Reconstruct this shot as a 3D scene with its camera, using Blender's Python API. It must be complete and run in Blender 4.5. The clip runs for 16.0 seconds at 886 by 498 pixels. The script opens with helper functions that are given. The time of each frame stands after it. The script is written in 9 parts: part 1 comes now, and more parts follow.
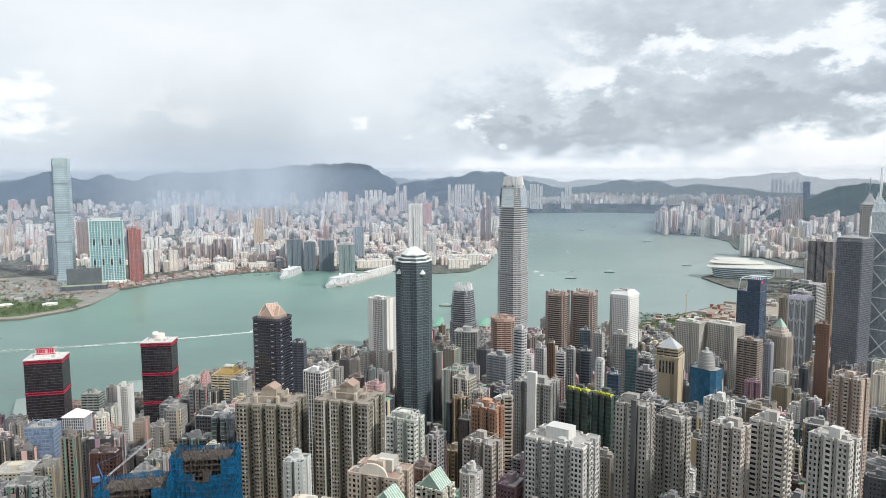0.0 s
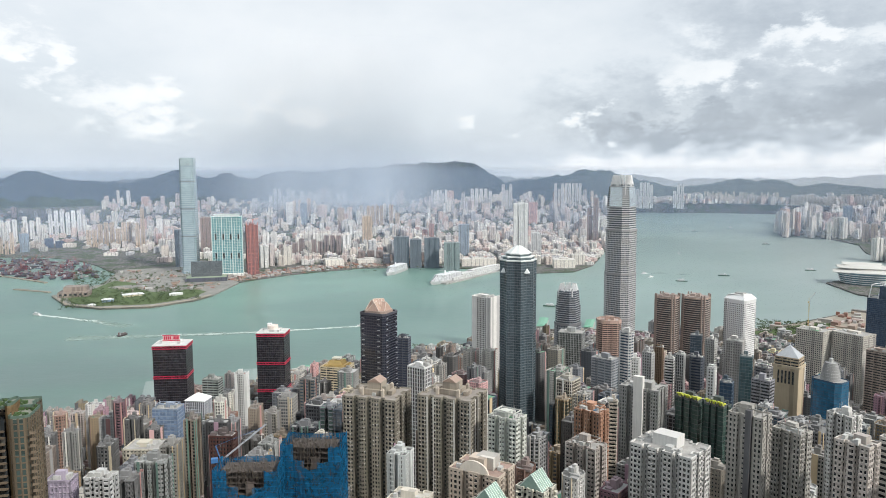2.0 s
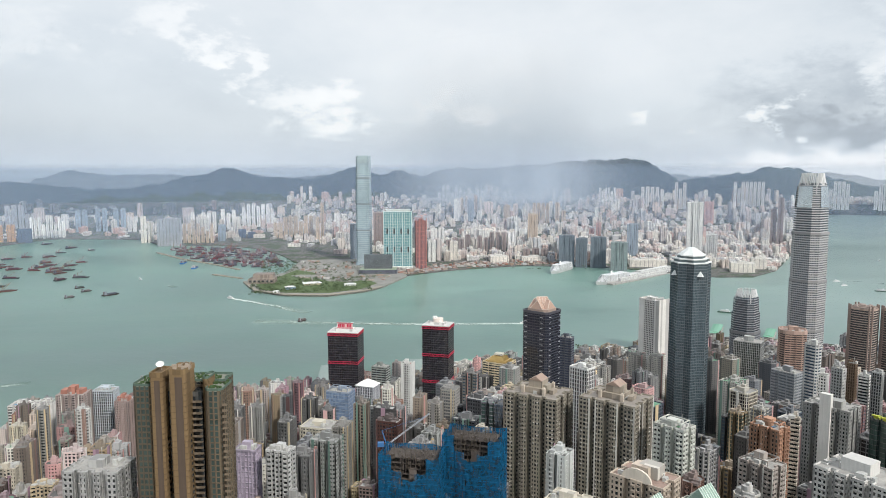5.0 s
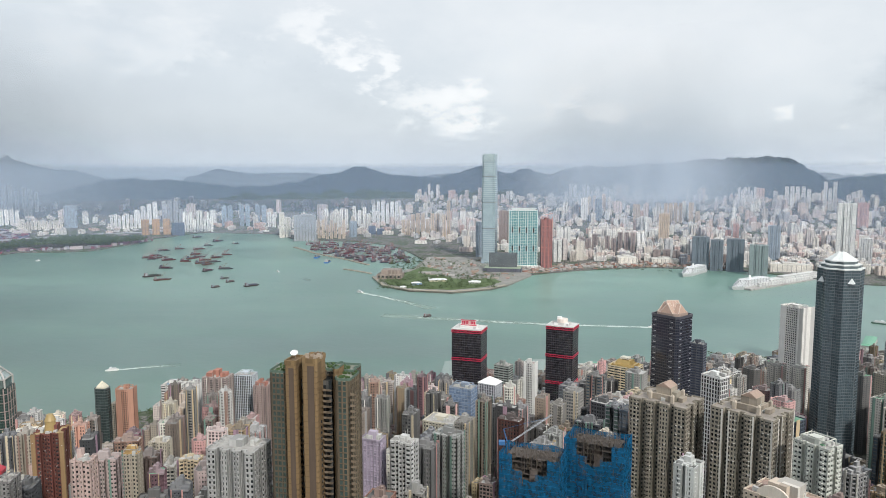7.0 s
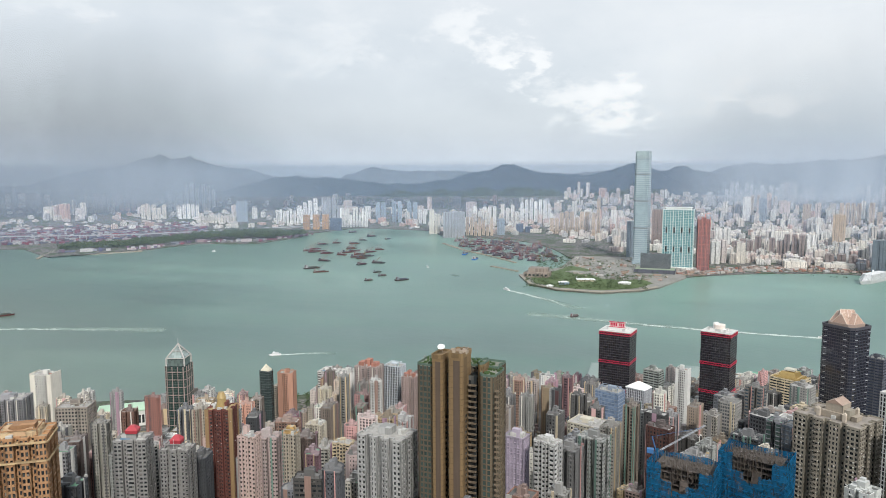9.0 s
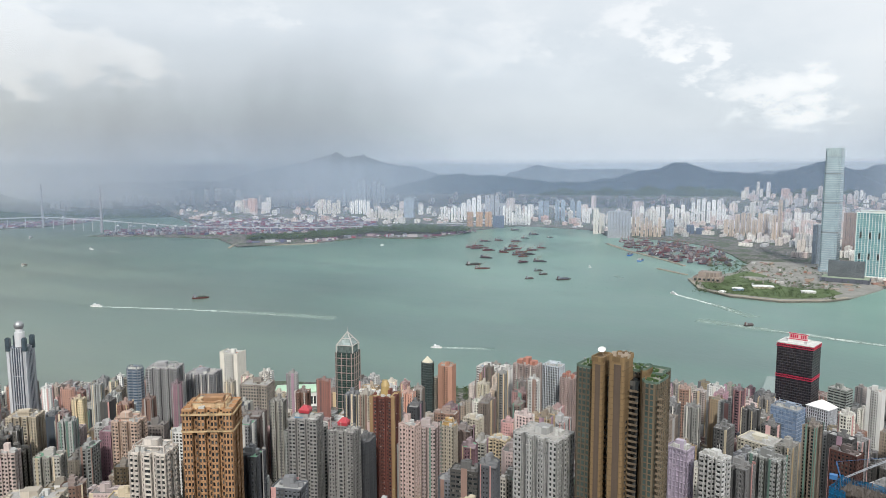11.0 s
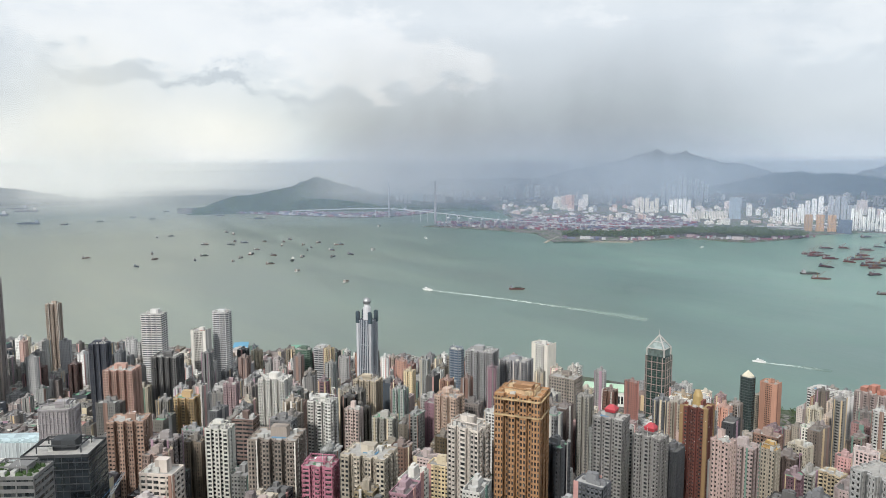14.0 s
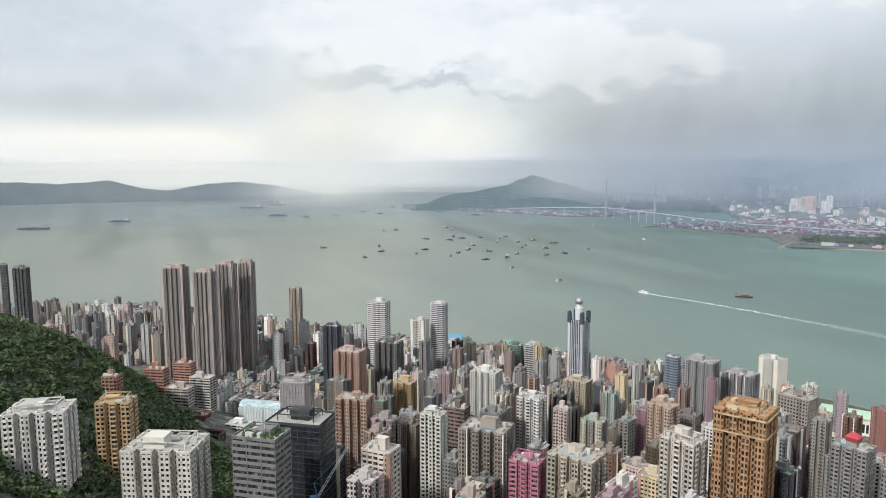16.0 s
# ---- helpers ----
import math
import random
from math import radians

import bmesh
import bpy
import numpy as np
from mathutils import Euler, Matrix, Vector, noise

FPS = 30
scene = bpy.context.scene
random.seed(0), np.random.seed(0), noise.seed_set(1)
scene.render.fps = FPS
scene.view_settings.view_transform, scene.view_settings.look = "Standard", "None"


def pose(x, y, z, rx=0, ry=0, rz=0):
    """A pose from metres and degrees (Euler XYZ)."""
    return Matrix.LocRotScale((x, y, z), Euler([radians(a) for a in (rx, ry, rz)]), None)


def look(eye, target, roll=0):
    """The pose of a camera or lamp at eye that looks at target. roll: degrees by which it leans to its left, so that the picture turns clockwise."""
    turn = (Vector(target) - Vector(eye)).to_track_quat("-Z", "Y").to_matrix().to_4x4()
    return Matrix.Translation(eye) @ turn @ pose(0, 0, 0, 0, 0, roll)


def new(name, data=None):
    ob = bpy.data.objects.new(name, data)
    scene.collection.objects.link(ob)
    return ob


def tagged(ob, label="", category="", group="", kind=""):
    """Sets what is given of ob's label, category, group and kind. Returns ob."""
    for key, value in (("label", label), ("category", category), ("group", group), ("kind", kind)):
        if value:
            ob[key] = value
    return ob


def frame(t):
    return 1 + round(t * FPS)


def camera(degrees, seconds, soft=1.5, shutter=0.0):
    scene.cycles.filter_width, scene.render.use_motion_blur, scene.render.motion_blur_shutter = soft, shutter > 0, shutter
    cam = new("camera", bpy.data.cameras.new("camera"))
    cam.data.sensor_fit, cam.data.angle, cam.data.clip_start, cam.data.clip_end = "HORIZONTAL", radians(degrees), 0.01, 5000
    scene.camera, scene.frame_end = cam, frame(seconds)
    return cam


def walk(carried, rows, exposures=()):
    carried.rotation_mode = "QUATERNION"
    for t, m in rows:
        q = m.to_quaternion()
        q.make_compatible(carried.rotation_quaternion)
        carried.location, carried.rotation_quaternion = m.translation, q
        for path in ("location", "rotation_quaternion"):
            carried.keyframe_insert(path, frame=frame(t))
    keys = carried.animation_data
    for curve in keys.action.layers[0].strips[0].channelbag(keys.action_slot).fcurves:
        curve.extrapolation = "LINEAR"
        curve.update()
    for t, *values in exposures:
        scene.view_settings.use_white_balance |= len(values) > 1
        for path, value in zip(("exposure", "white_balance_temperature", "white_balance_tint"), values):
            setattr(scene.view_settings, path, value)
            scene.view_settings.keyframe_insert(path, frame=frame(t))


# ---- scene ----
# The harbour seen from the hillside: x to the right of the first view, y ahead, z above the sea.
cam = camera(63.62, 16.0, soft=0.9)
EYE = 407.5
WALK = (
    (0, -0.00, -5.987, 0.25),
    (0.5, 2.11, -6.003, 0.20),
    (1, 4.21, -6.029, 0.19),
    (1.5, 6.32, -6.061, 0.23),
    (2, 8.43, -6.070, 0.23),
    (2.5, 10.56, -6.129, 0.18),
    (3, 12.77, -6.129, 0.17),
    (3.5, 14.98, -6.169, 0.17),
    (4, 17.20, -6.193, 0.15),
    (6.5, 29.03, -6.314, 0.12),
    (7, 31.74, -6.339, 0.12),
    (7.5, 34.43, -6.389, 0.11),
    (8, 37.37, -6.421, 0.19),
    (10.5, 53.28, -6.569, 0.16),
    (11, 56.59, -6.591, 0.13),
    (11.5, 59.96, -6.620, 0.13),
    (12, 63.50, -6.664, 0.20),
    (12.5, 67.95, -6.690, 0.16),
    (13, 72.42, -6.707, 0.16),
    (13.5, 76.96, -6.712, 0.14),
    (14, 81.57, -6.740, 0.18),
    (14.5, 86.15, -6.759, 0.23),
    (15, 90.70, -6.775, 0.27),
    (15.5, 95.03, -6.789, 0.23),
    (16, 98.73, -6.815, 0.23),
)
walk(cam, [(t, pose(0, 0, EYE, 90 + pitch, roll, yaw)) for t, yaw, pitch, roll in WALK], exposures=((0.0, -0.02), (3.0, -0.10), (6.5, -0.15), (11.0, -0.13), (16.0, -0.10)))

# ---- sky and sun ----


class Net:
    """Short hand for node trees."""

    def __init__(self, tree):
        self.tree = tree
        tree.nodes.clear()

    def add(self, kind, **props):
        node = self.tree.nodes.new(kind)
        for key, value in props.items():
            setattr(node, key, value)
        return node

    def put(self, socket, value):
        if hasattr(value, "is_linked"):
            self.tree.links.new(value, socket)
        else:
            socket.default_value = value

    def math(self, op, a, b=0.0, c=None, clamp=False):
        node = self.add("ShaderNodeMath", operation=op, use_clamp=clamp)
        self.put(node.inputs[0], a)
        self.put(node.inputs[1], b)
        if c is not None:
            self.put(node.inputs[2], c)
        return node.outputs[0]

    def vec(self, op, a, b=(0, 0, 0)):
        node = self.add("ShaderNodeVectorMath", operation=op)
        self.put(node.inputs[0], a)
        self.put(node.inputs[1], b)
        return node.outputs["Value"] if op in ("DOT_PRODUCT", "LENGTH") else node.outputs[0]

    def xyz(self, x, y, z):
        node = self.add("ShaderNodeCombineXYZ")
        for socket, value in zip(node.inputs, (x, y, z)):
            self.put(socket, value)
        return node.outputs[0]

    def split(self, v):
        node = self.add("ShaderNodeSeparateXYZ")
        self.put(node.inputs[0], v)
        return node.outputs

    def noise(self, v, scale, detail=4.0, rough=0.5, dims="3D"):
        node = self.add("ShaderNodeTexNoise", noise_dimensions=dims)
        self.put(node.inputs["Vector"], v)
        node.inputs["Scale"].default_value = scale
        node.inputs["Detail"].default_value = detail
        node.inputs["Roughness"].default_value = rough
        return node.outputs["Fac"]

    def ramp(self, fac, *stops):
        node = self.add("ShaderNodeValToRGB")
        self.put(node.inputs[0], fac)
        el = node.color_ramp.elements
        while len(el) < len(stops):
            el.new(0.5)
        for e, (p, c) in zip(el, stops):
            e.position = p
            e.color = (c, c, c, 1) if isinstance(c, (int, float)) else (*c, 1)
        return node.outputs[0]

    def mix(self, fac, a, b, mode="MIX"):
        node = self.add("ShaderNodeMix", data_type="RGBA", blend_type=mode)
        self.put(node.inputs[0], fac)
        self.put(node.inputs[6], (*a, 1) if isinstance(a, tuple) else a)
        self.put(node.inputs[7], (*b, 1) if isinstance(b, tuple) else b)
        return node.outputs[2]

    def range(self, v, a, b, c=0.0, d=1.0):
        node = self.add("ShaderNodeMapRange", clamp=True)
        for socket, value in zip(node.inputs, (v, a, b, c, d)):
            self.put(socket, value)
        return node.outputs[0]


def cloudy_sky():
    world = bpy.data.worlds.new("overcast sky")
    scene.world = world
    world.use_nodes = True
    n = Net(world.node_tree)
    way = n.add("ShaderNodeTexCoord").outputs["Generated"]
    x, y, z = n.split(way)
    az = n.math("MULTIPLY", n.math("ARCTAN2", n.math("MULTIPLY", x, -1.0), y), 57.29578)
    el = n.math("MULTIPLY", n.math("ARCSINE", z), 57.29578)
    flat = n.xyz(n.math("MULTIPLY", az, 0.066), n.math("MULTIPLY", el, 0.12), 0.0)
    puff = n.noise(flat, 3.4, 8, 0.55)
    fine = n.noise(n.vec("ADD", flat, (7.3, 2.1, 4.0)), 9.0, 6, 0.6)
    broad = n.noise(n.vec("ADD", flat, (3.1, 9.7, 1.0)), 0.9, 4, 0.5)
    ragged = n.math("ADD", n.math("MULTIPLY_ADD", puff, 1.0, -0.5), n.math("MULTIPLY_ADD", fine, 0.34, -0.17))

    drift = n.noise(n.vec("ADD", flat, (1.7, 5.2, 8.0)), 3.0, 6, 0.6)
    waz = n.math("ADD", az, n.math("MULTIPLY_ADD", puff, 18.0, -9.0))
    wel = n.math("ADD", el, n.math("ADD", n.math("MULTIPLY_ADD", drift, 9.0, -4.5), n.math("MULTIPLY_ADD", fine, 2.4, -1.2)))

    def blob(a, sa, e, se, frayed=False):
        u = n.math("DIVIDE", n.math("SUBTRACT", waz if frayed else az, a), sa)
        v = n.math("DIVIDE", n.math("SUBTRACT", wel if frayed else el, e), se)
        return n.math("POWER", 2.71828, n.math("MULTIPLY", n.math("ADD", n.math("MULTIPLY", u, u), n.math("MULTIPLY", v, v)), -1.0))

    light = n.math("ADD", n.math("MULTIPLY_ADD", broad, 0.22, 0.61), n.math("MULTIPLY_ADD", ragged, 0.10, n.range(el, 0.0, 12.0, -0.02, 0.05)))
    for amount, *at in VEILS:
        light = n.math("MULTIPLY_ADD", blob(*at), amount, light)
    # each bank of cloud: its outline frayed by the noise, its body billowing a little
    for value, billow, soft, fray, shapes in BANKS:
        field = None
        for shape in shapes:
            field = blob(*shape, True) if field is None else n.math("MAXIMUM", field, blob(*shape, True))
        node = n.add("ShaderNodeMapRange", clamp=True, interpolation_type="SMOOTHSTEP")
        for socket, v in zip(node.inputs, (n.math("MULTIPLY_ADD", ragged, fray, field), 0.5 - soft, 0.5 + soft, 0.0, 1.0)):
            n.put(socket, v)
        cover = n.math("MULTIPLY", node.outputs[0], n.range(field, 0.06, 0.3))
        body = n.math("MULTIPLY_ADD", ragged, billow, value)
        light = n.math("ADD", n.math("MULTIPLY", light, n.math("SUBTRACT", 1.0, cover)), n.math("MULTIPLY", body, cover))
    light = n.math("MINIMUM", n.math("MAXIMUM", light, 0.25), 1.05)
    colour = n.ramp(light, (0.30, (0.29, 0.33, 0.385)), (0.52, (0.48, 0.535, 0.595)), (0.72, (0.67, 0.725, 0.775)), (1.0, (0.97, 0.98, 0.985)))
    warm = n.math("ADD", n.math("MAXIMUM", blob(98, 9, 1.4, 4.2), blob(106, 10, 0, 3)), n.math("ADD", blob(117.5, 3, 1.0, 1.4), n.math("MULTIPLY", blob(124, 12, 1.5, 3), 0.8)), clamp=True)
    colour = n.mix(n.math("MULTIPLY", warm, 0.75), colour, (1.0, 0.96, 0.83), "MULTIPLY")
    low = n.range(el, -4.0, -0.5)
    colour = n.mix(low, (0.42, 0.46, 0.49), colour)
    sky = n.add("ShaderNodeTexSky", sky_type="NISHITA", sun_disc=False, sun_elevation=radians(SUN_UP), sun_rotation=radians(-SUN_TURN))
    back = n.add("ShaderNodeBackground")
    n.put(back.inputs[0], n.mix(0.06, colour, n.mix(1.0, sky.outputs[0], (0.12, 0.12, 0.12), "MULTIPLY")))
    back.inputs[1].default_value = SKY
    n.put(n.add("ShaderNodeOutputWorld").inputs[0], back.outputs[0])
    world.cycles.sampling_method = "MANUAL"
    world.cycles.sample_map_resolution = 512


SUN_TURN, SUN_UP, SKY = -122.0, 40.0, 1.2
# broad veils: brightening or darkening, then bearing (to the left of the first view), its spread, height and its spread, all in degrees
VEILS = ((-0.06, 64, 14, 6, 6), (-0.10, 88, 5, 2, 4), (-0.17, 69, 15, 1.0, 4.6), (-0.14, 19, 15, 1.4, 2.8), (-0.10, 86, 8, 0.5, 4.0), (0.09, 17, 12, 9, 4), (0.22, 98, 6.5, 0.8, 3.6), (0.46, 119, 6.0, 1.0, 1.5), (-0.15, 120, 13, 4.6, 1.5), (0.34, 128, 7, 1.2, 1.6), (0.10, 104, 10, 1.6, 3.4), (-0.06, 48, 10, 2, 3))
# banks of cloud, each over those before: lightness, billowing, softness and fraying of the edge, then its parts as above
BANKS = (
    (0.77, 0.25, 0.40, 1.6, ((55.5, 6.5, 9.2, 2.8), (73, 2.5, 11.6, 1.2))),
    (0.85, 0.16, 0.22, 0.8, ((101, 17, 10.0, 3.6), (88, 8, 8.2, 2.9), (82.5, 5, 7.4, 2.2))),
    (0.65, 0.24, 0.42, 1.0, ((125, 11, 9.5, 4.2), (116, 6, 6.6, 1.6))),
    (0.58, 0.20, 0.45, 1.1, ((98.6, 4.4, 5.9, 0.8), (91.5, 3.4, 5.2, 0.55), (106, 5.0, 6.4, 0.8))),
    (1.00, 0.10, 0.34, 0.9, ((-14, 21, -0.6, 2.4), (-34, 13, 1.5, 3.4))),
    (0.56, 0.50, 0.34, 1.1, ((-7, 9, 4.6, 3.2), (-17, 11, 5.4, 3.6), (-29, 10, 8.4, 3.6), (-31, 7, 11, 4), (-18, 11, 11.5, 3.0))),
    (0.42, 0.26, 0.50, 0.9, ((-23.8, 9, 4.6, 1.7), (-31, 6, 5.4, 1.6), (-10, 8, 3.2, 0.9))),
    (0.86, 0.24, 0.34, 1.3, ((-11.5, 3.2, 7.4, 2.2), (-27, 7, 9.0, 1.4), (-18, 2.6, 9.4, 1.2))),
    (0.90, 0.20, 0.48, 1.7, ((37.3, 1.7, 7.6, 1.9), (32.6, 3.0, 5.3, 1.8), (29.5, 2.4, 3.7, 1.2), (41.5, 2.8, 10.6, 1.6))),
    (0.88, 0.20, 0.44, 1.6, ((5.4, 1.9, 4.3, 0.9), (-2.4, 1.7, 4.0, 0.9), (21, 4.0, 4.2, 0.8))),
)
cloudy_sky()
sun = new("sun", bpy.data.lights.new("sun", "SUN"))
sun.data.energy, sun.data.angle, sun.data.color = 3.8, radians(4), (1.0, 0.96, 0.90)
sun.matrix_world = look((0, 0, 900), (math.sin(radians(SUN_TURN)) * 100, -math.cos(radians(SUN_TURN)) * 100, 900 - 100 * math.tan(radians(SUN_UP))))

# ---- materials ----


def material(name):
    m = bpy.data.materials.new(name)
    m.use_nodes = True
    return m, Net(m.node_tree)


def finish(m, n, colour, rough=0.8, metal=0.0, bump=None, height=0.05, normal=None, spec=0.5):
    b = n.add("ShaderNodeBsdfPrincipled")
    n.put(b.inputs["Base Color"], (*colour, 1) if isinstance(colour, tuple) else colour)
    n.put(b.inputs["Roughness"], rough)
    n.put(b.inputs["Metallic"], metal)
    b.inputs["Specular IOR Level"].default_value = spec
    if bump is not None:
        k = n.add("ShaderNodeBump")
        k.inputs["Distance"].default_value = height
        n.put(k.inputs["Height"], bump)
        if normal is not None:
            n.put(k.inputs["Normal"], normal)
        n.put(b.inputs["Normal"], k.outputs[0])
    n.put(n.add("ShaderNodeOutputMaterial").inputs[0], b.outputs[0])
    return m


def own_colour(n):
    return n.add("ShaderNodeObjectInfo").outputs["Color"]


def wall_coords(n):
    """Along the wall, and up."""
    t = n.add("ShaderNodeTexCoord")
    px, py, pz = n.split(t.outputs["Object"])
    nx, ny, nz = n.split(t.outputs["Normal"])
    return n.math("SUBTRACT", n.math("MULTIPLY", py, nx), n.math("MULTIPLY", px, ny)), pz, t.outputs["Object"], nz


def cells(n, u, v, w, h):
    node = n.add("ShaderNodeTexWhiteNoise", noise_dimensions="3D")
    info = n.add("ShaderNodeObjectInfo").outputs["Random"]
    n.put(node.inputs["Vector"], n.xyz(n.math("FLOOR", n.math("DIVIDE", u, w)), n.math("FLOOR", n.math("DIVIDE", v, h)), n.math("MULTIPLY", info, 91.0)))
    return node.outputs["Value"]


def make_wall(joined=False):
    m, n = material("painted render")
    u, v, p, _ = wall_coords(n)
    stain = n.noise(p, 0.055, 5, 0.6)
    streak = n.noise(n.xyz(n.math("MULTIPLY", u, 0.9), n.math("MULTIPLY", v, 0.05), 0.0), 1.0, 4, 0.6)
    grain = n.noise(p, 1.3, 3)
    k = n.math("ADD", n.math("MULTIPLY_ADD", stain, 0.35, 0.58), n.math("MULTIPLY_ADD", streak, 0.45, 0.0))
    k = n.math("ADD", k, n.math("MULTIPLY_ADD", grain, 0.14, -0.07))
    # some bays are painted a shade darker
    bay = n.math("GREATER_THAN", cells(n, u, 0.0, 4.6, 3.0), 0.70)
    k = n.math("MULTIPLY", k, n.math("MULTIPLY_ADD", bay, -0.32, 1.0))
    paint = n.add("ShaderNodeAttribute", attribute_name="paint").outputs["Color"] if joined else own_colour(n)
    return finish(m, n, n.mix(1.0, paint, n.xyz(k, k, k), "MULTIPLY"), 0.82, bump=grain, height=0.1)


def make_glazing():
    """Flats' windows: dark panes, curtains, blinds, some with a glimmer of sky."""
    m, n = material("window glazing")
    u, v, p, _ = wall_coords(n)
    r = cells(n, u, v, 1.6, 3.0)
    c = n.ramp(r, (0.0, (0.012, 0.015, 0.018)), (0.5, (0.032, 0.038, 0.042)), (0.80, (0.065, 0.07, 0.07)), (0.95, (0.11, 0.108, 0.10)), (1.0, (0.22, 0.21, 0.19)))
    return finish(m, n, c, 0.16, spec=0.6)


def make_curtain_wall(calm=False):
    m, n = material("tinted glass curtain wall")
    u, v, p, _ = wall_coords(n)
    r = cells(n, u, v, 2.4, 3.9)
    big = n.noise(p, 0.03, 3)
    k = n.math("ADD", n.math("MULTIPLY_ADD", r, 0.06 if calm else 0.5, 0.66 if calm else 0.45), n.math("MULTIPLY_ADD", big, 0.7, 0.0))
    return finish(m, n, n.mix(1.0, own_colour(n), n.xyz(k, k, k), "MULTIPLY"), n.math("MULTIPLY_ADD", r, 0.1, 0.06), spec=0.9)


def make_roof():
    m, n = material("roof concrete")
    p = n.add("ShaderNodeTexCoord").outputs["Object"]
    a, b = n.noise(p, 0.12, 5, 0.65), n.noise(p, 0.7, 4)
    k = n.math("ADD", n.math("MULTIPLY_ADD", a, 0.9, 0.30), n.math("MULTIPLY_ADD", b, 0.5, -0.1))
    return finish(m, n, n.mix(1.0, own_colour(n), n.xyz(k, k, k), "MULTIPLY"), 0.9)


def make_far_wall(w=3.4, h=3.1, mixed=False, joined=False):
    m, n = material("far facade")
    u, v, p, nz = wall_coords(n)
    fu, fv = n.math("FRACT", n.math("DIVIDE", u, w)), n.math("FRACT", n.math("DIVIDE", v, h))
    win = n.math("MULTIPLY", n.math("GREATER_THAN", fu, 0.44), n.math("GREATER_THAN", fv, 0.46))
    gap = n.math("LESS_THAN", n.math("FRACT", n.math("DIVIDE", u, 17.0)), 0.13)
    win = n.math("MULTIPLY", n.math("MAXIMUM", win, gap), n.math("LESS_THAN", n.math("ABSOLUTE", nz), 0.5))
    r = cells(n, u, v, w, h)
    stain = n.noise(p, 0.03, 4, 0.6)
    paint = n.add("ShaderNodeAttribute", attribute_name="paint").outputs["Color"] if joined else own_colour(n)
    if mixed:
        paint = n.ramp(n.add("ShaderNodeNewGeometry").outputs["Random Per Island"], (0.0, (0.62, 0.58, 0.52)), (0.15, (0.70, 0.69, 0.66)), (0.3, (0.56, 0.50, 0.44)), (0.45, (0.48, 0.48, 0.48)), (0.55, (0.60, 0.49, 0.44)), (0.65, (0.36, 0.37, 0.40)), (0.8, (0.66, 0.63, 0.56)), (0.92, (0.50, 0.34, 0.30)), (1.0, (0.72, 0.72, 0.71)))
    k = n.math("MULTIPLY_ADD", stain, 0.6, 0.86)
    c = n.mix(n.math("MULTIPLY", win, n.math("MULTIPLY_ADD", r, 0.3, 0.45)), n.mix(1.0, paint, n.xyz(k, k, k), "MULTIPLY"), (0.05, 0.058, 0.066))
    return finish(m, n, c, 0.7)


def make_plain(name, colour, rough=0.7, metal=0.0, scale=0.4, vary=0.5, bump=0.0):
    m, n = material(name)
    p = n.add("ShaderNodeTexCoord").outputs["Object"]
    a, b = n.noise(p, scale, 5, 0.6), n.noise(p, scale * 9, 3)
    k = n.math("ADD", n.math("MULTIPLY_ADD", a, vary, 1 - vary / 2), n.math("MULTIPLY_ADD", b, vary * 0.6, -vary * 0.3))
    return finish(m, n, n.mix(1.0, colour, n.xyz(k, k, k), "MULTIPLY"), rough, metal, bump=b if bump else None, height=bump)


def make_painted(name="painted metal", rough=0.5):
    m, n = material(name)
    p = n.add("ShaderNodeTexCoord").outputs["Object"]
    a = n.noise(p, 0.5, 5, 0.65)
    k = n.math("MULTIPLY_ADD", a, 0.6, 0.7)
    return finish(m, n, n.mix(1.0, own_colour(n), n.xyz(k, k, k), "MULTIPLY"), rough)


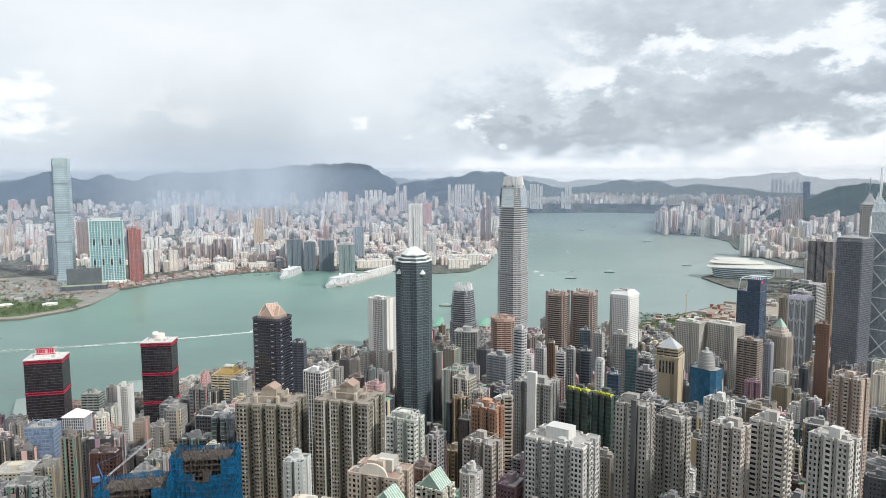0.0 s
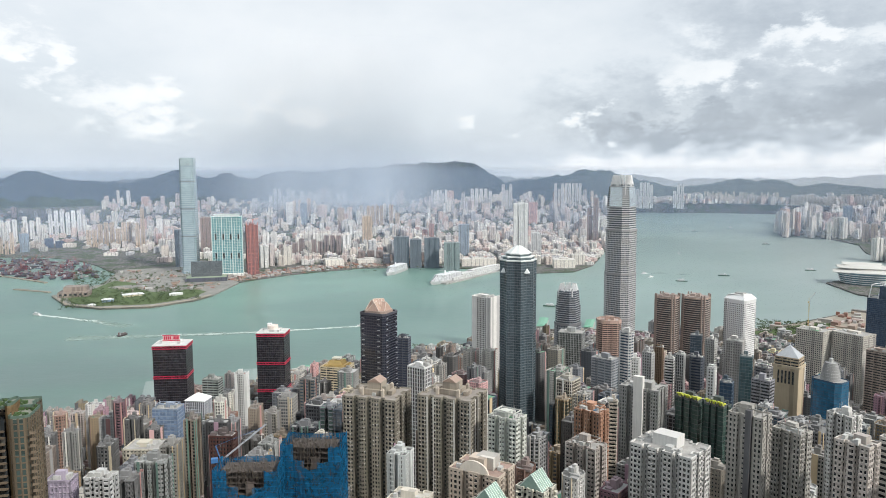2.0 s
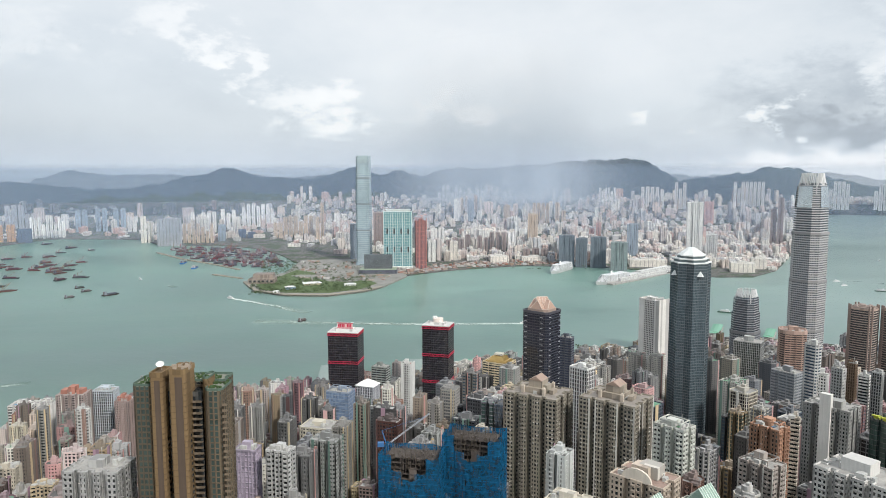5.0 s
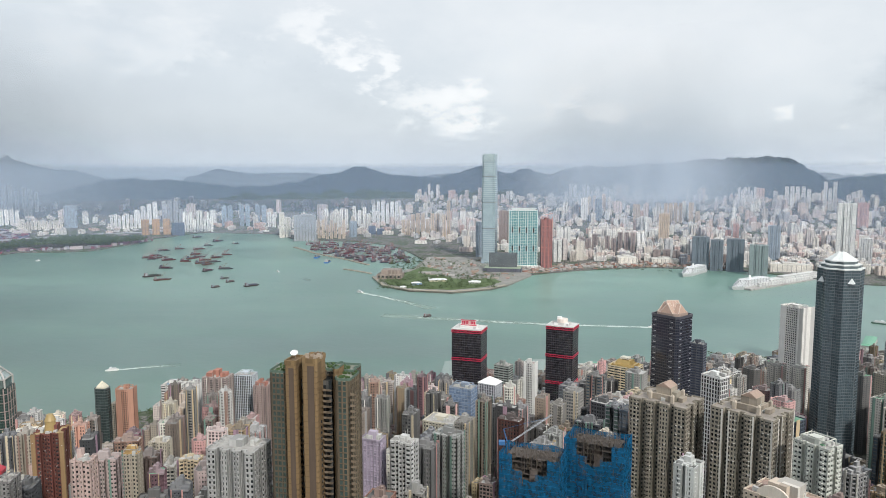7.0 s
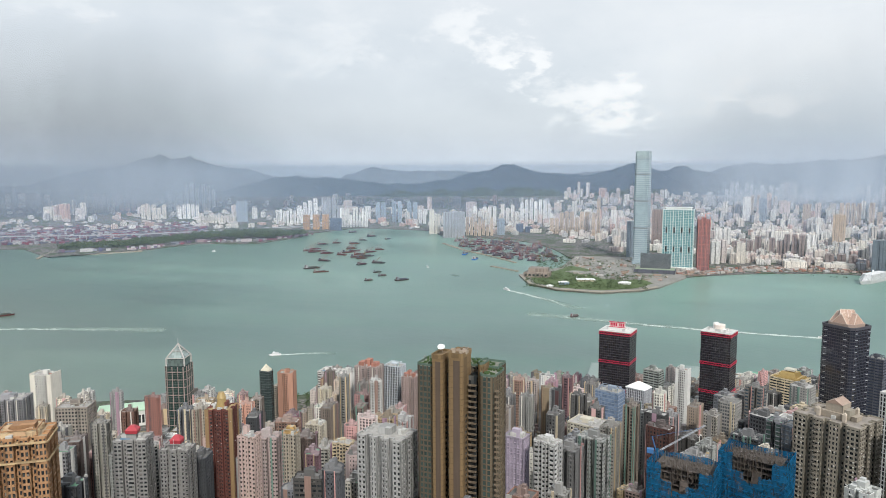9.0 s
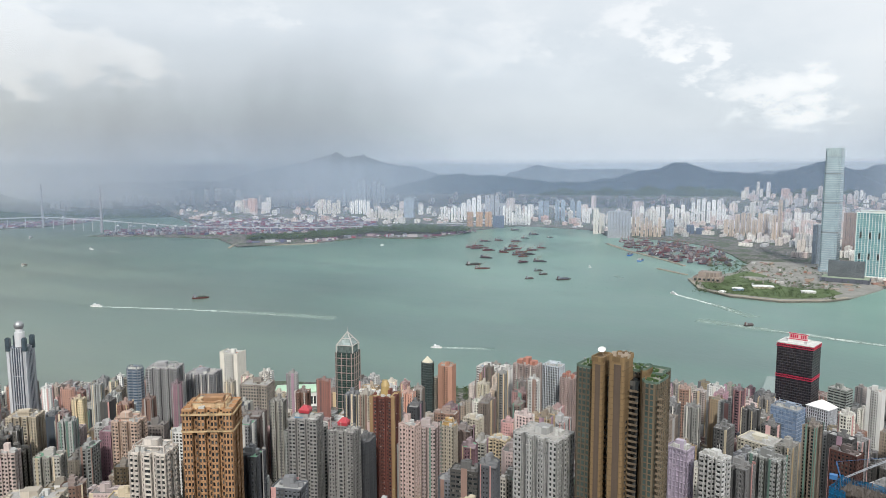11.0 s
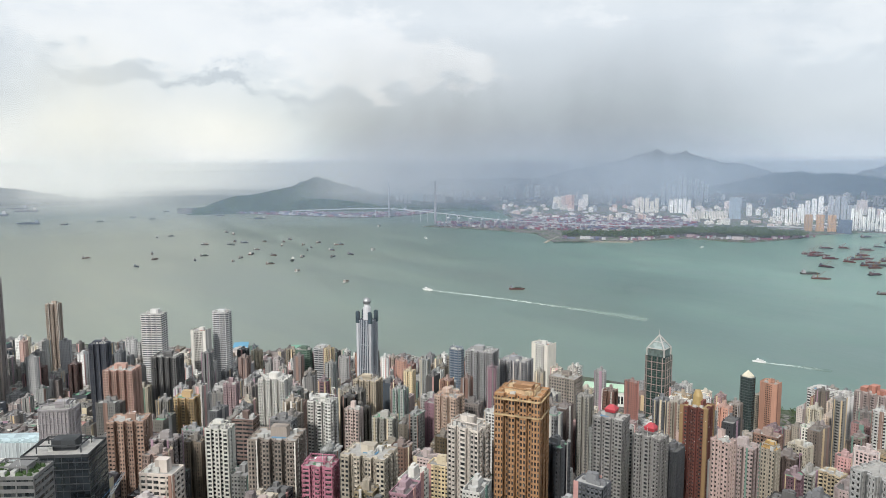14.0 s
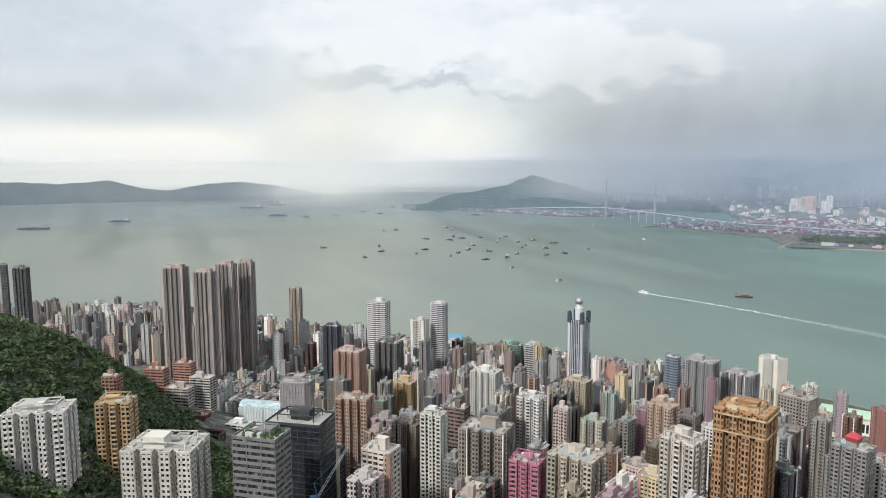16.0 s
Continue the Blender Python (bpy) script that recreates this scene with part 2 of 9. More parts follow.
def make_water():
    m, n = material("harbour water")
    p = n.add("ShaderNodeNewGeometry").outputs["Position"]
    up = n.add("ShaderNodeCombineXYZ")
    up.inputs[2].default_value = 1.0
    x, y, z = n.split(p)
    flat = n.xyz(x, y, 0.0)
    drift = n.noise(flat, 0.0011, 5, 0.55)
    lane = n.noise(n.xyz(n.math("MULTIPLY", n.math("ADD", x, n.math("MULTIPLY", y, 0.6)), 0.0006), n.math("MULTIPLY", n.math("SUBTRACT", y, n.math("MULTIPLY", x, 0.6)), 0.0045), 0.0), 1.0, 6, 0.6)
    k = n.math("ADD", n.math("MULTIPLY", drift, 0.6), n.math("MULTIPLY", lane, 0.4))
    c = n.ramp(k, (0.36, (0.078, 0.140, 0.120)), (0.50, (0.108, 0.190, 0.160)), (0.64, (0.146, 0.244, 0.204)))
    # lightness across the harbour painted into the colour, darker at lower y
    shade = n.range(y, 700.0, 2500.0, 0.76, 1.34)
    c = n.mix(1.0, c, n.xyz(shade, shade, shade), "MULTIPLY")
    # sky sheen painted in as well: paler, greyer eastward, warm in the west
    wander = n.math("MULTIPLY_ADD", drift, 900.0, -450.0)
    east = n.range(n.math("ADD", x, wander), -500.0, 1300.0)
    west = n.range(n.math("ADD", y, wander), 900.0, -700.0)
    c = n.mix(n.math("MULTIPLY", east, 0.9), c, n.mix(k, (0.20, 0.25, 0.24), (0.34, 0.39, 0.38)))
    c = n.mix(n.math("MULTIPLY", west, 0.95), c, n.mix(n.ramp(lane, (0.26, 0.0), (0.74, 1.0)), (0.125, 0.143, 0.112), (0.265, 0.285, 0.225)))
    ripple = n.noise(flat, 0.09, 4, 0.6)
    swell = n.noise(n.xyz(n.math("MULTIPLY", x, 1.0), n.math("MULTIPLY", y, 2.2), 0.0), 0.021, 3, 0.5)
    h = n.math("ADD", ripple, n.math("MULTIPLY", swell, 1.2))
    rough = n.math("MULTIPLY_ADD", lane, 0.25, 0.22)
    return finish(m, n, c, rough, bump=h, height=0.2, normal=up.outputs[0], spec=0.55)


def make_forest():
    m, n = material("wooded hillside")
    p = n.add("ShaderNodeNewGeometry").outputs["Position"]
    a, b, c = n.noise(p, 0.012, 4), n.noise(p, 0.11, 4, 0.6), n.noise(p, 0.004, 3)
    k = n.math("ADD", n.math("MULTIPLY", a, 0.5), n.math("ADD", n.math("MULTIPLY", b, 0.35), n.math("MULTIPLY", c, 0.15)))
    col = n.ramp(k, (0.3, (0.013, 0.024, 0.013)), (0.5, (0.027, 0.047, 0.021)), (0.7, (0.055, 0.078, 0.036)))
    return finish(m, n, col, 0.95, bump=b, height=5.0, spec=0.1)


def make_city_ground():
    m, n = material("streets and yards")
    p = n.add("ShaderNodeNewGeometry").outputs["Position"]
    a, b, c = n.noise(p, 0.02, 4), n.noise(p, 0.12, 4, 0.6), n.noise(p, 0.006, 2)
    col = n.ramp(b, (0.35, (0.045, 0.045, 0.045)), (0.5, (0.11, 0.108, 0.10)), (0.66, (0.22, 0.21, 0.19)))
    green = n.ramp(a, (0.5, 0.0), (0.58, 1.0))
    col = n.mix(n.math("MULTIPLY", green, 0.7), col, (0.04, 0.07, 0.028))
    return finish(m, n, col, 0.95)


WALL, GLAZING, CURTAIN, ROOF = make_wall(), make_glazing(), make_curtain_wall(), make_roof()
WALL_JOINED, CALM_GLASS = make_wall(True), make_curtain_wall(True)
FAR_MIX = make_far_wall(mixed=True)
FAR_JOINED = make_far_wall(2.7, 3.0, joined=True)
FAR_WALL, PAINTED, WATER, FOREST, STREETS = make_far_wall(), make_painted(), make_water(), make_forest(), make_city_ground()
LEAVES = make_plain("leaves", (0.045, 0.085, 0.026), 0.9, scale=0.25, vary=0.9)
GRASS = make_plain("lawn", (0.085, 0.125, 0.045), 0.95, scale=0.05)
YARD = make_plain("pale roads and yards", (0.24, 0.235, 0.215), 0.95, scale=0.02, vary=1.0)
SAND = make_plain("sea wall stone", (0.30, 0.27, 0.22), 0.9, scale=0.05)
STEEL = make_plain("grey steel", (0.35, 0.36, 0.37), 0.4, 0.6, scale=0.3)
FOAM = make_plain("foam", (0.54, 0.60, 0.57), 0.9, scale=0.06, vary=0.5)


def make_trail():
    """Thin aerated water: a patchy pale film."""
    m, n = material("wake trail")
    p = n.add("ShaderNodeNewGeometry").outputs["Position"]
    d, c, b = n.add("ShaderNodeBsdfDiffuse"), n.add("ShaderNodeBsdfTransparent"), n.add("ShaderNodeMixShader")
    d.inputs[0].default_value = (0.40, 0.50, 0.46, 1)
    n.put(b.inputs[0], n.range(n.noise(p, 0.03, 5, 0.65), 0.35, 0.65, 0.16, 0.66))
    n.put(b.inputs[1], c.outputs[0])
    n.put(b.inputs[2], d.outputs[0])
    n.put(n.add("ShaderNodeOutputMaterial").inputs[0], b.outputs[0])
    return m


TRAIL = make_trail()

# ---- mesh tools ----


class Shape:
    """Vertices and faces of one mesh."""

    def __init__(self):
        self.v, self.f = [], []

    def quad(self, *p):
        k = len(self.v)
        self.v += p
        self.f.append(tuple(range(k, k + len(p))))

    def prism(self, pts, z0, z1, cap=True, taper=None, floor=False):
        top = taper or pts
        k, m = len(self.v), len(pts)
        self.v += [(x, y, z0) for x, y in pts] + [(x, y, z1) for x, y in top]
        for i in range(m):
            j = (i + 1) % m
            self.f.append((k + i, k + j, k + m + j, k + m + i))
        if cap:
            self.f.append(tuple(range(k + m, k + 2 * m)))
        if floor:
            self.f.append(tuple(range(k + m - 1, k - 1, -1)))
        return self

    def box(self, x, y, z, w, d, h, turn=0.0):
        return self.prism(rect(w, d, x, y, turn), z, z + h)

    def bar(self, a, b, r):
        """A square bar from a to b."""
        a, b = Vector(a), Vector(b)
        way = (b - a).normalized()
        side = way.cross(Vector((0, 0, 1)) if abs(way.z) < 0.9 else Vector((1, 0, 0))).normalized() * r
        up = way.cross(side).normalized() * r
        k = len(self.v)
        for c in (a, b):
            self.v += [tuple(c + side + up), tuple(c - side + up), tuple(c - side - up), tuple(c + side - up)]
        for i in range(4):
            j = (i + 1) % 4
            self.f.append((k + i, k + 4 + i, k + 4 + j, k + j))
        self.f += [(k, k + 1, k + 2, k + 3), (k + 7, k + 6, k + 5, k + 4)]
        return self

    def ring(self, pts, inner, z0, z1):
        """A band round a wall: its face and its upper side."""
        k, m = len(self.v), len(pts)
        self.v += [(x, y, z0) for x, y in pts] + [(x, y, z1) for x, y in pts] + [(x, y, z1) for x, y in inner]
        for i in range(m):
            j = (i + 1) % m
            self.f += [(k + i, k + j, k + m + j, k + m + i), (k + m + i, k + m + j, k + 2 * m + j, k + 2 * m + i)]
        return self

    def parapet(self, pts, inner, z0, z1):
        self.ring(pts, inner, z0, z1)
        k, m = len(self.v), len(pts)
        self.v += [(x, y, z1) for x, y in inner] + [(x, y, z0) for x, y in inner]
        for i in range(m):
            j = (i + 1) % m
            self.f.append((k + i, k + j, k + m + j, k + m + i))
        return self

    def mesh(self, name, mat):
        me = bpy.data.meshes.new(name)
        me.from_pydata(self.v, [], self.f)
        me.materials.append(mat)
        return me


def part(name, shape, mat, parent, colour=None, label="", kind=""):
    ob = new(name, shape.mesh(name, mat))
    ob.parent = parent
    if colour:
        ob.color = (*colour, 1)
    return tagged(ob, label, kind=kind)


def rect(w, d, x=0.0, y=0.0, turn=0.0):
    c, s = math.cos(radians(turn)), math.sin(radians(turn))
    return [(x + a * c - b * s, y + a * s + b * c) for a, b in ((-w / 2, -d / 2), (w / 2, -d / 2), (w / 2, d / 2), (-w / 2, d / 2))]


def ngon(r, m, squash=1.0, start=0.0):
    return [(r * math.cos(start + 2 * math.pi * i / m), r * squash * math.sin(start + 2 * math.pi * i / m)) for i in range(m)]


def chamfered(w, d, c):
    a, b = w / 2, d / 2
    return [(-a + c, -b), (a - c, -b), (a, -b + c), (a, b - c), (a - c, b), (-a + c, b), (-a, b - c), (-a, -b + c)]


def notched(w, d, nx, ny, depth):
    """A flats' plan: bays along each side with light wells between them."""
    pts = []
    corners = [(-w / 2, -d / 2), (w / 2, -d / 2), (w / 2, d / 2), (-w / 2, d / 2)]
    for i in range(4):
        (x0, y0), (x1, y1) = corners[i], corners[(i + 1) % 4]
        long = math.hypot(x1 - x0, y1 - y0)
        ux, uy = (x1 - x0) / long, (y1 - y0) / long
        bays = nx if i % 2 == 0 else ny
        pts.append((x0, y0))
        step = long / bays
        for k in range(1, bays):
            g = min(0.17 * step, 2.2)
            for s, q in ((k * step - g, 0), (k * step - g, depth), (k * step + g, depth), (k * step + g, 0)):
                pts.append((x0 + ux * s - uy * q, y0 + uy * s + ux * q))
    return pts


def inset(pts, by):
    out, m = [], len(pts)
    for i in range(m):
        (ax, ay), (bx, by_), (cx, cy) = pts[i - 1], pts[i], pts[(i + 1) % m]
        u = Vector((bx - ax, by_ - ay)).normalized()
        v = Vector((cx - bx, cy - by_)).normalized()
        nu, nv = Vector((-u.y, u.x)), Vector((-v.y, v.x))
        s = nu + nv
        s = s / max(0.3, 1 + nu.dot(nv))
        out.append((bx + s.x * by, by_ + s.y * by))
    return out


def edges(pts):
    for i in range(len(pts)):
        (x0, y0), (x1, y1) = pts[i], pts[(i + 1) % len(pts)]
        long = math.hypot(x1 - x0, y1 - y0)
        if long > 0.01:
            yield x0, y0, (x1 - x0) / long, (y1 - y0) / long, long


def piers(shape, pts, z0, z1, gap, width, deep, least=2.0):
    """Upright strips on the walls, between the windows."""
    for x0, y0, ux, uy, long in edges(pts):
        if long < least:
            continue
        count = max(1, round(long / gap))
        for k in range(count + 1):
            s = min(max(long * k / count, width / 2), long - width / 2)
            a, b = s - width / 2, s + width / 2
            p = [(x0 + ux * a - uy * deep, y0 + uy * a + ux * deep), (x0 + ux * a, y0 + uy * a), (x0 + ux * b, y0 + uy * b), (x0 + ux * b - uy * deep, y0 + uy * b + ux * deep)]
            for i in range(3):
                (qx, qy), (rx, ry) = p[i], p[i + 1]
                shape.quad((qx, qy, z0), (rx, ry, z0), (rx, ry, z1), (qx, qy, z1))


# ---- where things stand ----
NEAR, REACH = 2600.0, 2250.0


def far(x, y, z):
    """Beyond 2.6 km the land is drawn together, so that the whole view lies within five kilometres: place and scale."""
    d = math.hypot(x, y)
    if d <= NEAR:
        return x, y, z, 1.0
    s = (NEAR + REACH * (1 - math.exp(-(d - NEAR) / REACH))) / d
    return x * s, y * s, EYE + (z - EYE) * s, s


def at(bearing, d):
    return -d * math.sin(radians(bearing)), d * math.cos(radians(bearing))


def polar(x, y):
    return math.degrees(math.atan2(-x, y)), math.hypot(x, y)


def steps(table, v):
    return float(np.interp(v, [a for a, _ in table], [b for _, b in table]))


SHORE = ((-60, 4500), (-36, 3900), (-30, 3300), (-26, 2950), (-24.5, 2480), (-22, 2380), (-19, 2150), (-15.5, 1985), (-12.9, 1905), (-8, 1870), (-3, 1850), (0.3, 1830), (8, 1640),
         (24, 1400), (31.5, 1350), (38.6, 1280), (57, 1270), (63, 1300), (83, 1455), (89, 1451), (102, 1630), (105, 1725), (113, 1860), (124, 2190), (131, 2280), (150, 2500), (180, 2800))
SLOPE = ((0, 300), (120, 262), (220, 222), (300, 190), (400, 152), (500, 120), (600, 92), (700, 68), (800, 47), (900, 28), (1000, 13), (1100, 6), (1200, 4))


def ground_height(x, y):
    a, d = polar(x, y)
    z = steps(SLOPE, d)
    # wooded spur to the west
    if a > 95 or a < -150:
        q = a if a > 0 else a + 360
        ridge = math.exp(-((q - 141) / 17) ** 2) * math.exp(-((d - 760) / 420) ** 2)
        z = z + 235 * ridge + 40 * math.exp(-((q - 122) / 12) ** 2) * math.exp(-((d - 900) / 330) ** 2)
        z += 32 * math.exp(-((q - 127) / 7) ** 2) * math.exp(-((d - 800) / 230) ** 2)
        z += 26 * math.exp(-((q - 116) / 9) ** 2) * math.exp(-((d - 330) / 130) ** 2)
    if a < -26:
        z += 60 * math.exp(-((a + 42) / 10) ** 2) * math.exp(-((d - 900) / 500) ** 2)
    return z


def make_haze(name, dense, low, high, patchy=0.0, top=(620.0, 400.0), glow=False, blue=0.0):
    """Thin moist air: a mostly clear sheet, clear near the water. It scatters daylight; with glow it emits painted haze
    light.
    """
    m, n = material(name)
    x, y, z = n.split(n.add("ShaderNodeNewGeometry").outputs["Position"])
    fac = n.math("MULTIPLY", n.range(z, low, high), dense)
    fac = n.math("MULTIPLY", fac, n.range(z, *top))
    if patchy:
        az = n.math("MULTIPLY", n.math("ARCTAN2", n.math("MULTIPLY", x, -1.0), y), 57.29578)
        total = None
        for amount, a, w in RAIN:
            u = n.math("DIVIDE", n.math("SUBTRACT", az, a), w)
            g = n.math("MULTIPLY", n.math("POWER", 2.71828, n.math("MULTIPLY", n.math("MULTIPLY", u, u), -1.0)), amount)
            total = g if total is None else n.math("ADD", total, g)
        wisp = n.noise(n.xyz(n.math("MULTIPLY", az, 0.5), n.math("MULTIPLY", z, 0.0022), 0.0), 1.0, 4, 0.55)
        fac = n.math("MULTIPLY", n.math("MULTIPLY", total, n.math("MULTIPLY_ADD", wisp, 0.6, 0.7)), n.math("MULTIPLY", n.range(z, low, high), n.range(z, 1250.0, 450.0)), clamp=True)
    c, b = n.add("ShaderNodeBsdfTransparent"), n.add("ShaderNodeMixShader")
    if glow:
        # haze light painted as emission, tinted by bearing to match the sky behind
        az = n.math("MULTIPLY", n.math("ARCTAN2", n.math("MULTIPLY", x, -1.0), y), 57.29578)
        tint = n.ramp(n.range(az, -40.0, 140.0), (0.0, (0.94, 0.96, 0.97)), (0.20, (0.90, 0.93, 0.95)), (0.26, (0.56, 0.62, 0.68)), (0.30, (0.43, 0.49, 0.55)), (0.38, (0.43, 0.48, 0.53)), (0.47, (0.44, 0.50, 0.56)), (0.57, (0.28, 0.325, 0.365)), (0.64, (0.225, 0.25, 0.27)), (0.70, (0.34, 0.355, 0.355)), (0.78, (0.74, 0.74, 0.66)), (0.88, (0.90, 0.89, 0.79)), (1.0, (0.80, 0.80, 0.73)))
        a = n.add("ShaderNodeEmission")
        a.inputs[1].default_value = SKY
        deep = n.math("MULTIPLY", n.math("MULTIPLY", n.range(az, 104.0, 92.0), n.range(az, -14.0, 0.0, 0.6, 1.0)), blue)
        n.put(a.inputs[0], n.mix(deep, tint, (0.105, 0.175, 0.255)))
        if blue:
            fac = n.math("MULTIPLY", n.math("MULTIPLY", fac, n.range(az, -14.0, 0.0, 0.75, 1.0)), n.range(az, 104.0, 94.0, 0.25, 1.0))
    else:
        d, t, a = n.add("ShaderNodeBsdfDiffuse"), n.add("ShaderNodeBsdfTranslucent"), n.add("ShaderNodeMixShader")
        d.inputs[0].default_value = t.inputs[0].default_value = (0.60, 0.75, 1.0, 1)
        a.inputs[0].default_value = 0.5
        n.put(a.inputs[1], d.outputs[0])
        n.put(a.inputs[2], t.outputs[0])
    n.put(b.inputs[0], fac)
    n.put(b.inputs[1], c.outputs[0])
    n.put(b.inputs[2], a.outputs[0])
    n.put(n.add("ShaderNodeOutputMaterial").inputs[0], b.outputs[0])
    return m


# how thick the rain hangs before the far hills: amount, bearing and spread in degrees
RAIN = ((0.78, 14, 4.6), (0.55, 21, 4.0), (0.86, 67, 9), (0.70, 81.5, 6), (0.46, 88.6, 3.6), (0.80, 108, 4.8), (0.06, 122, 9))


def haze_sheet(name, r, mat, lo=-46, hi=146):
    s = Shape()
    m = 64
    for i in range(m + 1):
        x, y = at(lo + (hi - lo) * i / m, r)
        s.v += [(x, y, -2), (x, y, 1600)]
    s.f = [(2 * i, 2 * i + 2, 2 * i + 3, 2 * i + 1) for i in range(m)]
    ob = new(name, s.mesh(name, mat))
    for p in ob.data.polygons:
        p.use_smooth = True
    tagged(ob, "thin added sheet imitating grey haze over the harbour", "haze", kind="structure")


for r, dense, low, high in ((2300, 0.03, 0.0, 90.0), (3050, 0.08, 30.0, 120.0), (3700, 0.13, 75.0, 120.0), (4150, 0.11, 108.0, 140.0)):
    haze_sheet("haze", r, make_haze("moist air", dense, low, high))
# sheets added as glowing backdrops, haze and rain light painted as emission
haze_sheet("backdrop_haze", 4646, make_haze("glowing haze", 0.30, 150.0, 190.0, top=(456.0, 426.0), glow=True, blue=0.9))
haze_sheet("backdrop_rain", 4428, make_haze("glowing rain veil", 0.5, 128.0, 240.0, 1.0, glow=True))
haze_sheet("backdrop_haze", 4774, make_haze("glowing haze", 0.40, 180.0, 220.0, top=(436.0, 398.0), glow=True))
haze_sheet("backdrop_haze", 4815, make_haze("glowing haze", 0.90, 222.0, 285.0, top=(432.0, 396.0), glow=True))

# ---- sea, land and hills ----


def water_sheet():
    s = Shape()
    radii = [0, 400, 900, 1400, 1900, 2400, 2700, 3000, 3400, 3800, 4300, 4900, 5600, 6500, 7600, 9000, 11000, 14000, 19000, 28000, 60000]
    m = 144
    for i, r in enumerate(radii):
        for k in range(m):
            x, y = at(360 * k / m, r)
            s.v.append(far(x, y, 0)[:3])
    for i in range(len(radii) - 1):
        for k in range(m):
            j = (k + 1) % m
            s.f.append((i * m + k, (i + 1) * m + k, (i + 1) * m + j, i * m + j))
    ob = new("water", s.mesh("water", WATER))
    for p in ob.data.polygons:
        p.use_smooth = True
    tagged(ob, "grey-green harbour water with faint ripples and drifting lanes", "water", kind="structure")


def island_ground():
    """The hillside and the reclaimed shore as one sheet, with a sea wall at its rim."""
    s = Shape()
    bearings = [-60 + i * 2 for i in range(121)]
    rows = [0, 60, 120, 180, 240, 300, 360, 420, 480, 540, 600, 660, 720, 780, 860, 940, 1020, 1100, 1180]
    cols = len(rows) + 3
    for a in bearings:
        shore = steps(SHORE, a)
        for d in rows + [0.5 * (1180 + shore), shore, shore + 1.5]:
            x, y = at(a, d)
            z = ground_height(x, y)
            if 150 < d < 1100:
                z += 5 * noise.noise((x * 0.012, y * 0.012, 0))
            if d > shore:
                z = -4
            s.v.append(far(x, y, max(z, 4 if d <= shore else -4))[:3])
    for i in range(len(bearings) - 1):
        for k in range(cols - 1):
            p = i * cols + k
            s.f.append((p, p + 1, p + cols + 1, p + cols))
    ob = new("ground", s.mesh("ground", STREETS))
    tagged(ob, "hillside streets, yards and reclaimed shore of the dense city", "ground", kind="structure")


def flat_land(name, outline, z, label, mat=STREETS, wall=True):
    """Low land with a sea wall, from its outline in bearings and distances."""
    pts = []
    for (a0, d0), (a1, d1) in zip(outline, outline[1:] + outline[:1]):
        x0, y0 = at(a0, d0)
        x1, y1 = at(a1, d1)
        n = max(1, int(math.hypot(x1 - x0, y1 - y0) / 150))
        pts += [(x0 + (x1 - x0) * k / n, y0 + (y1 - y0) * k / n) for k in range(n)]
    bm = bmesh.new()
    top = [bm.verts.new(far(x, y, z)[:3]) for x, y in pts]
    low = [bm.verts.new(far(x, y, -3)[:3]) for x, y in pts]
    face = bm.faces.new(top)
    for i in range(len(pts)):
        j = (i + 1) % len(pts)
        bm.faces.new((low[i], low[j], top[j], top[i]))
    bmesh.ops.triangulate(bm, faces=[face])
    bmesh.ops.recalc_face_normals(bm, faces=bm.faces[:])
    me = bpy.data.meshes.new(name)
    bm.to_mesh(me)
    bm.free()
    me.materials.append(mat)
    return tagged(new(name, me), label, "ground", kind="structure")


def rise(d):
    """The peninsula climbs gently towards the hills."""
    return 4 + 0.035 * max(0, min(d, 8200) - 5200)


def mainland():
    """Kowloon: a sheet of rings out to the hills."""
    s = Shape()
    coast = ((82, 7400), (79, 7300), (76, 5400), (70, 5100), (63, 4900), (57, 4900), (50, 4880), (44.7, 4620), (43.6, 4250), (41, 4150), (38, 4020), (36, 3820), (34.5, 3520), (33.4, 3200), (30, 2900), (27, 2850),
             (24.5, 2760), (21, 2900), (18, 2990), (15, 3060), (8.4, 3060), (4, 2960), (0.7, 2890), (-2, 2950), (-3.6, 3180), (-4.6, 3900), (-5.2, 6400), (-7, 7500), (-12.3, 7600), (-17, 7550), (-20, 7500), (-40, 7600))
    table = sorted(coast)
    bearings = [-40 + i * 0.5 for i in range(245)]
    fr = [0, 0.02, 0.05, 0.1, 0.16, 0.22, 0.3, 0.4, 0.6, 1.0]
    for a in bearings:
        c = steps(table, a)
        for k in [-1] + fr:
            d = c + (16000 - c) * max(k, 0)
            x, y = at(a, d)
            s.v.append(far(x, y, -3 if k < 0 else rise(d))[:3])
    cols = len(fr) + 1
    for i in range(len(bearings) - 1):
        for k in range(cols - 1):
            p = i * cols + k
            s.f.append((p, p + 1, p + cols + 1, p + cols))
    ob = new("ground_mainland", s.mesh("ground_mainland", STREETS))
    tagged(ob, "flat built-up peninsula across the harbour", "ground", kind="structure")
    return table


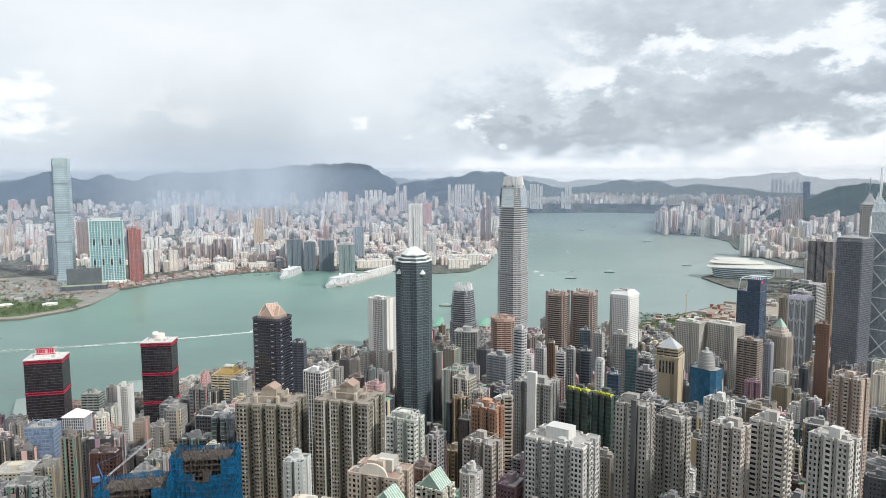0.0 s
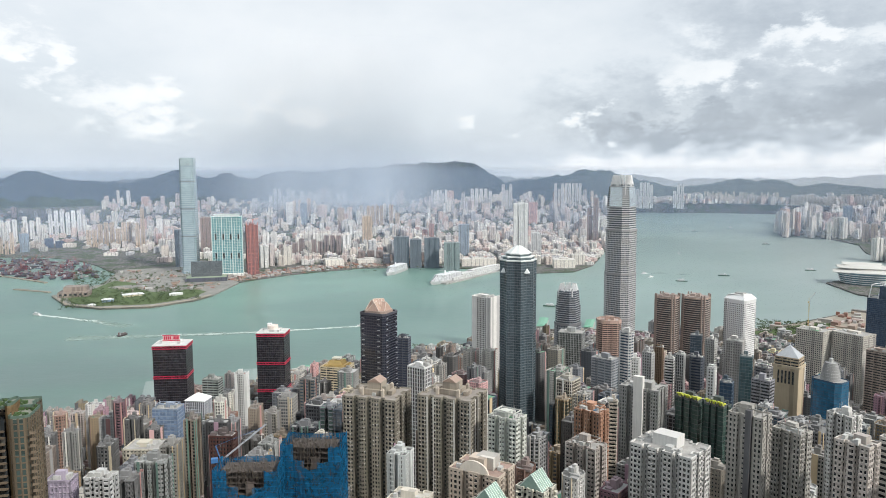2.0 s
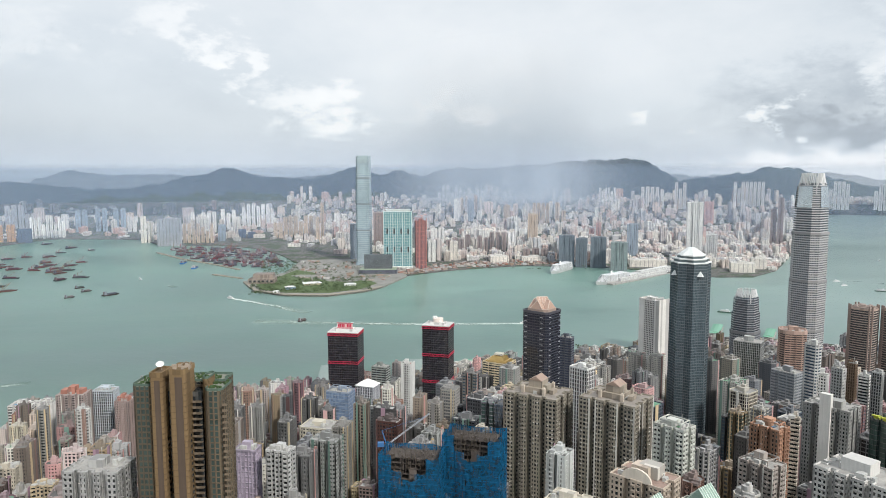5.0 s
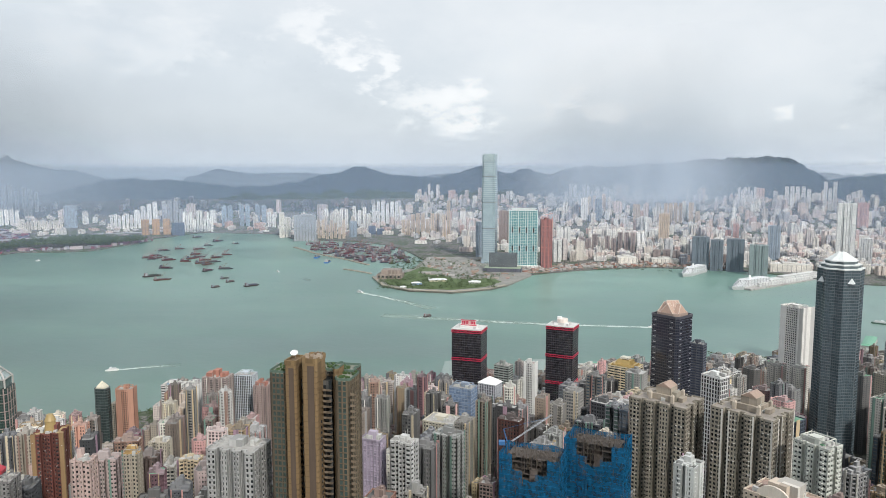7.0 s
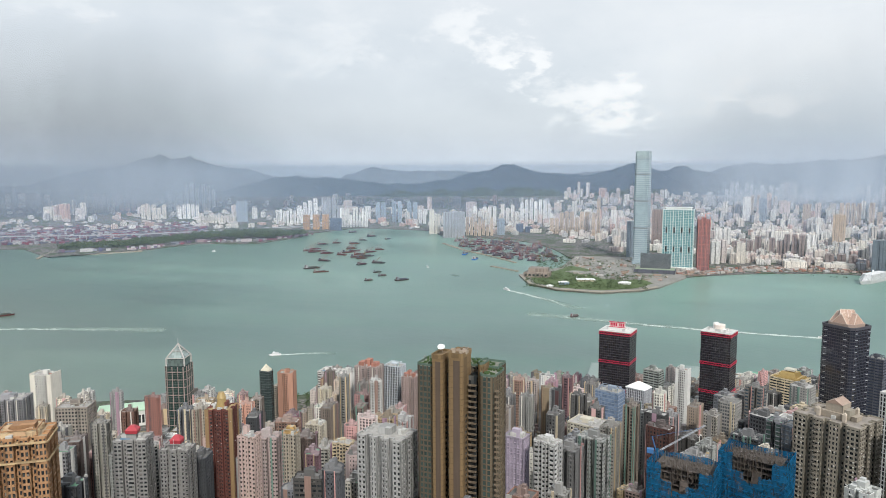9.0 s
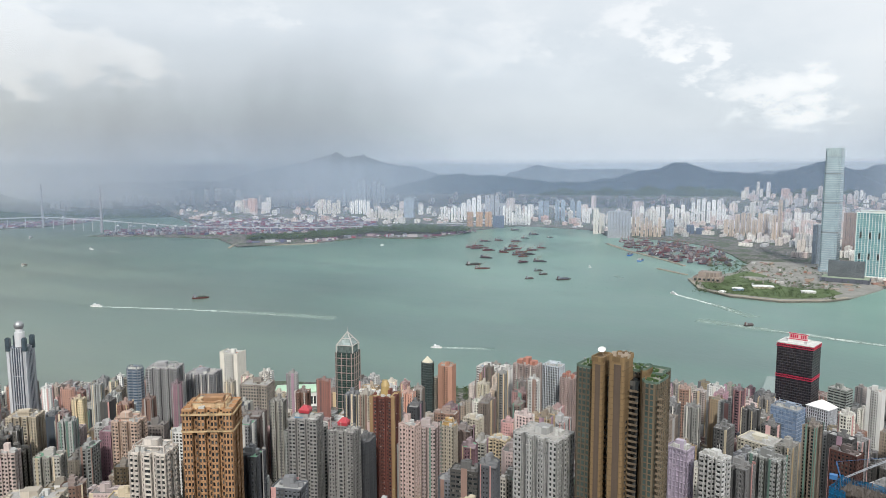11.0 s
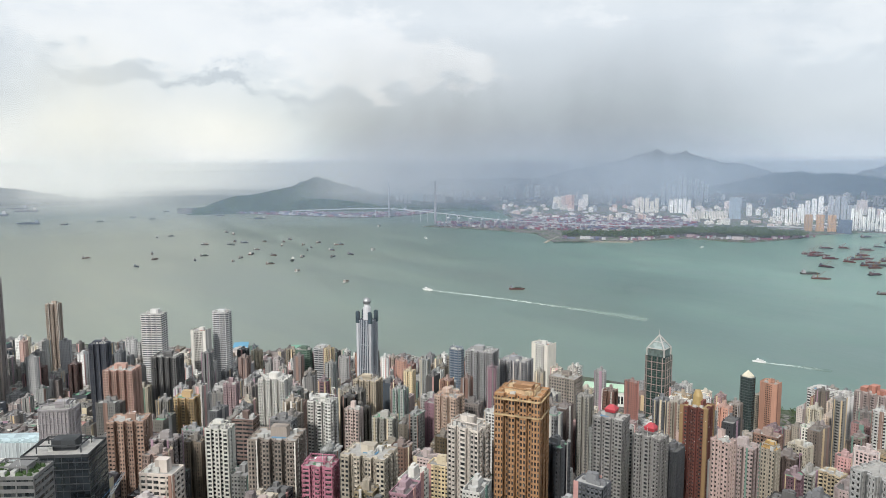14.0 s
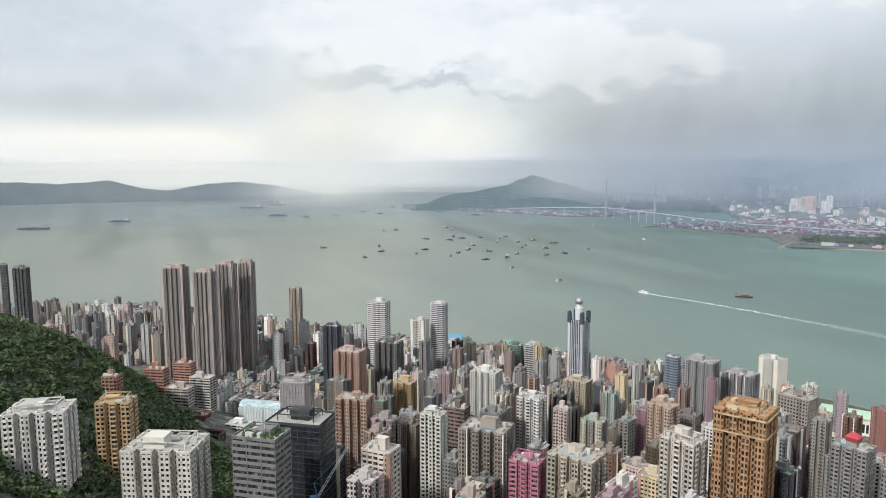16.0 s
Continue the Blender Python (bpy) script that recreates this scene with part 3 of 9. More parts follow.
def hills(name, d, deep, peaks, lo, hi, label, rough=0.22, step=0.16, base=10):
    """A range: summits given by bearing, height and half width, broken up by spurs and ravines."""
    s = Shape()
    m = int((hi - lo) / step) + 1
    rows = 23
    fine = np.linspace(lo, hi, 900)
    run = np.interp(fine, *zip(*sorted(peaks)))
    run = np.convolve(np.pad(run, 6, mode="edge"), np.ones(13) / 13, mode="valid")
    for i in range(m):
        a = lo + i * step
        top = float(np.interp(a, fine, run)) * (1 + 0.06 * noise.fractal((a * 0.7, d * 0.01, 0), 0.8, 2.1, 5) + 0.035 * noise.fractal((a * 2.6, d * 0.01, 5.0), 0.7, 2.1, 4))
        edge = min(1, (a - lo) / 2.0, (hi - a) / 2.0)
        for k in range(rows):
            q = k / (rows - 1)
            x, y = at(a, d + deep * (q - 0.5))
            v = Vector((x * 0.0011, y * 0.0011, 3.1))
            prof = max(0.0, 1 - abs(q - 0.55) / 0.55) ** 0.85
            z = top * prof * (1 - rough + rough * 2 * noise.fractal(v * 2.2, 1.0, 2.1, 5) * (1 - prof * 0.75) + rough)
            z += top * (0.16 * (1 - prof) + 0.025) * (noise.ridged_multi_fractal(v * 4.5, 0.9, 2.1, 5, 1.0, 2.0) - 1.0) * (prof > 0)
            s.v.append(far(x, y, base * edge + z * edge - (6 if prof == 0 else 0))[:3])
    for i in range(m - 1):
        for k in range(rows - 1):
            p = i * rows + k
            s.f.append((p, p + 1, p + rows + 1, p + rows))
    ob = new(name, s.mesh(name, FOREST))
    for p in ob.data.polygons:
        p.use_smooth = True
    return tagged(ob, label, "hills", kind="structure")


water_sheet()
island_ground()
COAST = mainland()
hills("hills_lion", 9000, 1700, ((30, 300), (26.5, 352), (25.1, 402), (23.2, 335), (20.8, 424), (19.3, 397), (16, 476), (11.7, 488), (8.2, 530), (6.9, 560), (5.6, 485), (3.8, 294), (2, 120)), -1, 32, "hazy wooded mountain range behind the city under rain")
hills("hills_west", 8500, 1300, ((72, 170), (69.1, 160), (65.7, 182), (60.6, 140), (57.9, 272), (55, 308), (52.1, 284), (50, 240), (47, 190), (43, 110)), 40, 78, "dark wooded ridge behind the tower estates")
hills("hills_middle", 8150, 900, ((53, 90), (50, 130), (47.4, 226), (45.5, 224), (43.9, 243), (42, 210), (39, 130)), 36, 55, "dark wooded hill in front of a longer ridge")
hills("hills_near", 8350, 1100, ((47, 60), (44, 190), (42.3, 300), (40.3, 392), (38, 408), (35.3, 338), (32.2, 305), (30.6, 400), (29.5, 436), (28.6, 448), (26.5, 320), (24.7, 180), (22, 60)), 20, 49, "broad dark wooded mountain above white estates")
hills("hills_back", 10800, 900, ((74, 200), (71, 330), (68.3, 455), (66.4, 560), (64.4, 595), (62.6, 545), (60, 420), (56, 260), (52.3, 219), (48.7, 425), (47, 348), (43.5, 347), (36.5, 345), (33.4, 314), (28, 320)), 20, 84, "faint far mountains in cloud and rain")
hills("hills_east", 8800, 1100, ((6, 150), (4, 260), (1.1, 330), (-1, 390), (-3, 425), (-5, 372), (-6.6, 310), (-9, 240), (-11, 250), (-12.6, 290), (-14, 322), (-16, 305), (-18, 240), (-20, 250), (-22, 225), (-26, 170), (-34, 150)), -40, 8, "low wooded hills beyond the harbour's eastern bend")
hills("hills_east_back", 10900, 800, ((8, 280), (3.3, 335), (0, 310), (-6, 345), (-8, 330), (-10.1, 300), (-12, 312), (-15, 285), (-18, 305), (-20.2, 320), (-24.4, 368), (-26.2, 384), (-28, 325), (-31.7, 290), (-36, 300)), -42, 10, "pale blue far ridge under a bright gap in the cloud")
hills("hills_island_east", 6100, 1100, ((-24, 60), (-26.2, 180), (-28, 262), (-30, 290), (-32.5, 320), (-37, 340), (-44, 340)), -46, -23, "dark green hill above the eastern shore")
hills("islands_far", 9300, 1600, ((135, 230), (130.4, 235), (127, 195), (123.8, 230), (121.6, 140), (119.7, 90), (117.6, 155), (114.7, 198), (111.4, 130), (108.8, 40)), 106.5, 142, "low green islands on the western horizon", base=0)
hills("island_bridge_hill", 6700, 1000, ((101, 8), (100.4, 20), (99.8, 45), (98, 120), (96.5, 135), (95.8, 145), (94.4, 182), (91.5, 282), (90.6, 262), (89.1, 205), (86.4, 120), (83.5, 60), (80, 30)), 77, 101.5, "dark wooded island hill behind the cable-stayed bridge")
flat_land("ground_bridge_island", [(102, 6480), (97, 6150), (93.6, 5880), (89, 5500), (86, 5560), (83.6, 5780), (81, 6500), (79, 7260), (80, 8000), (90, 8000), (102, 7200)], 4, "low quay and oil depot shore of the far island")
flat_land("ground_terminal", [(83.2, 4700), (78, 4450), (74.2, 4230), (73.2, 3900), (72.7, 3760), (72.2, 3900), (66.6, 3870), (62.7, 4100), (60, 4010), (58.2, 4000), (55, 4300), (54.1, 4540), (50, 4950), (56, 5200), (68, 5300), (76, 5200), (80, 4950)], 5, "reclaimed land with wooded mound and container yards")
flat_land("ground_exhibition_pier", [(-20, 2930), (-22, 2700), (-24.5, 2640), (-27, 2800), (-27, 3200), (-22, 3150)], 5, "reclaimed pier under the exhibition hall")
flat_land("ground_east_shore", [(-26.1, 3460), (-23.5, 3820), (-22.3, 4130), (-21.9, 4530), (-19.5, 5010), (-17, 5300), (-16.4, 5740), (-18, 7360), (-40, 9000), (-45, 3600), (-30, 3200)], 5, "built-up eastern shore of the island")
flat_land("ground_reclaimed", [(-13, 1890), (-15.5, 1975), (-19, 2135), (-22, 2365), (-24.5, 2470), (-26, 2600), (-27.5, 2500), (-25, 2150), (-21, 1950), (-16, 1830)], 5.0, "pale bare reclaimed ground along the new waterfront", SAND)
flat_land("waterfront_park", [(-13.6, 1880), (-15.5, 1945), (-18.8, 2090), (-20.4, 2180), (-20.4, 2060), (-17, 1880), (-14, 1840)], 5.6, "green lawns and shrubs of the new waterfront park", GRASS)
flat_land("ground_harbour_park", [(33, 3300), (34.2, 2900), (36.8, 2760), (37.5, 2690), (36.7, 2480), (34.5, 2370), (31, 2330), (28, 2400), (26.6, 2480), (24.6, 2740), (26, 3300)], 5.0, "reclaimed point with roads, yards and a stone sea wall", YARD)
flat_land("park", [(33.4, 2960), (34.6, 2800), (36.6, 2640), (36.2, 2500), (34.3, 2410), (31, 2375), (28.3, 2440), (27, 2560), (28.5, 2700), (31, 2800)], 5.6, "green lawns of the waterfront park", GRASS)
flat_land("sea_wall", [(37.5, 2692), (36.7, 2480), (34.5, 2370), (31, 2330), (28, 2400), (26.6, 2480), (26.8, 2496), (28.1, 2416), (31, 2346), (34.4, 2386), (36.5, 2492), (37.3, 2692)], 6.2, "pale stone promenade along the point's edge", SAND)

# ---- buildings ----
CREAM, WHITE, GREY, PINK, TAN, BROWN = (0.60, 0.55, 0.46), (0.72, 0.72, 0.70), (0.42, 0.42, 0.41), (0.56, 0.40, 0.36), (0.48, 0.41, 0.33), (0.25, 0.18, 0.14)
CONCRETE, DARK, PALE = (0.38, 0.37, 0.35), (0.06, 0.065, 0.07), (0.62, 0.61, 0.57)


def roof_clutter(top, pts, z, rnd, colour, parent, big=True):
    """Lift house, tanks, pipes and aerials on a roof."""
    xs, ys = [p[0] for p in pts], [p[1] for p in pts]
    w, d = max(xs) - min(xs), max(ys) - min(ys)
    s = Shape()
    s.box(rnd.uniform(-0.1, 0.1) * w, rnd.uniform(-0.1, 0.1) * d, z, w * rnd.uniform(0.26, 0.4), d * rnd.uniform(0.26, 0.42), rnd.uniform(3.5, 7.5))
    part("lift_house", s, WALL, parent, colour)
    s = Shape()
    for _ in range(rnd.randint(3, 7) if big else 2):
        s.box(rnd.uniform(-0.36, 0.36) * w, rnd.uniform(-0.36, 0.36) * d, z, rnd.uniform(1.5, 4.5), rnd.uniform(1.5, 4), rnd.uniform(1.2, 3.2))
    for _ in range(2 if big else 1):
        x, y = rnd.uniform(-0.3, 0.3) * w, rnd.uniform(-0.3, 0.3) * d
        s.bar((x, y, z), (x, y, z + rnd.uniform(4, 9)), 0.12)
    part("roof_plant", s, ROOF, parent, (0.5, 0.5, 0.48), kind="stuff")
    if big and rnd.random() < 0.45:
        s = Shape().box(rnd.uniform(-0.2, 0.2) * w, rnd.uniform(-0.25, 0.25) * d, z, w * 0.3, d * 0.22, 0.5)
        part("roof_terrace", s, PAINTED, parent, rnd.choice(((0.10, 0.26, 0.14), (0.34, 0.12, 0.08), (0.28, 0.30, 0.31), (0.10, 0.22, 0.34))))
    if big and rnd.random() < 0.35:
        x, y = rnd.uniform(-0.3, 0.3) * w, rnd.uniform(-0.3, 0.3) * d
        s = Shape().bar((x, y, z), (x, y, z + 3), 0.12).prism([(x + u, y + v) for u, v in ngon(0.3, 10)], z + 2.4, z + 3.3, False, [(x + u, y + v) for u, v in ngon(1.5, 10)])
        part("satellite_dish", s, PAINTED, parent, (0.78, 0.78, 0.77))
    if big and rnd.random() < 0.4:
        s = Shape()
        a, b = w * rnd.uniform(0.3, 0.42), d * rnd.uniform(0.25, 0.4)
        for u, v in ((-a, -b), (a, -b), (a, b), (-a, b)):
            s.bar((u, v, z), (u, v, z + 4), 0.25)
        s.parapet(rect(2 * a, 2 * b), rect(2 * a - 0.8, 2 * b - 0.8), z + 3.6, z + 4.3)
        part("roof_frame", s, WALL, parent, colour)


def flats_details(thing, pts, z0, z1, count, step, colour, rnd):
    """Balconies, cooler boxes, pipes and a blank stripe or two."""
    bal, box, strip = Shape(), Shape(), Shape()
    tinted = rnd.random() < 0.5
    for x0, y0, ux, uy, long in edges(pts):
        if long < 4.2:
            continue
        deep = rnd.choice((0.5, 0.8, 1.1))
        wide = min(3.6, long * rnd.uniform(0.28, 0.45))
        mid = long * rnd.choice((0.3, 0.5, 0.7))
        has, ledge = rnd.random() < 0.5, rnd.random() < 0.5
        turn = math.degrees(math.atan2(uy, ux))
        cx, cy = x0 + ux * mid + uy * deep / 2, y0 + uy * mid - ux * deep / 2
        for k in range(count):
            z = z0 + k * step
            if has:
                bal.box(cx, cy, z - 0.15, wide, deep, 1.05 if ledge else 0.75, turn)
            if rnd.random() < 0.2:
                q = long * rnd.choice((0.14, 0.86))
                box.box(x0 + ux * q + uy * 0.2, y0 + uy * q - ux * 0.2, z + 0.3, 0.6, 0.4, 0.42, turn)
        if tinted and long > 6:
            q = long * rnd.choice((0.08, 0.92))
            strip.box(x0 + ux * q + uy * 0.06, y0 + uy * q - ux * 0.06, z0, min(1.8, long * 0.14), 0.3, z1 - z0, turn)
    tone = rnd.choice((0.62, 0.8, 1.1))
    if bal.v:
        part("balcony_work", bal, WALL, thing, tuple(min(0.8, v * tone) for v in colour), kind="stuff")
    if box.v:
        part("cooling_equipment", box, PAINTED, thing, (0.52, 0.51, 0.48), kind="stuff")
    if strip.v:
        part("wall_striping", strip, WALL, thing, rnd.choice(((0.42, 0.26, 0.20), tuple(v * 0.55 for v in colour), (0.62, 0.60, 0.55))), kind="stuff")


def block(thing, pts, z0, z1, colour, rnd, style="flats", glass=None, floor=3.05, roof=CONCRETE, clutter=True, sill=None, gap=None):
    """One storeyed volume of a building: glazing, bands, piers and roof as parts of it."""
    deep = 0.45
    if style == "flats":
        sill, gap, width, deep = sill or rnd.choice((1.15, 1.4)), gap or rnd.choice((2.7, 3.3, 3.9)), rnd.choice((0.8, 1.05)), 0.6
    elif style == "bands":
        floor, sill, gap, width = max(floor, 3.6), sill or 1.7, gap or 9.0, 0.5
    elif style == "grid":
        floor, sill, gap, width, deep = max(floor, 3.6), sill or 1.5, gap or 3.2, 1.2, 0.6
    elif style == "fins":
        floor, sill, gap, width, deep = max(floor, 3.6), sill or 0.5, gap or 2.6, 0.7, 0.7
    else:  # glass
        floor, sill, gap, width, deep = max(floor, 3.9), sill or 0.55, gap or 3.6, 0.16, 0.14
    inner = inset(pts, deep)
    core = Shape().prism(inner, z0, z1 - 0.3)
    if glass:
        part("glazing", core, CURTAIN, thing, glass)
    else:
        part("glazing", core, GLAZING, thing)
    s = Shape()
    count = max(2, int((z1 - z0) / floor))
    step = (z1 - z0) / count
    for k in range(count):
        s.ring(pts, inner, z0 + k * step, z0 + k * step + sill)
    piers(s, pts, z0, z1, gap, width, deep)
    part("wall", s, WALL, thing, colour, kind="stuff")
    if style == "flats":
        flats_details(thing, pts, z0, z1, count, step, colour, rnd)
    s = Shape().parapet(pts, inset(pts, 0.5), z1 - 0.9, z1 + 0.7)
    part("parapet", s, WALL, thing, colour)
    s = Shape().prism(inset(pts, 0.4), z1 - 0.8, z1 - 0.25)
    part("roof", s, ROOF, thing, roof)
    if clutter:
        roof_clutter(thing, pts, z1 - 0.25, rnd, colour, thing)


TAKEN = []


def stand(name, bearing, d, label, category="building", turn=0.0, group=""):
    """An Empty at the foot of a thing, facing the eye's way plus a turn."""
    x, y = at(bearing, d)
    z = ground_height(x, y) if d < 1400 else 4
    x, y, z, s = far(x, y, z)
    ob = tagged(new(name), label, category, group)
    ob.matrix_world = pose(x, y, z - 1, 0, 0, bearing + turn) @ Matrix.Scale(s, 4)
    return ob, z - 1


def tower(name, label, bearing, d, top, span, style="flats", colour=CREAM, glass=None, turn=20, flat=0.7, plan="box", seed=0, bays=(3, 2), **more):
    """A tower whose outline from the hill is span wide; top is its roof above the sea."""
    rnd = random.Random(seed * 7 + int(bearing * 10))
    thing, foot = stand(name, bearing, d, label, turn=turn)
    t = radians(abs(turn))
    w = span / (math.cos(t) + flat * math.sin(t))
    dd = w * flat
    if plan == "box":
        pts = rect(w, dd)
    elif plan == "cut":
        pts = chamfered(w, dd, min(w, dd) * 0.2)
    elif plan == "round":
        pts = ngon(w / 2, 16, flat)
    else:
        pts = notched(w, dd, bays[0], bays[1], min(w, dd) * 0.13)
    block(thing, pts, 0, top - foot, colour, rnd, style, glass, **more)
    x, y = at(bearing, d)
    TAKEN.append((x, y, max(w, dd) * 0.62))
    return thing, w, dd, top - foot, rnd


# ---- landmark towers ----


def scaled(pts, k):
    return [(x * k, y * k) for x, y in pts]


def loft(thing, plan, sections, glass, metal, band=4.2, sill=1.1, gap=3.2, fin=0.5, upright=0.35, skin=None):
    """A tower of stacked, tapering storeys: sections are heights and scales of the plan."""
    core, bands, rods = Shape(), Shape(), Shape()
    for (z0, k0), (z1, k1) in zip(sections, sections[1:]):
        if z1 <= z0:
            continue
        core.prism(scaled(plan, k0), z0, z1, True, scaled(plan, k1))
        n = max(1, round((z1 - z0) / band))
        for i in range(n):
            q = i / n
            k = k0 + (k1 - k0) * q
            outer = inset(scaled(plan, k), -fin)
            bands.ring(outer, scaled(plan, k), z0 + (z1 - z0) * q, z0 + (z1 - z0) * q + sill)
        if gap and abs(k0 - k1) < 0.004:
            piers(rods, inset(scaled(plan, k0), -fin * 0.9), z0, z1, gap, upright, fin, 3)
    part("glazing", core, skin or CURTAIN, thing, glass)
    part("storey_banding", bands, PAINTED, thing, metal, kind="stuff")
    if rods.v:
        part("mullions", rods, PAINTED, thing, metal, kind="stuff")


def claim(bearing, d, r):
    x, y = at(bearing, d)
    TAKEN.append((x, y, r))
    FAR_TAKEN.append((x, y, r))


FAR_TAKEN = []


def tallest_across():
    thing, z = stand("skyscraper", 28.0, 3093, "very tall pale blue glass skyscraper with a flared crown", turn=-14)
    w = 29.0
    c = 7.0
    plan = [(-w + c, -w), (w - c, -w), (w - c, -w + c), (w, -w + c), (w, w - c), (w - c, w - c), (w - c, w), (-w + c, w), (-w + c, w - c), (-w, w - c), (-w, -w + c), (-w + c, -w + c)]
    loft(thing, plan, [(0, 1.12), (20, 1.02), (45, 1), (240, 1), (290, 1), (365, 0.965), (437, 0.93), (459, 0.93)], (0.31, 0.39, 0.43), (0.42, 0.48, 0.50), band=8.4, sill=1.2, gap=0, skin=CALM_GLASS)
    s = Shape()
    for x, y, a, b in ((0, -w * 0.93, w * 1.5, 1.2), (0, w * 0.93, w * 1.5, 1.2), (-w * 0.93, 0, 1.2, w * 1.5), (w * 0.93, 0, 1.2, w * 1.5)):
        s.box(x, y, 437, a, b, 33)
    part("crown", s, CURTAIN, thing, (0.34, 0.41, 0.43))
    s = Shape()
    for zz in (150, 262, 372):
        part("plant_floor", Shape().prism(inset(scaled(plan, 1.0 if zz < 300 else 0.965), -0.8), zz, zz + 6), PAINTED, thing, (0.20, 0.23, 0.25))
    claim(27.85, 3093, 60)


def petal_tower(bearing, d, top, span, big):
    name = "tall silver-grey tower with a crown of curved fins" if big else "dark grey tower with a crown of upright fins"
    thing, foot = stand("skyscraper", bearing, d, name, turn=-28 if big else -24)
    h = top - foot
    w = span / 2 / 1.16
    q = w * 0.42
    plan = [(-w + q, -w), (w - q, -w), (w - q * 0.55, -w + q * 0.45), (w - q * 0.45, -w + q * 0.55), (w, -w + q), (w, w - q), (w - q * 0.45, w - q * 0.55), (w - q * 0.55, w - q * 0.45), (w - q, w),
            (-w + q, w), (-w + q * 0.55, w - q * 0.45), (-w + q * 0.45, w - q * 0.55), (-w, w - q), (-w, -w + q), (-w + q * 0.45, -w + q * 0.55), (-w + q * 0.55, -w + q * 0.45)]
    glass, metal = ((0.10, 0.115, 0.125), (0.48, 0.48, 0.485)) if big else ((0.07, 0.085, 0.10), (0.28, 0.29, 0.31))
    cuts = [(0, 1.0), (0.50 * h, 1.0), (0.50 * h, 0.965), (0.72 * h, 0.965), (0.72 * h, 0.92), (0.84 * h, 0.90), (0.84 * h, 0.86), (0.93 * h, 0.79), (0.955 * h, 0.70)] if big else [(0, 1.0), (0.62 * h, 1.0), (0.62 * h, 0.95), (0.80 * h, 0.94), (0.80 * h, 0.88), (0.92 * h, 0.82), (0.94 * h, 0.76)]
    loft(thing, plan, cuts, glass, metal, band=4.2, sill=1.75 if big else 1.2, gap=3.4, fin=0.55, upright=0.35)
    s = Shape()
    count = 40
    for i in range(count):
        a = 2 * math.pi * i / count
        c, e = math.cos(a), math.sin(a)
        r = w * 0.92 / max(abs(c), abs(e)) ** 0.55
        z0, r0 = (0.90 * h, 0.80) if big else (0.89 * h, 0.84)
        pts = [(r * r0 * c, r * r0 * e, z0), (r * r0 * 0.96 * c, r * r0 * 0.96 * e, z0 + (h - z0) * 0.5), (r * r0 * 0.80 * c, r * r0 * 0.80 * e, h - (6 if i % 5 == 0 else 0))]
        for p0, p1 in zip(pts, pts[1:]):
            s.bar(p0, p1, 0.75 if big else 0.6)
    part("crown_fins", s, PAINTED, thing, (0.70, 0.70, 0.69), "pale crown of upright fins", "stuff")
    for zz in ((0.27, 0.5, 0.72) if big else (0.4, 0.62)):
        part("plant_floor", Shape().prism(inset(plan, -0.7), zz * h, zz * h + 5), PAINTED, thing, tuple(v * 0.6 for v in metal))
    if big:
        # bright panes of the stepped shoulders
        for t in (0, 90, 180, 270):
            s = Shape()
            c, e = math.cos(radians(t)), math.sin(radians(t))
            a, b = w * 0.885, w * 0.52
            p = [(-b, -a - 0.9, 0.845 * h), (b, -a - 0.9, 0.845 * h), (b * 0.9, -a * 0.90 - 0.9, 0.94 * h), (-b * 0.9, -a * 0.90 - 0.9, 0.94 * h)]
            s.quad(*[(x * c - y * e, x * e + y * c, zz) for x, y, zz in p])
            part("glass_shoulder", s, MIRROR_GLASS, thing, label="smooth pale reflective glass")
    claim(bearing, d, span * 0.75)


MIRROR_GLASS = make_plain("mirror glass", (0.55, 0.60, 0.62), 0.06, 0.75, scale=0.05, vary=0.25)


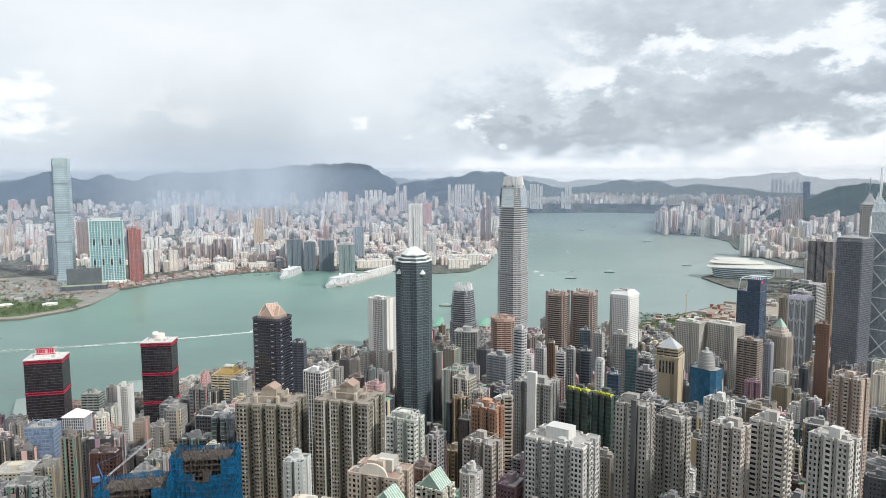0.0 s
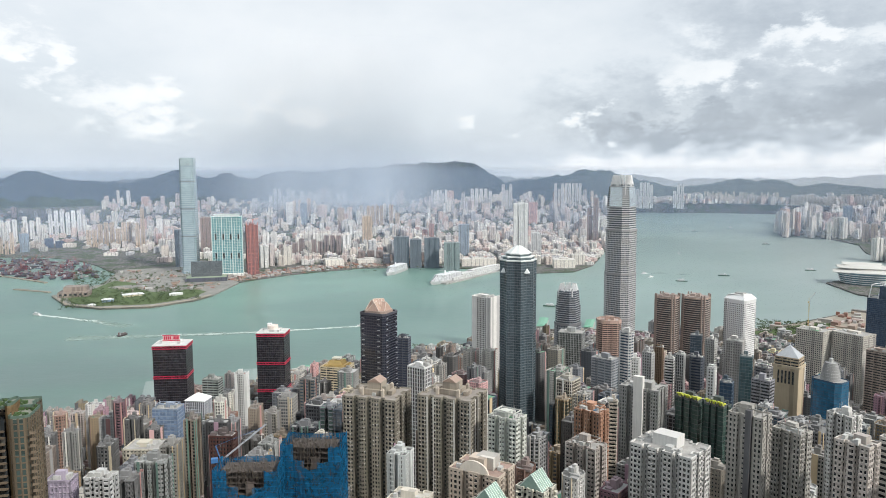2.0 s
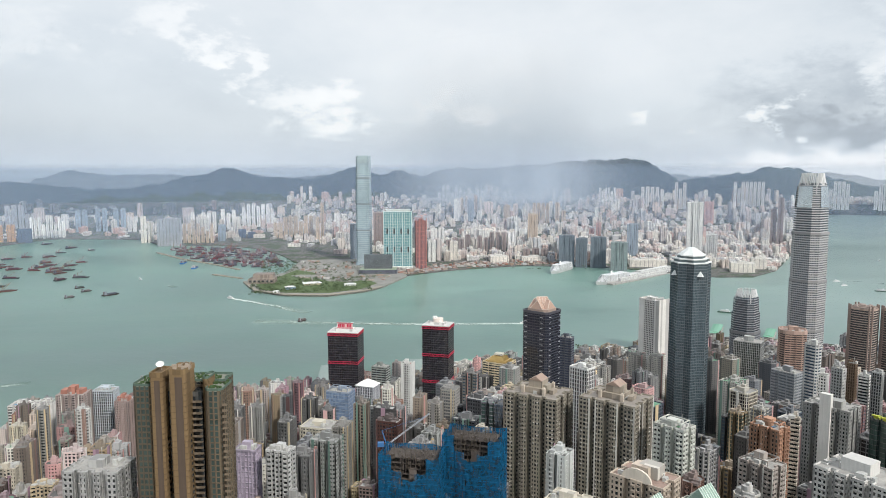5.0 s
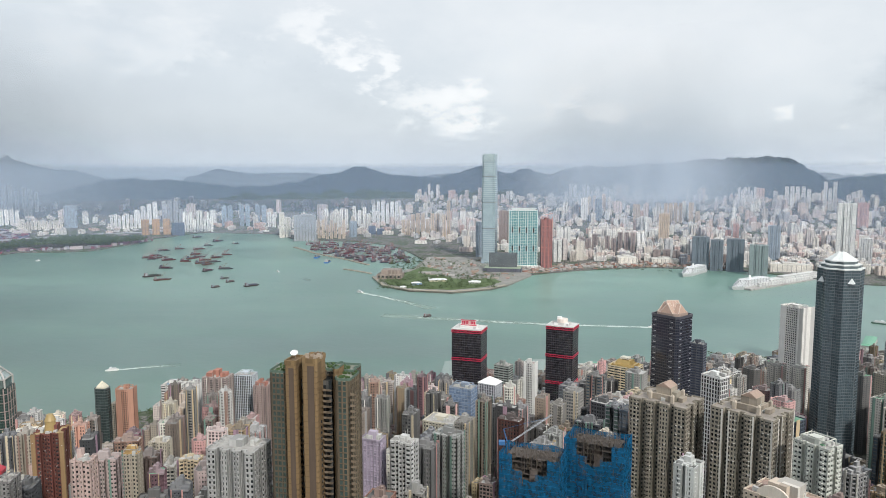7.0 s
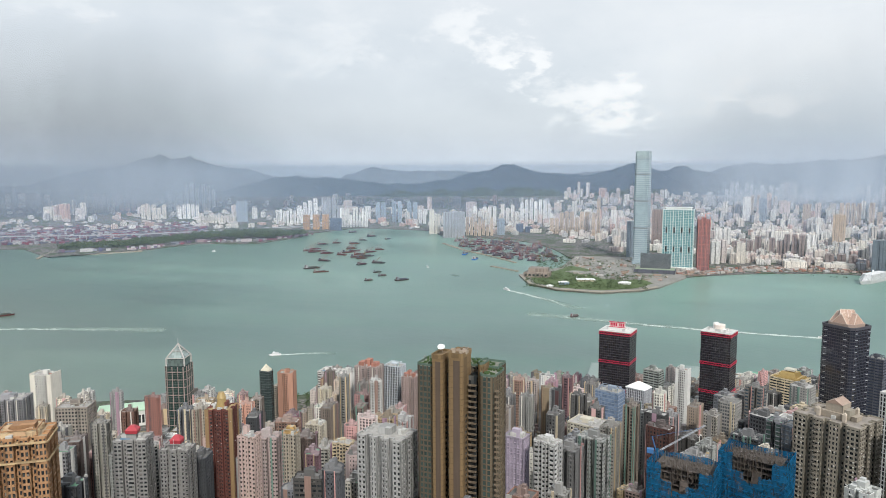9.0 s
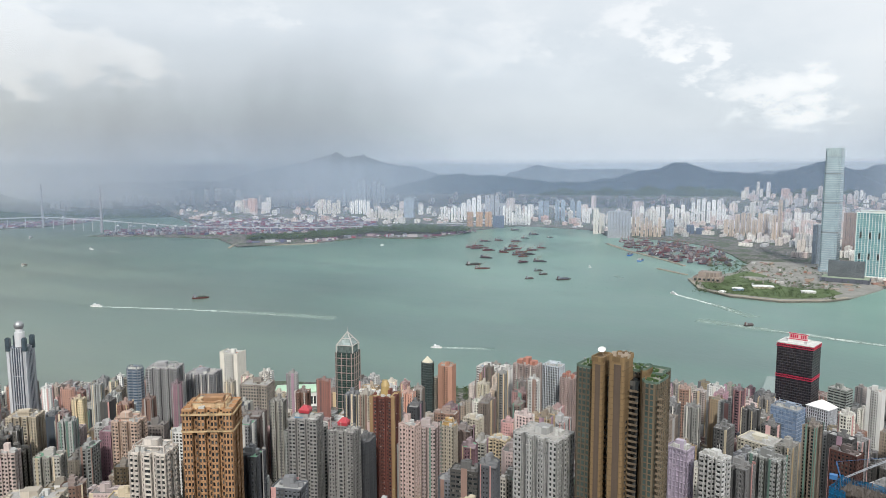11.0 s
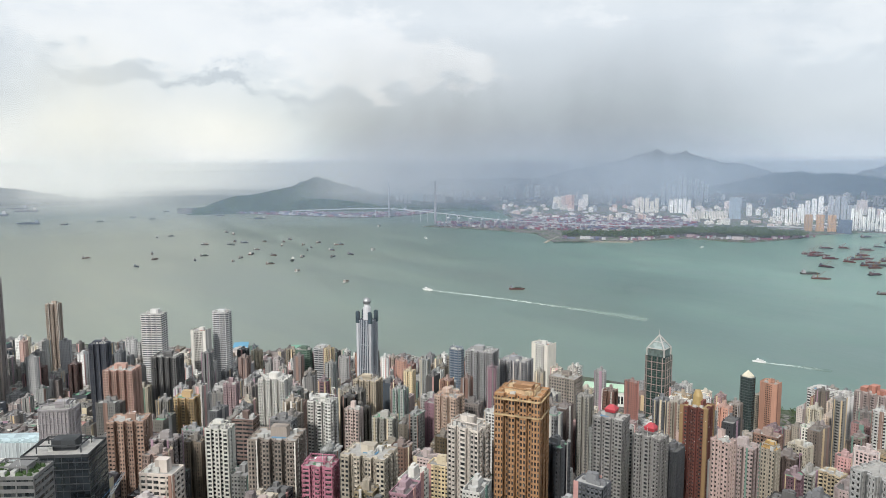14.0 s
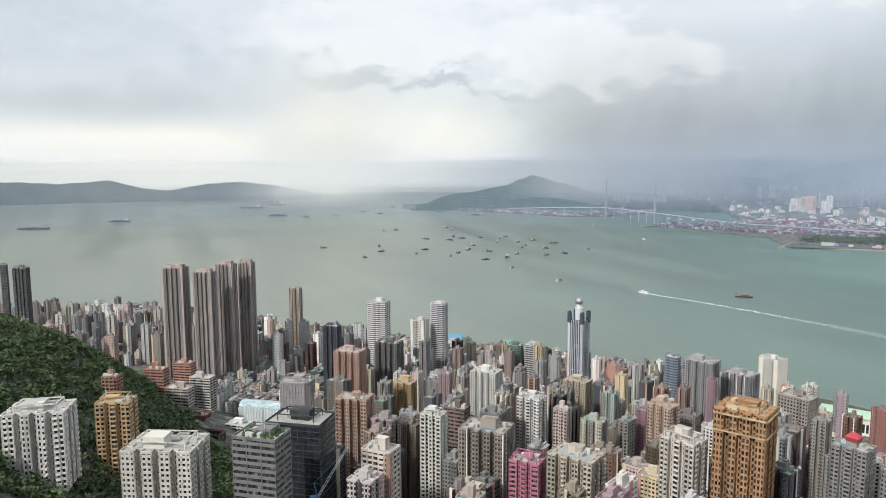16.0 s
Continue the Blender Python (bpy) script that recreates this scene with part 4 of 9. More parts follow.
def dark_star_tower():
    thing, foot = stand("skyscraper", 2.4, 1090, "dark green-grey glass tower with stepped corners and pale pyramid roof", turn=-14)
    h = 297 - foot
    w = 21.8
    square = rect(2 * w, 2 * w)
    star = []
    for i in range(8):
        a = radians(45 * i - 112.5)
        r = w * 1.28
        b = radians(45 * i - 90)
        star += [(r * math.cos(a), r * math.sin(a)), (w * 1.10 * math.cos(b), w * 1.10 * math.sin(b))]
    loft(thing, star, [(0, 1), (h * 0.925, 1)], (0.06, 0.085, 0.10), (0.12, 0.145, 0.16), band=4.0, sill=0.8, gap=2.9, fin=0.3, upright=0.22)
    loft_top = Shape()
    for z0, z1, k in ((0.925, 0.945, 0.86), (0.945, 0.962, 0.7)):
        loft_top.prism(scaled(star, k), z0 * h, z1 * h)
    part("setback_storeys", loft_top, CURTAIN, thing, (0.10, 0.13, 0.14))
    s = Shape()
    for z0, k in ((0.925, 1.04), (0.943, 0.9), (0.96, 0.74)):
        s.prism(scaled(star, k), z0 * h, z0 * h + 1.6)
    part("roof_edging", s, PAINTED, thing, (0.72, 0.74, 0.73))
    s = Shape().prism(scaled(star, 0.7), 0.965 * h, h, True, scaled(star, 0.16))
    part("pyramid_roof", s, PAINTED, thing, (0.66, 0.69, 0.68), "pale hipped metal roof")
    for i in range(4):
        a = radians(90 * i + 45 - 90)
        s = Shape()
        x, y = w * 1.18 * math.cos(a), w * 1.18 * math.sin(a)
        s.prism(ngon(5.5, 4, 1, a), 0.865 * h, 0.865 * h + 7, True, ngon(0.4, 4, 1, a))
        s.v = [(u + x, v + y, q) for u, v, q in s.v]
        part("corner_pyramid", s, PAINTED, thing, (0.70, 0.73, 0.72))
    part("mast", Shape().bar((0, 0, h), (0, 0, h + 46), 0.7), STEEL, thing)
    claim(2.4, 1090, 40)


def gabled_dark_tower():
    thing, foot = stand("office_tower", 13.7, 1023, "dark blue-black glass tower with copper-pink faceted gable roof", turn=-32)
    h = 207 - foot
    w = 43.0
    plan = chamfered(w, w * 0.9, 4)
    loft(thing, plan, [(0, 1), (h, 1)], (0.026, 0.030, 0.044), (0.05, 0.053, 0.066), band=3.9, sill=0.9, gap=3.0, fin=0.25, upright=0.2)
    s = Shape()
    for side in range(4):
        for k in range(int(h / 7.8)):
            a = radians(90 * side)
            c, e = math.cos(a), math.sin(a)
            for off in (-0.30, 0.30):
                x, y = off * w, -(w * (0.5 if side % 2 == 0 else 0.45) * 1.0 + 0.4)
                if side % 2:
                    y = -(w * 0.5 + 0.4)
                s.box(x * c - y * e, x * e + y * c, k * 7.8 + 4, 4.5 if side % 2 == 0 else 0.5, 0.5 if side % 2 == 0 else 4.5, 0.7)
    part("light_sills", s, PAINTED, thing, (0.5, 0.51, 0.53), kind="stuff")
    part("roof_edge", Shape().parapet(inset(plan, -0.8), inset(plan, 1), h - 1, h + 2.5), PAINTED, thing, (0.07, 0.07, 0.085))
    s = Shape()
    s.prism(chamfered(w * 0.80, w * 0.74, 5), h, h + 5)
    part("roof_drum", s, PAINTED, thing, (0.34, 0.26, 0.22))
    for long, broad, z0, z1, turn in ((0.74, 0.46, 5, 17, 0), (0.70, 0.46, 5, 17, 90), (0.44, 0.40, 12, 20.5, 45)):
        c, e = math.cos(radians(turn)), math.sin(radians(turn))
        a, b = w * long / 2, w * broad / 2
        p = [(-a, -b, h + z0), (a, -b, h + z0), (a, b, h + z0), (-a, b, h + z0), (-a * 0.8, 0, h + z1), (a * 0.8, 0, h + z1)]
        p = [(x * c - y * e, x * e + y * c, z) for x, y, z in p]
        s = Shape()
        for f in ((0, 1, 5, 4), (2, 3, 4, 5), (1, 2, 5), (3, 0, 4)):
            s.quad(*[p[i] for i in f])
        part("gable_roof", s, PAINTED, thing, (0.42, 0.29, 0.23), "copper-pink faceted gable")
        s = Shape()
        for i, j in ((0, 4), (3, 4), (1, 5), (2, 5), (4, 5)):
            s.bar(p[i], p[j], 0.45)
        for q in (0.25, 0.5, 0.75):
            for i, j in ((0, 1), (3, 2)):
                low = [p[i][t] + (p[j][t] - p[i][t]) * q for t in range(3)]
                high = [p[4][t] + (p[5][t] - p[4][t]) * q for t in range(3)]
                s.bar(low, high, 0.28)
        part("roof_ribs", s, PAINTED, thing, (0.60, 0.50, 0.43), kind="stuff")
    claim(13.7, 1023, 34)


def red_banded_tower(bearing, d, top, span, sign):
    thing, foot = stand("office_tower", bearing, d, "black glass waterfront tower with red steel bands" + (" and red roof sign" if sign else " and white roof plant"), turn=-16)
    h = top - foot
    w, dd = span * 0.80, span * 0.62
    plan = rect(w, dd)
    loft(thing, plan, [(0, 1), (h, 1)], (0.022, 0.022, 0.028), (0.055, 0.05, 0.055), band=4.0, sill=0.7, gap=3.2, fin=0.2, upright=0.18)
    red = (0.46, 0.02, 0.065)
    for z in (h - 5, h - 52, h - 98):
        if z < 4:
            continue
        s = Shape()
        outer = inset(plan, -0.9)
        s.ring(outer, plan, z, z + 0.9)
        s.ring(outer, plan, z + 3.6, z + 4.4)
        part("steel_band", s, PAINTED, thing, red, "bright red steel band")
        s = Shape()
        for x0, y0, ux, uy, long in edges(outer):
            n = round(long / 5.5)
            for i in range(n):
                a, b = long * i / n, long * (i + 0.5) / n
                c = long * (i + 1) / n
                s.bar((x0 + ux * a, y0 + uy * a, z + 1), (x0 + ux * b, y0 + uy * b, z + 3.7), 0.22)
                s.bar((x0 + ux * b, y0 + uy * b, z + 3.7), (x0 + ux * c, y0 + uy * c, z + 1), 0.22)
        part("truss", s, PAINTED, thing, (0.45, 0.03, 0.06), kind="stuff")
    part("roof", Shape().prism(inset(plan, 0.3), h, h + 0.8), ROOF, thing, (0.62, 0.62, 0.60))
    part("parapet", Shape().parapet(inset(plan, -0.9), inset(plan, 0.6), h + 0.2, h + 1.4), PAINTED, thing, (0.60, 0.58, 0.57))
    s = Shape().box(0, 0, h + 0.8, w * 0.55, dd * 0.5, 4).box(-w * 0.3, dd * 0.2, h + 0.8, w * 0.2, dd * 0.25, 3)
    part("roof_plant", s, WALL, thing, (0.66, 0.66, 0.64))
    if sign:
        s = Shape().box(0, -dd * 0.12, h + 5.5, w * 0.52, 0.6, 8.5)
        part("sign_board", s, PAINTED, thing, (0.66, 0.50, 0.48), "pale sign board on a steel frame")
        s = Shape()
        for i in range(8):
            if i == 4:
                continue
            s.box((i - 3.5) * w * 0.058, -dd * 0.12 - 0.6, h + 7.4, w * 0.04, 0.5, 5.0)
        s.bar((-w * 0.27, -dd * 0.12 - 0.5, h + 14), (w * 0.27, -dd * 0.12 - 0.5, h + 14), 0.5)
        s.bar((-w * 0.27, -dd * 0.12 - 0.5, h + 5.6), (w * 0.27, -dd * 0.12 - 0.5, h + 5.6), 0.5)
        part("sign_bars", s, PAINTED, thing, red, "red bars on the sign", "stuff")
    else:
        part("roof_drum", Shape().prism(ngon(w * 0.19, 20), h + 4.8, h + 11), PAINTED, thing, (0.74, 0.66, 0.60))
        part("roof_mast", Shape().box(-w * 0.12, 0, h + 4.8, w * 0.14, dd * 0.2, 9), PAINTED, thing, (0.8, 0.8, 0.79))
    claim(bearing, d, span * 0.62)


def rounded_twin(bearing, d, top, span):
    thing, foot = stand("office_tower", bearing, d, "rounded pink granite and dark glass banded office tower", turn=-20, group="rounded twin towers")
    h = top - foot
    r = span / 2 * 0.97
    plan = []
    for i in range(28):
        a = 2 * math.pi * i / 28
        c, e = math.cos(a), math.sin(a)
        k = (abs(c) ** 3.4 + abs(e) ** 3.4) ** (-1 / 3.4)
        plan.append((r * 0.9 * k * c, r * 0.8 * k * e))
    loft(thing, plan, [(0, 1), (h - 8, 1)], (0.06, 0.062, 0.066), (0.37, 0.305, 0.265), band=3.9, sill=1.25, gap=0, fin=0.4)
    s = Shape()
    for i in (3, 4, 10, 11, 17, 18, 24, 25):
        x, y = plan[i]
        s.box(x * 1.01, y * 1.01, 0, 2.2, 2.2, h)
    part("corner_shaft", s, PAINTED, thing, (0.30, 0.23, 0.2), kind="stuff")
    part("top_storeys", Shape().prism(scaled(plan, 0.9), h - 8, h - 4), WALL, thing, (0.36, 0.30, 0.27))
    part("roof_edge", Shape().parapet(scaled(plan, 1.02), scaled(plan, 0.92), h - 8.2, h - 5.6), WALL, thing, (0.48, 0.37, 0.31))
    s = Shape()
    rnd = random.Random(int(bearing * 7))
    for _ in range(14):
        s.box(rnd.uniform(-0.55, 0.55) * r, rnd.uniform(-0.5, 0.5) * r, h - 4, rnd.uniform(3, 8), rnd.uniform(3, 7), rnd.uniform(1.5, 4))
    part("roof_plant", s, ROOF, thing, (0.42, 0.34, 0.30), kind="stuff")
    claim(bearing, d, span * 0.6)


def porthole_tower():
    thing, foot = stand("office_tower", -14.4, 1380, "white office tower with a close grid of round windows", turn=-30)
    h = 180 - foot
    w = 40.0
    plan = chamfered(w, w, 1.5)
    part("wall", Shape().prism(plan, 0, h), WALL, thing, (0.72, 0.72, 0.71))
    s = Shape()
    for x0, y0, ux, uy, long in edges(rect(w, w)):
        n = 11
        for k in range(1, int(h / 3.7)):
            for i in range(n):
                q = long * (i + 0.5) / n
                cx, cy, cz = x0 + ux * q + uy * 0.08, y0 + uy * q - ux * 0.08, k * 3.7
                s.quad(*[(cx + ux * 1.0 * math.cos(a), cy + uy * 1.0 * math.cos(a), cz + 1.0 * math.sin(a)) for a in [2 * math.pi * j / 8 for j in range(8)]])
    part("windows", s, GLAZING, thing, kind="stuff")
    part("hipped_top", Shape().prism(inset(plan, -0.6), h, h + 1.5).prism(plan, h + 1.5, h + 9, True, inset(plan, 7)), PAINTED, thing, (0.78, 0.78, 0.77))
    part("roof_house", Shape().box(0, 0, h + 9, 16, 12, 2.5), ROOF, thing, (0.4, 0.4, 0.38))
    claim(-14.4, 1380, 38)


def crowned(thing, w, dd, h, colour, steep=9.0, eave=0.8, cut=0.0):
    """A hipped cap on a tower."""
    s = Shape().prism(rect(w + eave, dd + eave), h + 0.8, h + 0.8 + steep, True, rect(w * 0.1 + cut, dd * 0.1 + cut))
    return part("hipped_roof", s, PAINTED, thing, colour)


def grey_twin(bearing, d, top, span, seed):
    rnd = random.Random(seed)
    thing, foot = stand("residential_tower", bearing, d, "tall grey-brown tower of flats with gabled roof pavilion", turn=-24, group="grey-brown twin towers")
    h = top - foot
    w, dd = span * 0.80, span * 0.62
    colour = (0.30, 0.272, 0.222)
    plan = notched(w, dd, 4, 3, 3.0)
    block(thing, plan, 0, h, colour, rnd, "flats", roof=(0.30, 0.27, 0.24), clutter=False, sill=1.15, gap=2.7)
    s = Shape()
    for k in range(int(h / 3.05)):
        for x0, y0, ux, uy, long in edges(plan):
            if long < 5:
                continue
            for q in (0.3, 0.7):
                if rnd.random() < 0.3:
                    cx, cy = x0 + ux * long * q + uy * 0.35, y0 + uy * long * q - ux * 0.35
                    s.box(cx, cy, k * 3.05 + 0.35, 0.9 if abs(ux) > 0.5 else 0.6, 0.6 if abs(ux) > 0.5 else 0.9, 0.55)
    part("air_conditioners", s, PAINTED, thing, (0.55, 0.54, 0.51), kind="stuff")
    part("pavilion", Shape().box(0, 0, h, w * 0.36, dd * 0.46, 4).box(0, 0, h + 4, w * 0.26, dd * 0.34, 5.2).box(-w * 0.28, 0, h, w * 0.08, dd * 0.24, 3).box(w * 0.28, 0, h, w * 0.08, dd * 0.24, 3), WALL, thing, (0.33, 0.285, 0.23))
    s = Shape()
    a, b = w * 0.13, dd * 0.18
    z0, z1 = h + 9, h + 12.2
    for p in (((-a, -b, z0), (a, -b, z0), (0, -b, z1)), ((a, b, z0), (-a, b, z0), (0, b, z1)), ((-a, -b, z0), (0, -b, z1), (0, b, z1), (-a, b, z0)), ((a, -b, z0), (a, b, z0), (0, b, z1), (0, -b, z1))):
        s.quad(*p)
    s.quad((-a, -b, z0), (-a, b, z0), (a, b, z0), (a, -b, z0))
    part("gable_roof", s, PAINTED, thing, (0.33, 0.24, 0.19), "red-brown gabled roof")
    for x, y in ((-a, -b), (a, -b), (a, b), (-a, b)):
        s = Shape().box(x * 1.5, y * 1.5, h, 2.0, 2.0, 4.6).prism(rect(2.4, 2.4, x * 1.5, y * 1.5), h + 4.6, h + 6.2, True, rect(0.4, 0.4, x * 1.5, y * 1.5))
        part("turret", s, WALL, thing, (0.46, 0.40, 0.33))
    roof_clutter(thing, scaled(plan, 0.85), h - 0.2, rnd, colour, thing)
    claim(bearing, d, span * 0.52)


def brown_tower():
    """The tall tower close below: two tan shafts, dark recesses and glazed wings."""
    rnd = random.Random(3)
    thing, foot = stand("residential_tower", 42.05, 402, "tall bronze-brown tower of flats with tan shafts and glazed wings", turn=-22)
    tan, brown = (0.20, 0.132, 0.064), (0.10, 0.08, 0.055)
    h = 303 - foot

    def wing(cx, cy, w, d, top, colour, style, **more):
        sub = new("wing")
        sub.parent = thing
        sub.location = (cx, cy, 0)
        pts = notched(w, d, 2, 2, 1.4) if style == "flats" else chamfered(w, d, 1.6)
        inner = inset(pts, 0.45)
        s = Shape()
        count = int(top / 3.15)
        for k in range(count):
            s.ring(pts, inner, k * top / count, k * top / count + more.get("sill", 1.2))
        piers(s, pts, 0, top, more.get("gap", 2.6), more.get("width", 0.7), 0.45)
        part("wall", s, WALL, sub, colour)
        part("glazing", Shape().prism(inner, 0, top - 0.3), CURTAIN if style != "flats" else GLAZING, sub, (0.05, 0.075, 0.07))
        part("roof", Shape().prism(inset(pts, 0.3), top - 0.6, top), ROOF, sub, (0.24, 0.25, 0.21))
        s = Shape()
        for _ in range(int(w * d / 9)):
            s.box(rnd.uniform(-0.4, 0.4) * w, rnd.uniform(-0.4, 0.4) * d, top, rnd.uniform(0.5, 2), rnd.uniform(0.5, 2), rnd.uniform(0.4, 1.5), rnd.uniform(0, 90))
        part("terrace_planting", s, LEAVES, sub, kind="stuff")
        part("railing", Shape().parapet(pts, inset(pts, 0.25), top, top + 1.3), PAINTED, sub, (0.09, 0.14, 0.11))
        return sub

    wing(-18.8, -2, 11, 18, h - 8, brown, "glass", sill=0.9, gap=2.7, width=0.6)
    wing(19.2, -3, 9.4, 18, h - 10, (0.15, 0.115, 0.075), "glass", sill=0.5, gap=3.1, width=0.9)
    wing(13.6, -1.5, 3.6, 12, h - 5, tan, "glass", sill=2.2, gap=1.8, width=0.9)
    wing(0, 9, 42, 14, h - 9, brown, "flats", sill=1.3)
    for x, y, w, d, top in ((-10.0, -7.5, 6.6, 13, h - 1), (2.2, -9.5, 8.6, 14, h + 1.5)):
        s = Shape().prism(chamfered(w, d, 0.8), 0, top)
        s.v = [(u + x, v + y, q) for u, v, q in s.v]
        part("shaft", s, WALL, thing, tan, "tan tiled windowless shaft")
        part("front_panel", Shape().box(x + w * 0.1, y - d / 2 - 0.05, 0, w * 0.44, 0.5, top - 3), WALL, thing, (0.095, 0.068, 0.05), "plum-brown tiled panel")
        s = Shape()
        for k in range(int(top / 3.15)):
            z = k * 3.15
            s.box(x, y, z, w + 0.24, d + 0.24, 0.28)
        part("tile_coursing", s, WALL, thing, tuple(v * 0.72 for v in tan), kind="stuff")
        s = Shape()
        for k in range(int((top - 34) / 3.15)):
            s.box(x - w / 2 - 0.05, y - d * 0.1, k * 3.15 + 1, 0.3, 1.6, 1.5).box(x + w / 2 + 0.05, y - d * 0.1, k * 3.15 + 1, 0.3, 1.6, 1.5).box(x + w * 0.22, y - d / 2 - 0.05, k * 3.15 + 1, 1.2, 0.3, 1.4)
        part("windows", s, GLAZING, thing, kind="stuff")
        s = Shape().parapet([(u + x, v + y) for u, v in chamfered(w + 0.6, d + 0.6, 0.9)], [(u + x, v + y) for u, v in chamfered(w - 0.8, d - 0.8, 0.6)], top - 1.5, top + 1.2)
        part("parapet", s, WALL, thing, tuple(v * 1.1 for v in tan))
    s = Shape()
    for x in (-4.3, 8.8):
        s.box(x, -3, 0, 5.0, 8, h - 12)
    part("recess", s, GLAZING, thing)
    s = Shape()
    for k in range(int((h - 14) / 3.15)):
        for x in (-14, 9.6, 26.0):
            s.box(x, -9 if x < 20 else -13.5, k * 3.15, 4.6 if x < 20 else 2.4, 2.2, 0.35).box(x, -10 if x < 20 else -14.4, k * 3.15 + 0.35, 4.6 if x < 20 else 2.4, 0.2, 0.9)
    part("balconies", s, WALL, thing, (0.17, 0.13, 0.09), kind="stuff")
    s = Shape()
    for i in range(10):
        q = i / 10 * math.pi / 2
        r0, r1 = 2.3 * math.sin(q), 2.3 * math.sin(q + math.pi / 20)
        s.prism(ngon(max(r0, 0.05), 16), h + 2.6 + 0.9 * (1 - math.cos(q)), h + 2.6 + 0.9 * (1 - math.cos(q + math.pi / 20)), False, ngon(r1, 16))
    s.v = [(x - 9.5, y * 0.6 - 8 - (z - h - 2) * 0.5, z + y * 0.55) for x, y, z in s.v]
    part("satellite_dish", s, PAINTED, thing, (0.8, 0.8, 0.79), "white satellite dish")
    s = Shape().bar((-9.5, -7, h), (-9.5, -7.6, h + 2.6), 0.25)
    for i in range(9):
        s.box(rnd.uniform(-2, 7), rnd.uniform(-13, -4), h + 1.5, rnd.uniform(0.8, 2.4), rnd.uniform(0.8, 2), rnd.uniform(0.8, 2.6))
    s.bar((5, -9, h + 2), (8, -11, h + 5.4), 0.3).bar((5, -9, h + 5), (1, -7, h + 3), 0.2)
    part("roof_plant", s, ROOF, thing, (0.36, 0.30, 0.24), kind="stuff")
    claim(42.5, 402, 30)


def netted_site(bearing, d, top, span, seed):
    """A tower going up behind blue netting, open towards the hill."""
    rnd = random.Random(seed)
    thing, foot = stand("building_site_tower", bearing, d, "unfinished concrete tower half wrapped in torn blue netting", "building site", turn=-14)
    h = top - foot
    w, dd = span * 0.92, span * 0.66
    core = Shape()
    for x, y, a, b, q in ((-0.22, 0.0, 0.26, 0.5, 0.95), (0.05, -0.04, 0.22, 0.42, 0.97), (0.30, 0.0, 0.24, 0.5, 0.94)):
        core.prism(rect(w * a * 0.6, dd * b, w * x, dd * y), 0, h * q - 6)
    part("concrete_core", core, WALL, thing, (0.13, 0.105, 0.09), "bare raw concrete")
    s = Shape()
    for k in range(int(h / 3.2)):
        z = k * 3.2
        s.box(0, dd * 0.02, z, w * 0.80, dd * 0.56, 0.3)
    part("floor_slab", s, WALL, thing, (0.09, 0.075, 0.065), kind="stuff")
    s = Shape()
    for k in range(int((h - 30) / 3.2), int(h / 3.2)):
        for i in range(15):
            x = -0.42 * w + 0.84 * w * i / 14
            if rnd.random() < 0.6:
                s.bar((x, -dd * 0.3, k * 3.2), (x + rnd.uniform(-1, 1), -dd * 0.3, k * 3.2 + 3.2), 0.12)
                s.box(x, -dd * 0.28 + rnd.uniform(-2, 2), k * 3.2 + 0.3, rnd.uniform(0.3, 1.0), 0.4, rnd.uniform(0.6, 2.4))
    part("scaffold_poles", s, PAINTED, thing, (0.075, 0.06, 0.045), kind="stuff")
    blue = (0.014, 0.115, 0.235)
    x0, x1, y0, y1 = -w / 2, w / 2, -dd * 0.42, dd * 0.46
    for px, py, qx, qy, zt in ((x0, y0, x0, y1, h), (x0, y1, x1, y1, h - 1), (x1, y1, x1, y0, h + 0.5), (x0, y0, -w * 0.28, y0, h), (w * 0.30, y0, x1, y0, h - 1), (-w * 0.28, y0, -w * 0.10, y0 - 1.2, h - 9), (-w * 0.10, y0 - 1.2, w * 0.12, y0 - 1.2, h - 14), (w * 0.12, y0 - 1.2, w * 0.30, y0, h - 10)):
        s = Shape()
        n, m = 14, 24
        k0 = len(s.v)
        nx, ny = qy - py, -(qx - px)
        ll = math.hypot(nx, ny) or 1
        for j in range(m + 1):
            for i in range(n + 1):
                u, v = i / n, j / m
                wob = 0.35 * noise.noise((u * 6 + seed, v * 22, px)) + 0.12 * math.sin(v * m * math.pi)
                zz = v * (zt + (1.2 * noise.noise((u * 4, seed, py)) if j == m else 0))
                s.v.append((px + (qx - px) * u + nx / ll * wob, py + (qy - py) * u + ny / ll * wob, zz))
        for j in range(m):
            for i in range(n):
                if j > 3 and rnd.random() < 0.012:
                    continue
                p = k0 + j * (n + 1) + i
                s.f.append((p, p + 1, p + n + 2, p + n + 1))
        part("netting", s, NETTING, thing, blue, "sheet of translucent blue safety netting")
    s = Shape()
    for i in range(26):
        s.box(rnd.uniform(-0.4, 0.4) * w, rnd.uniform(-0.28, 0.28) * dd, h - 4, rnd.uniform(0.4, 1.6), rnd.uniform(0.4, 1.4), rnd.uniform(0.8, 2.6))
    for i in range(150):
        x, y = rnd.uniform(-0.45, 0.45) * w, rnd.uniform(-0.3, 0.35) * dd
        s.bar((x, y, h - 12), (x + rnd.uniform(-0.6, 0.6), y, h + rnd.uniform(-2, 2)), 0.09)
    part("formwork", s, PAINTED, thing, (0.10, 0.085, 0.075), kind="stuff")
    claim(bearing, d, span * 0.5)


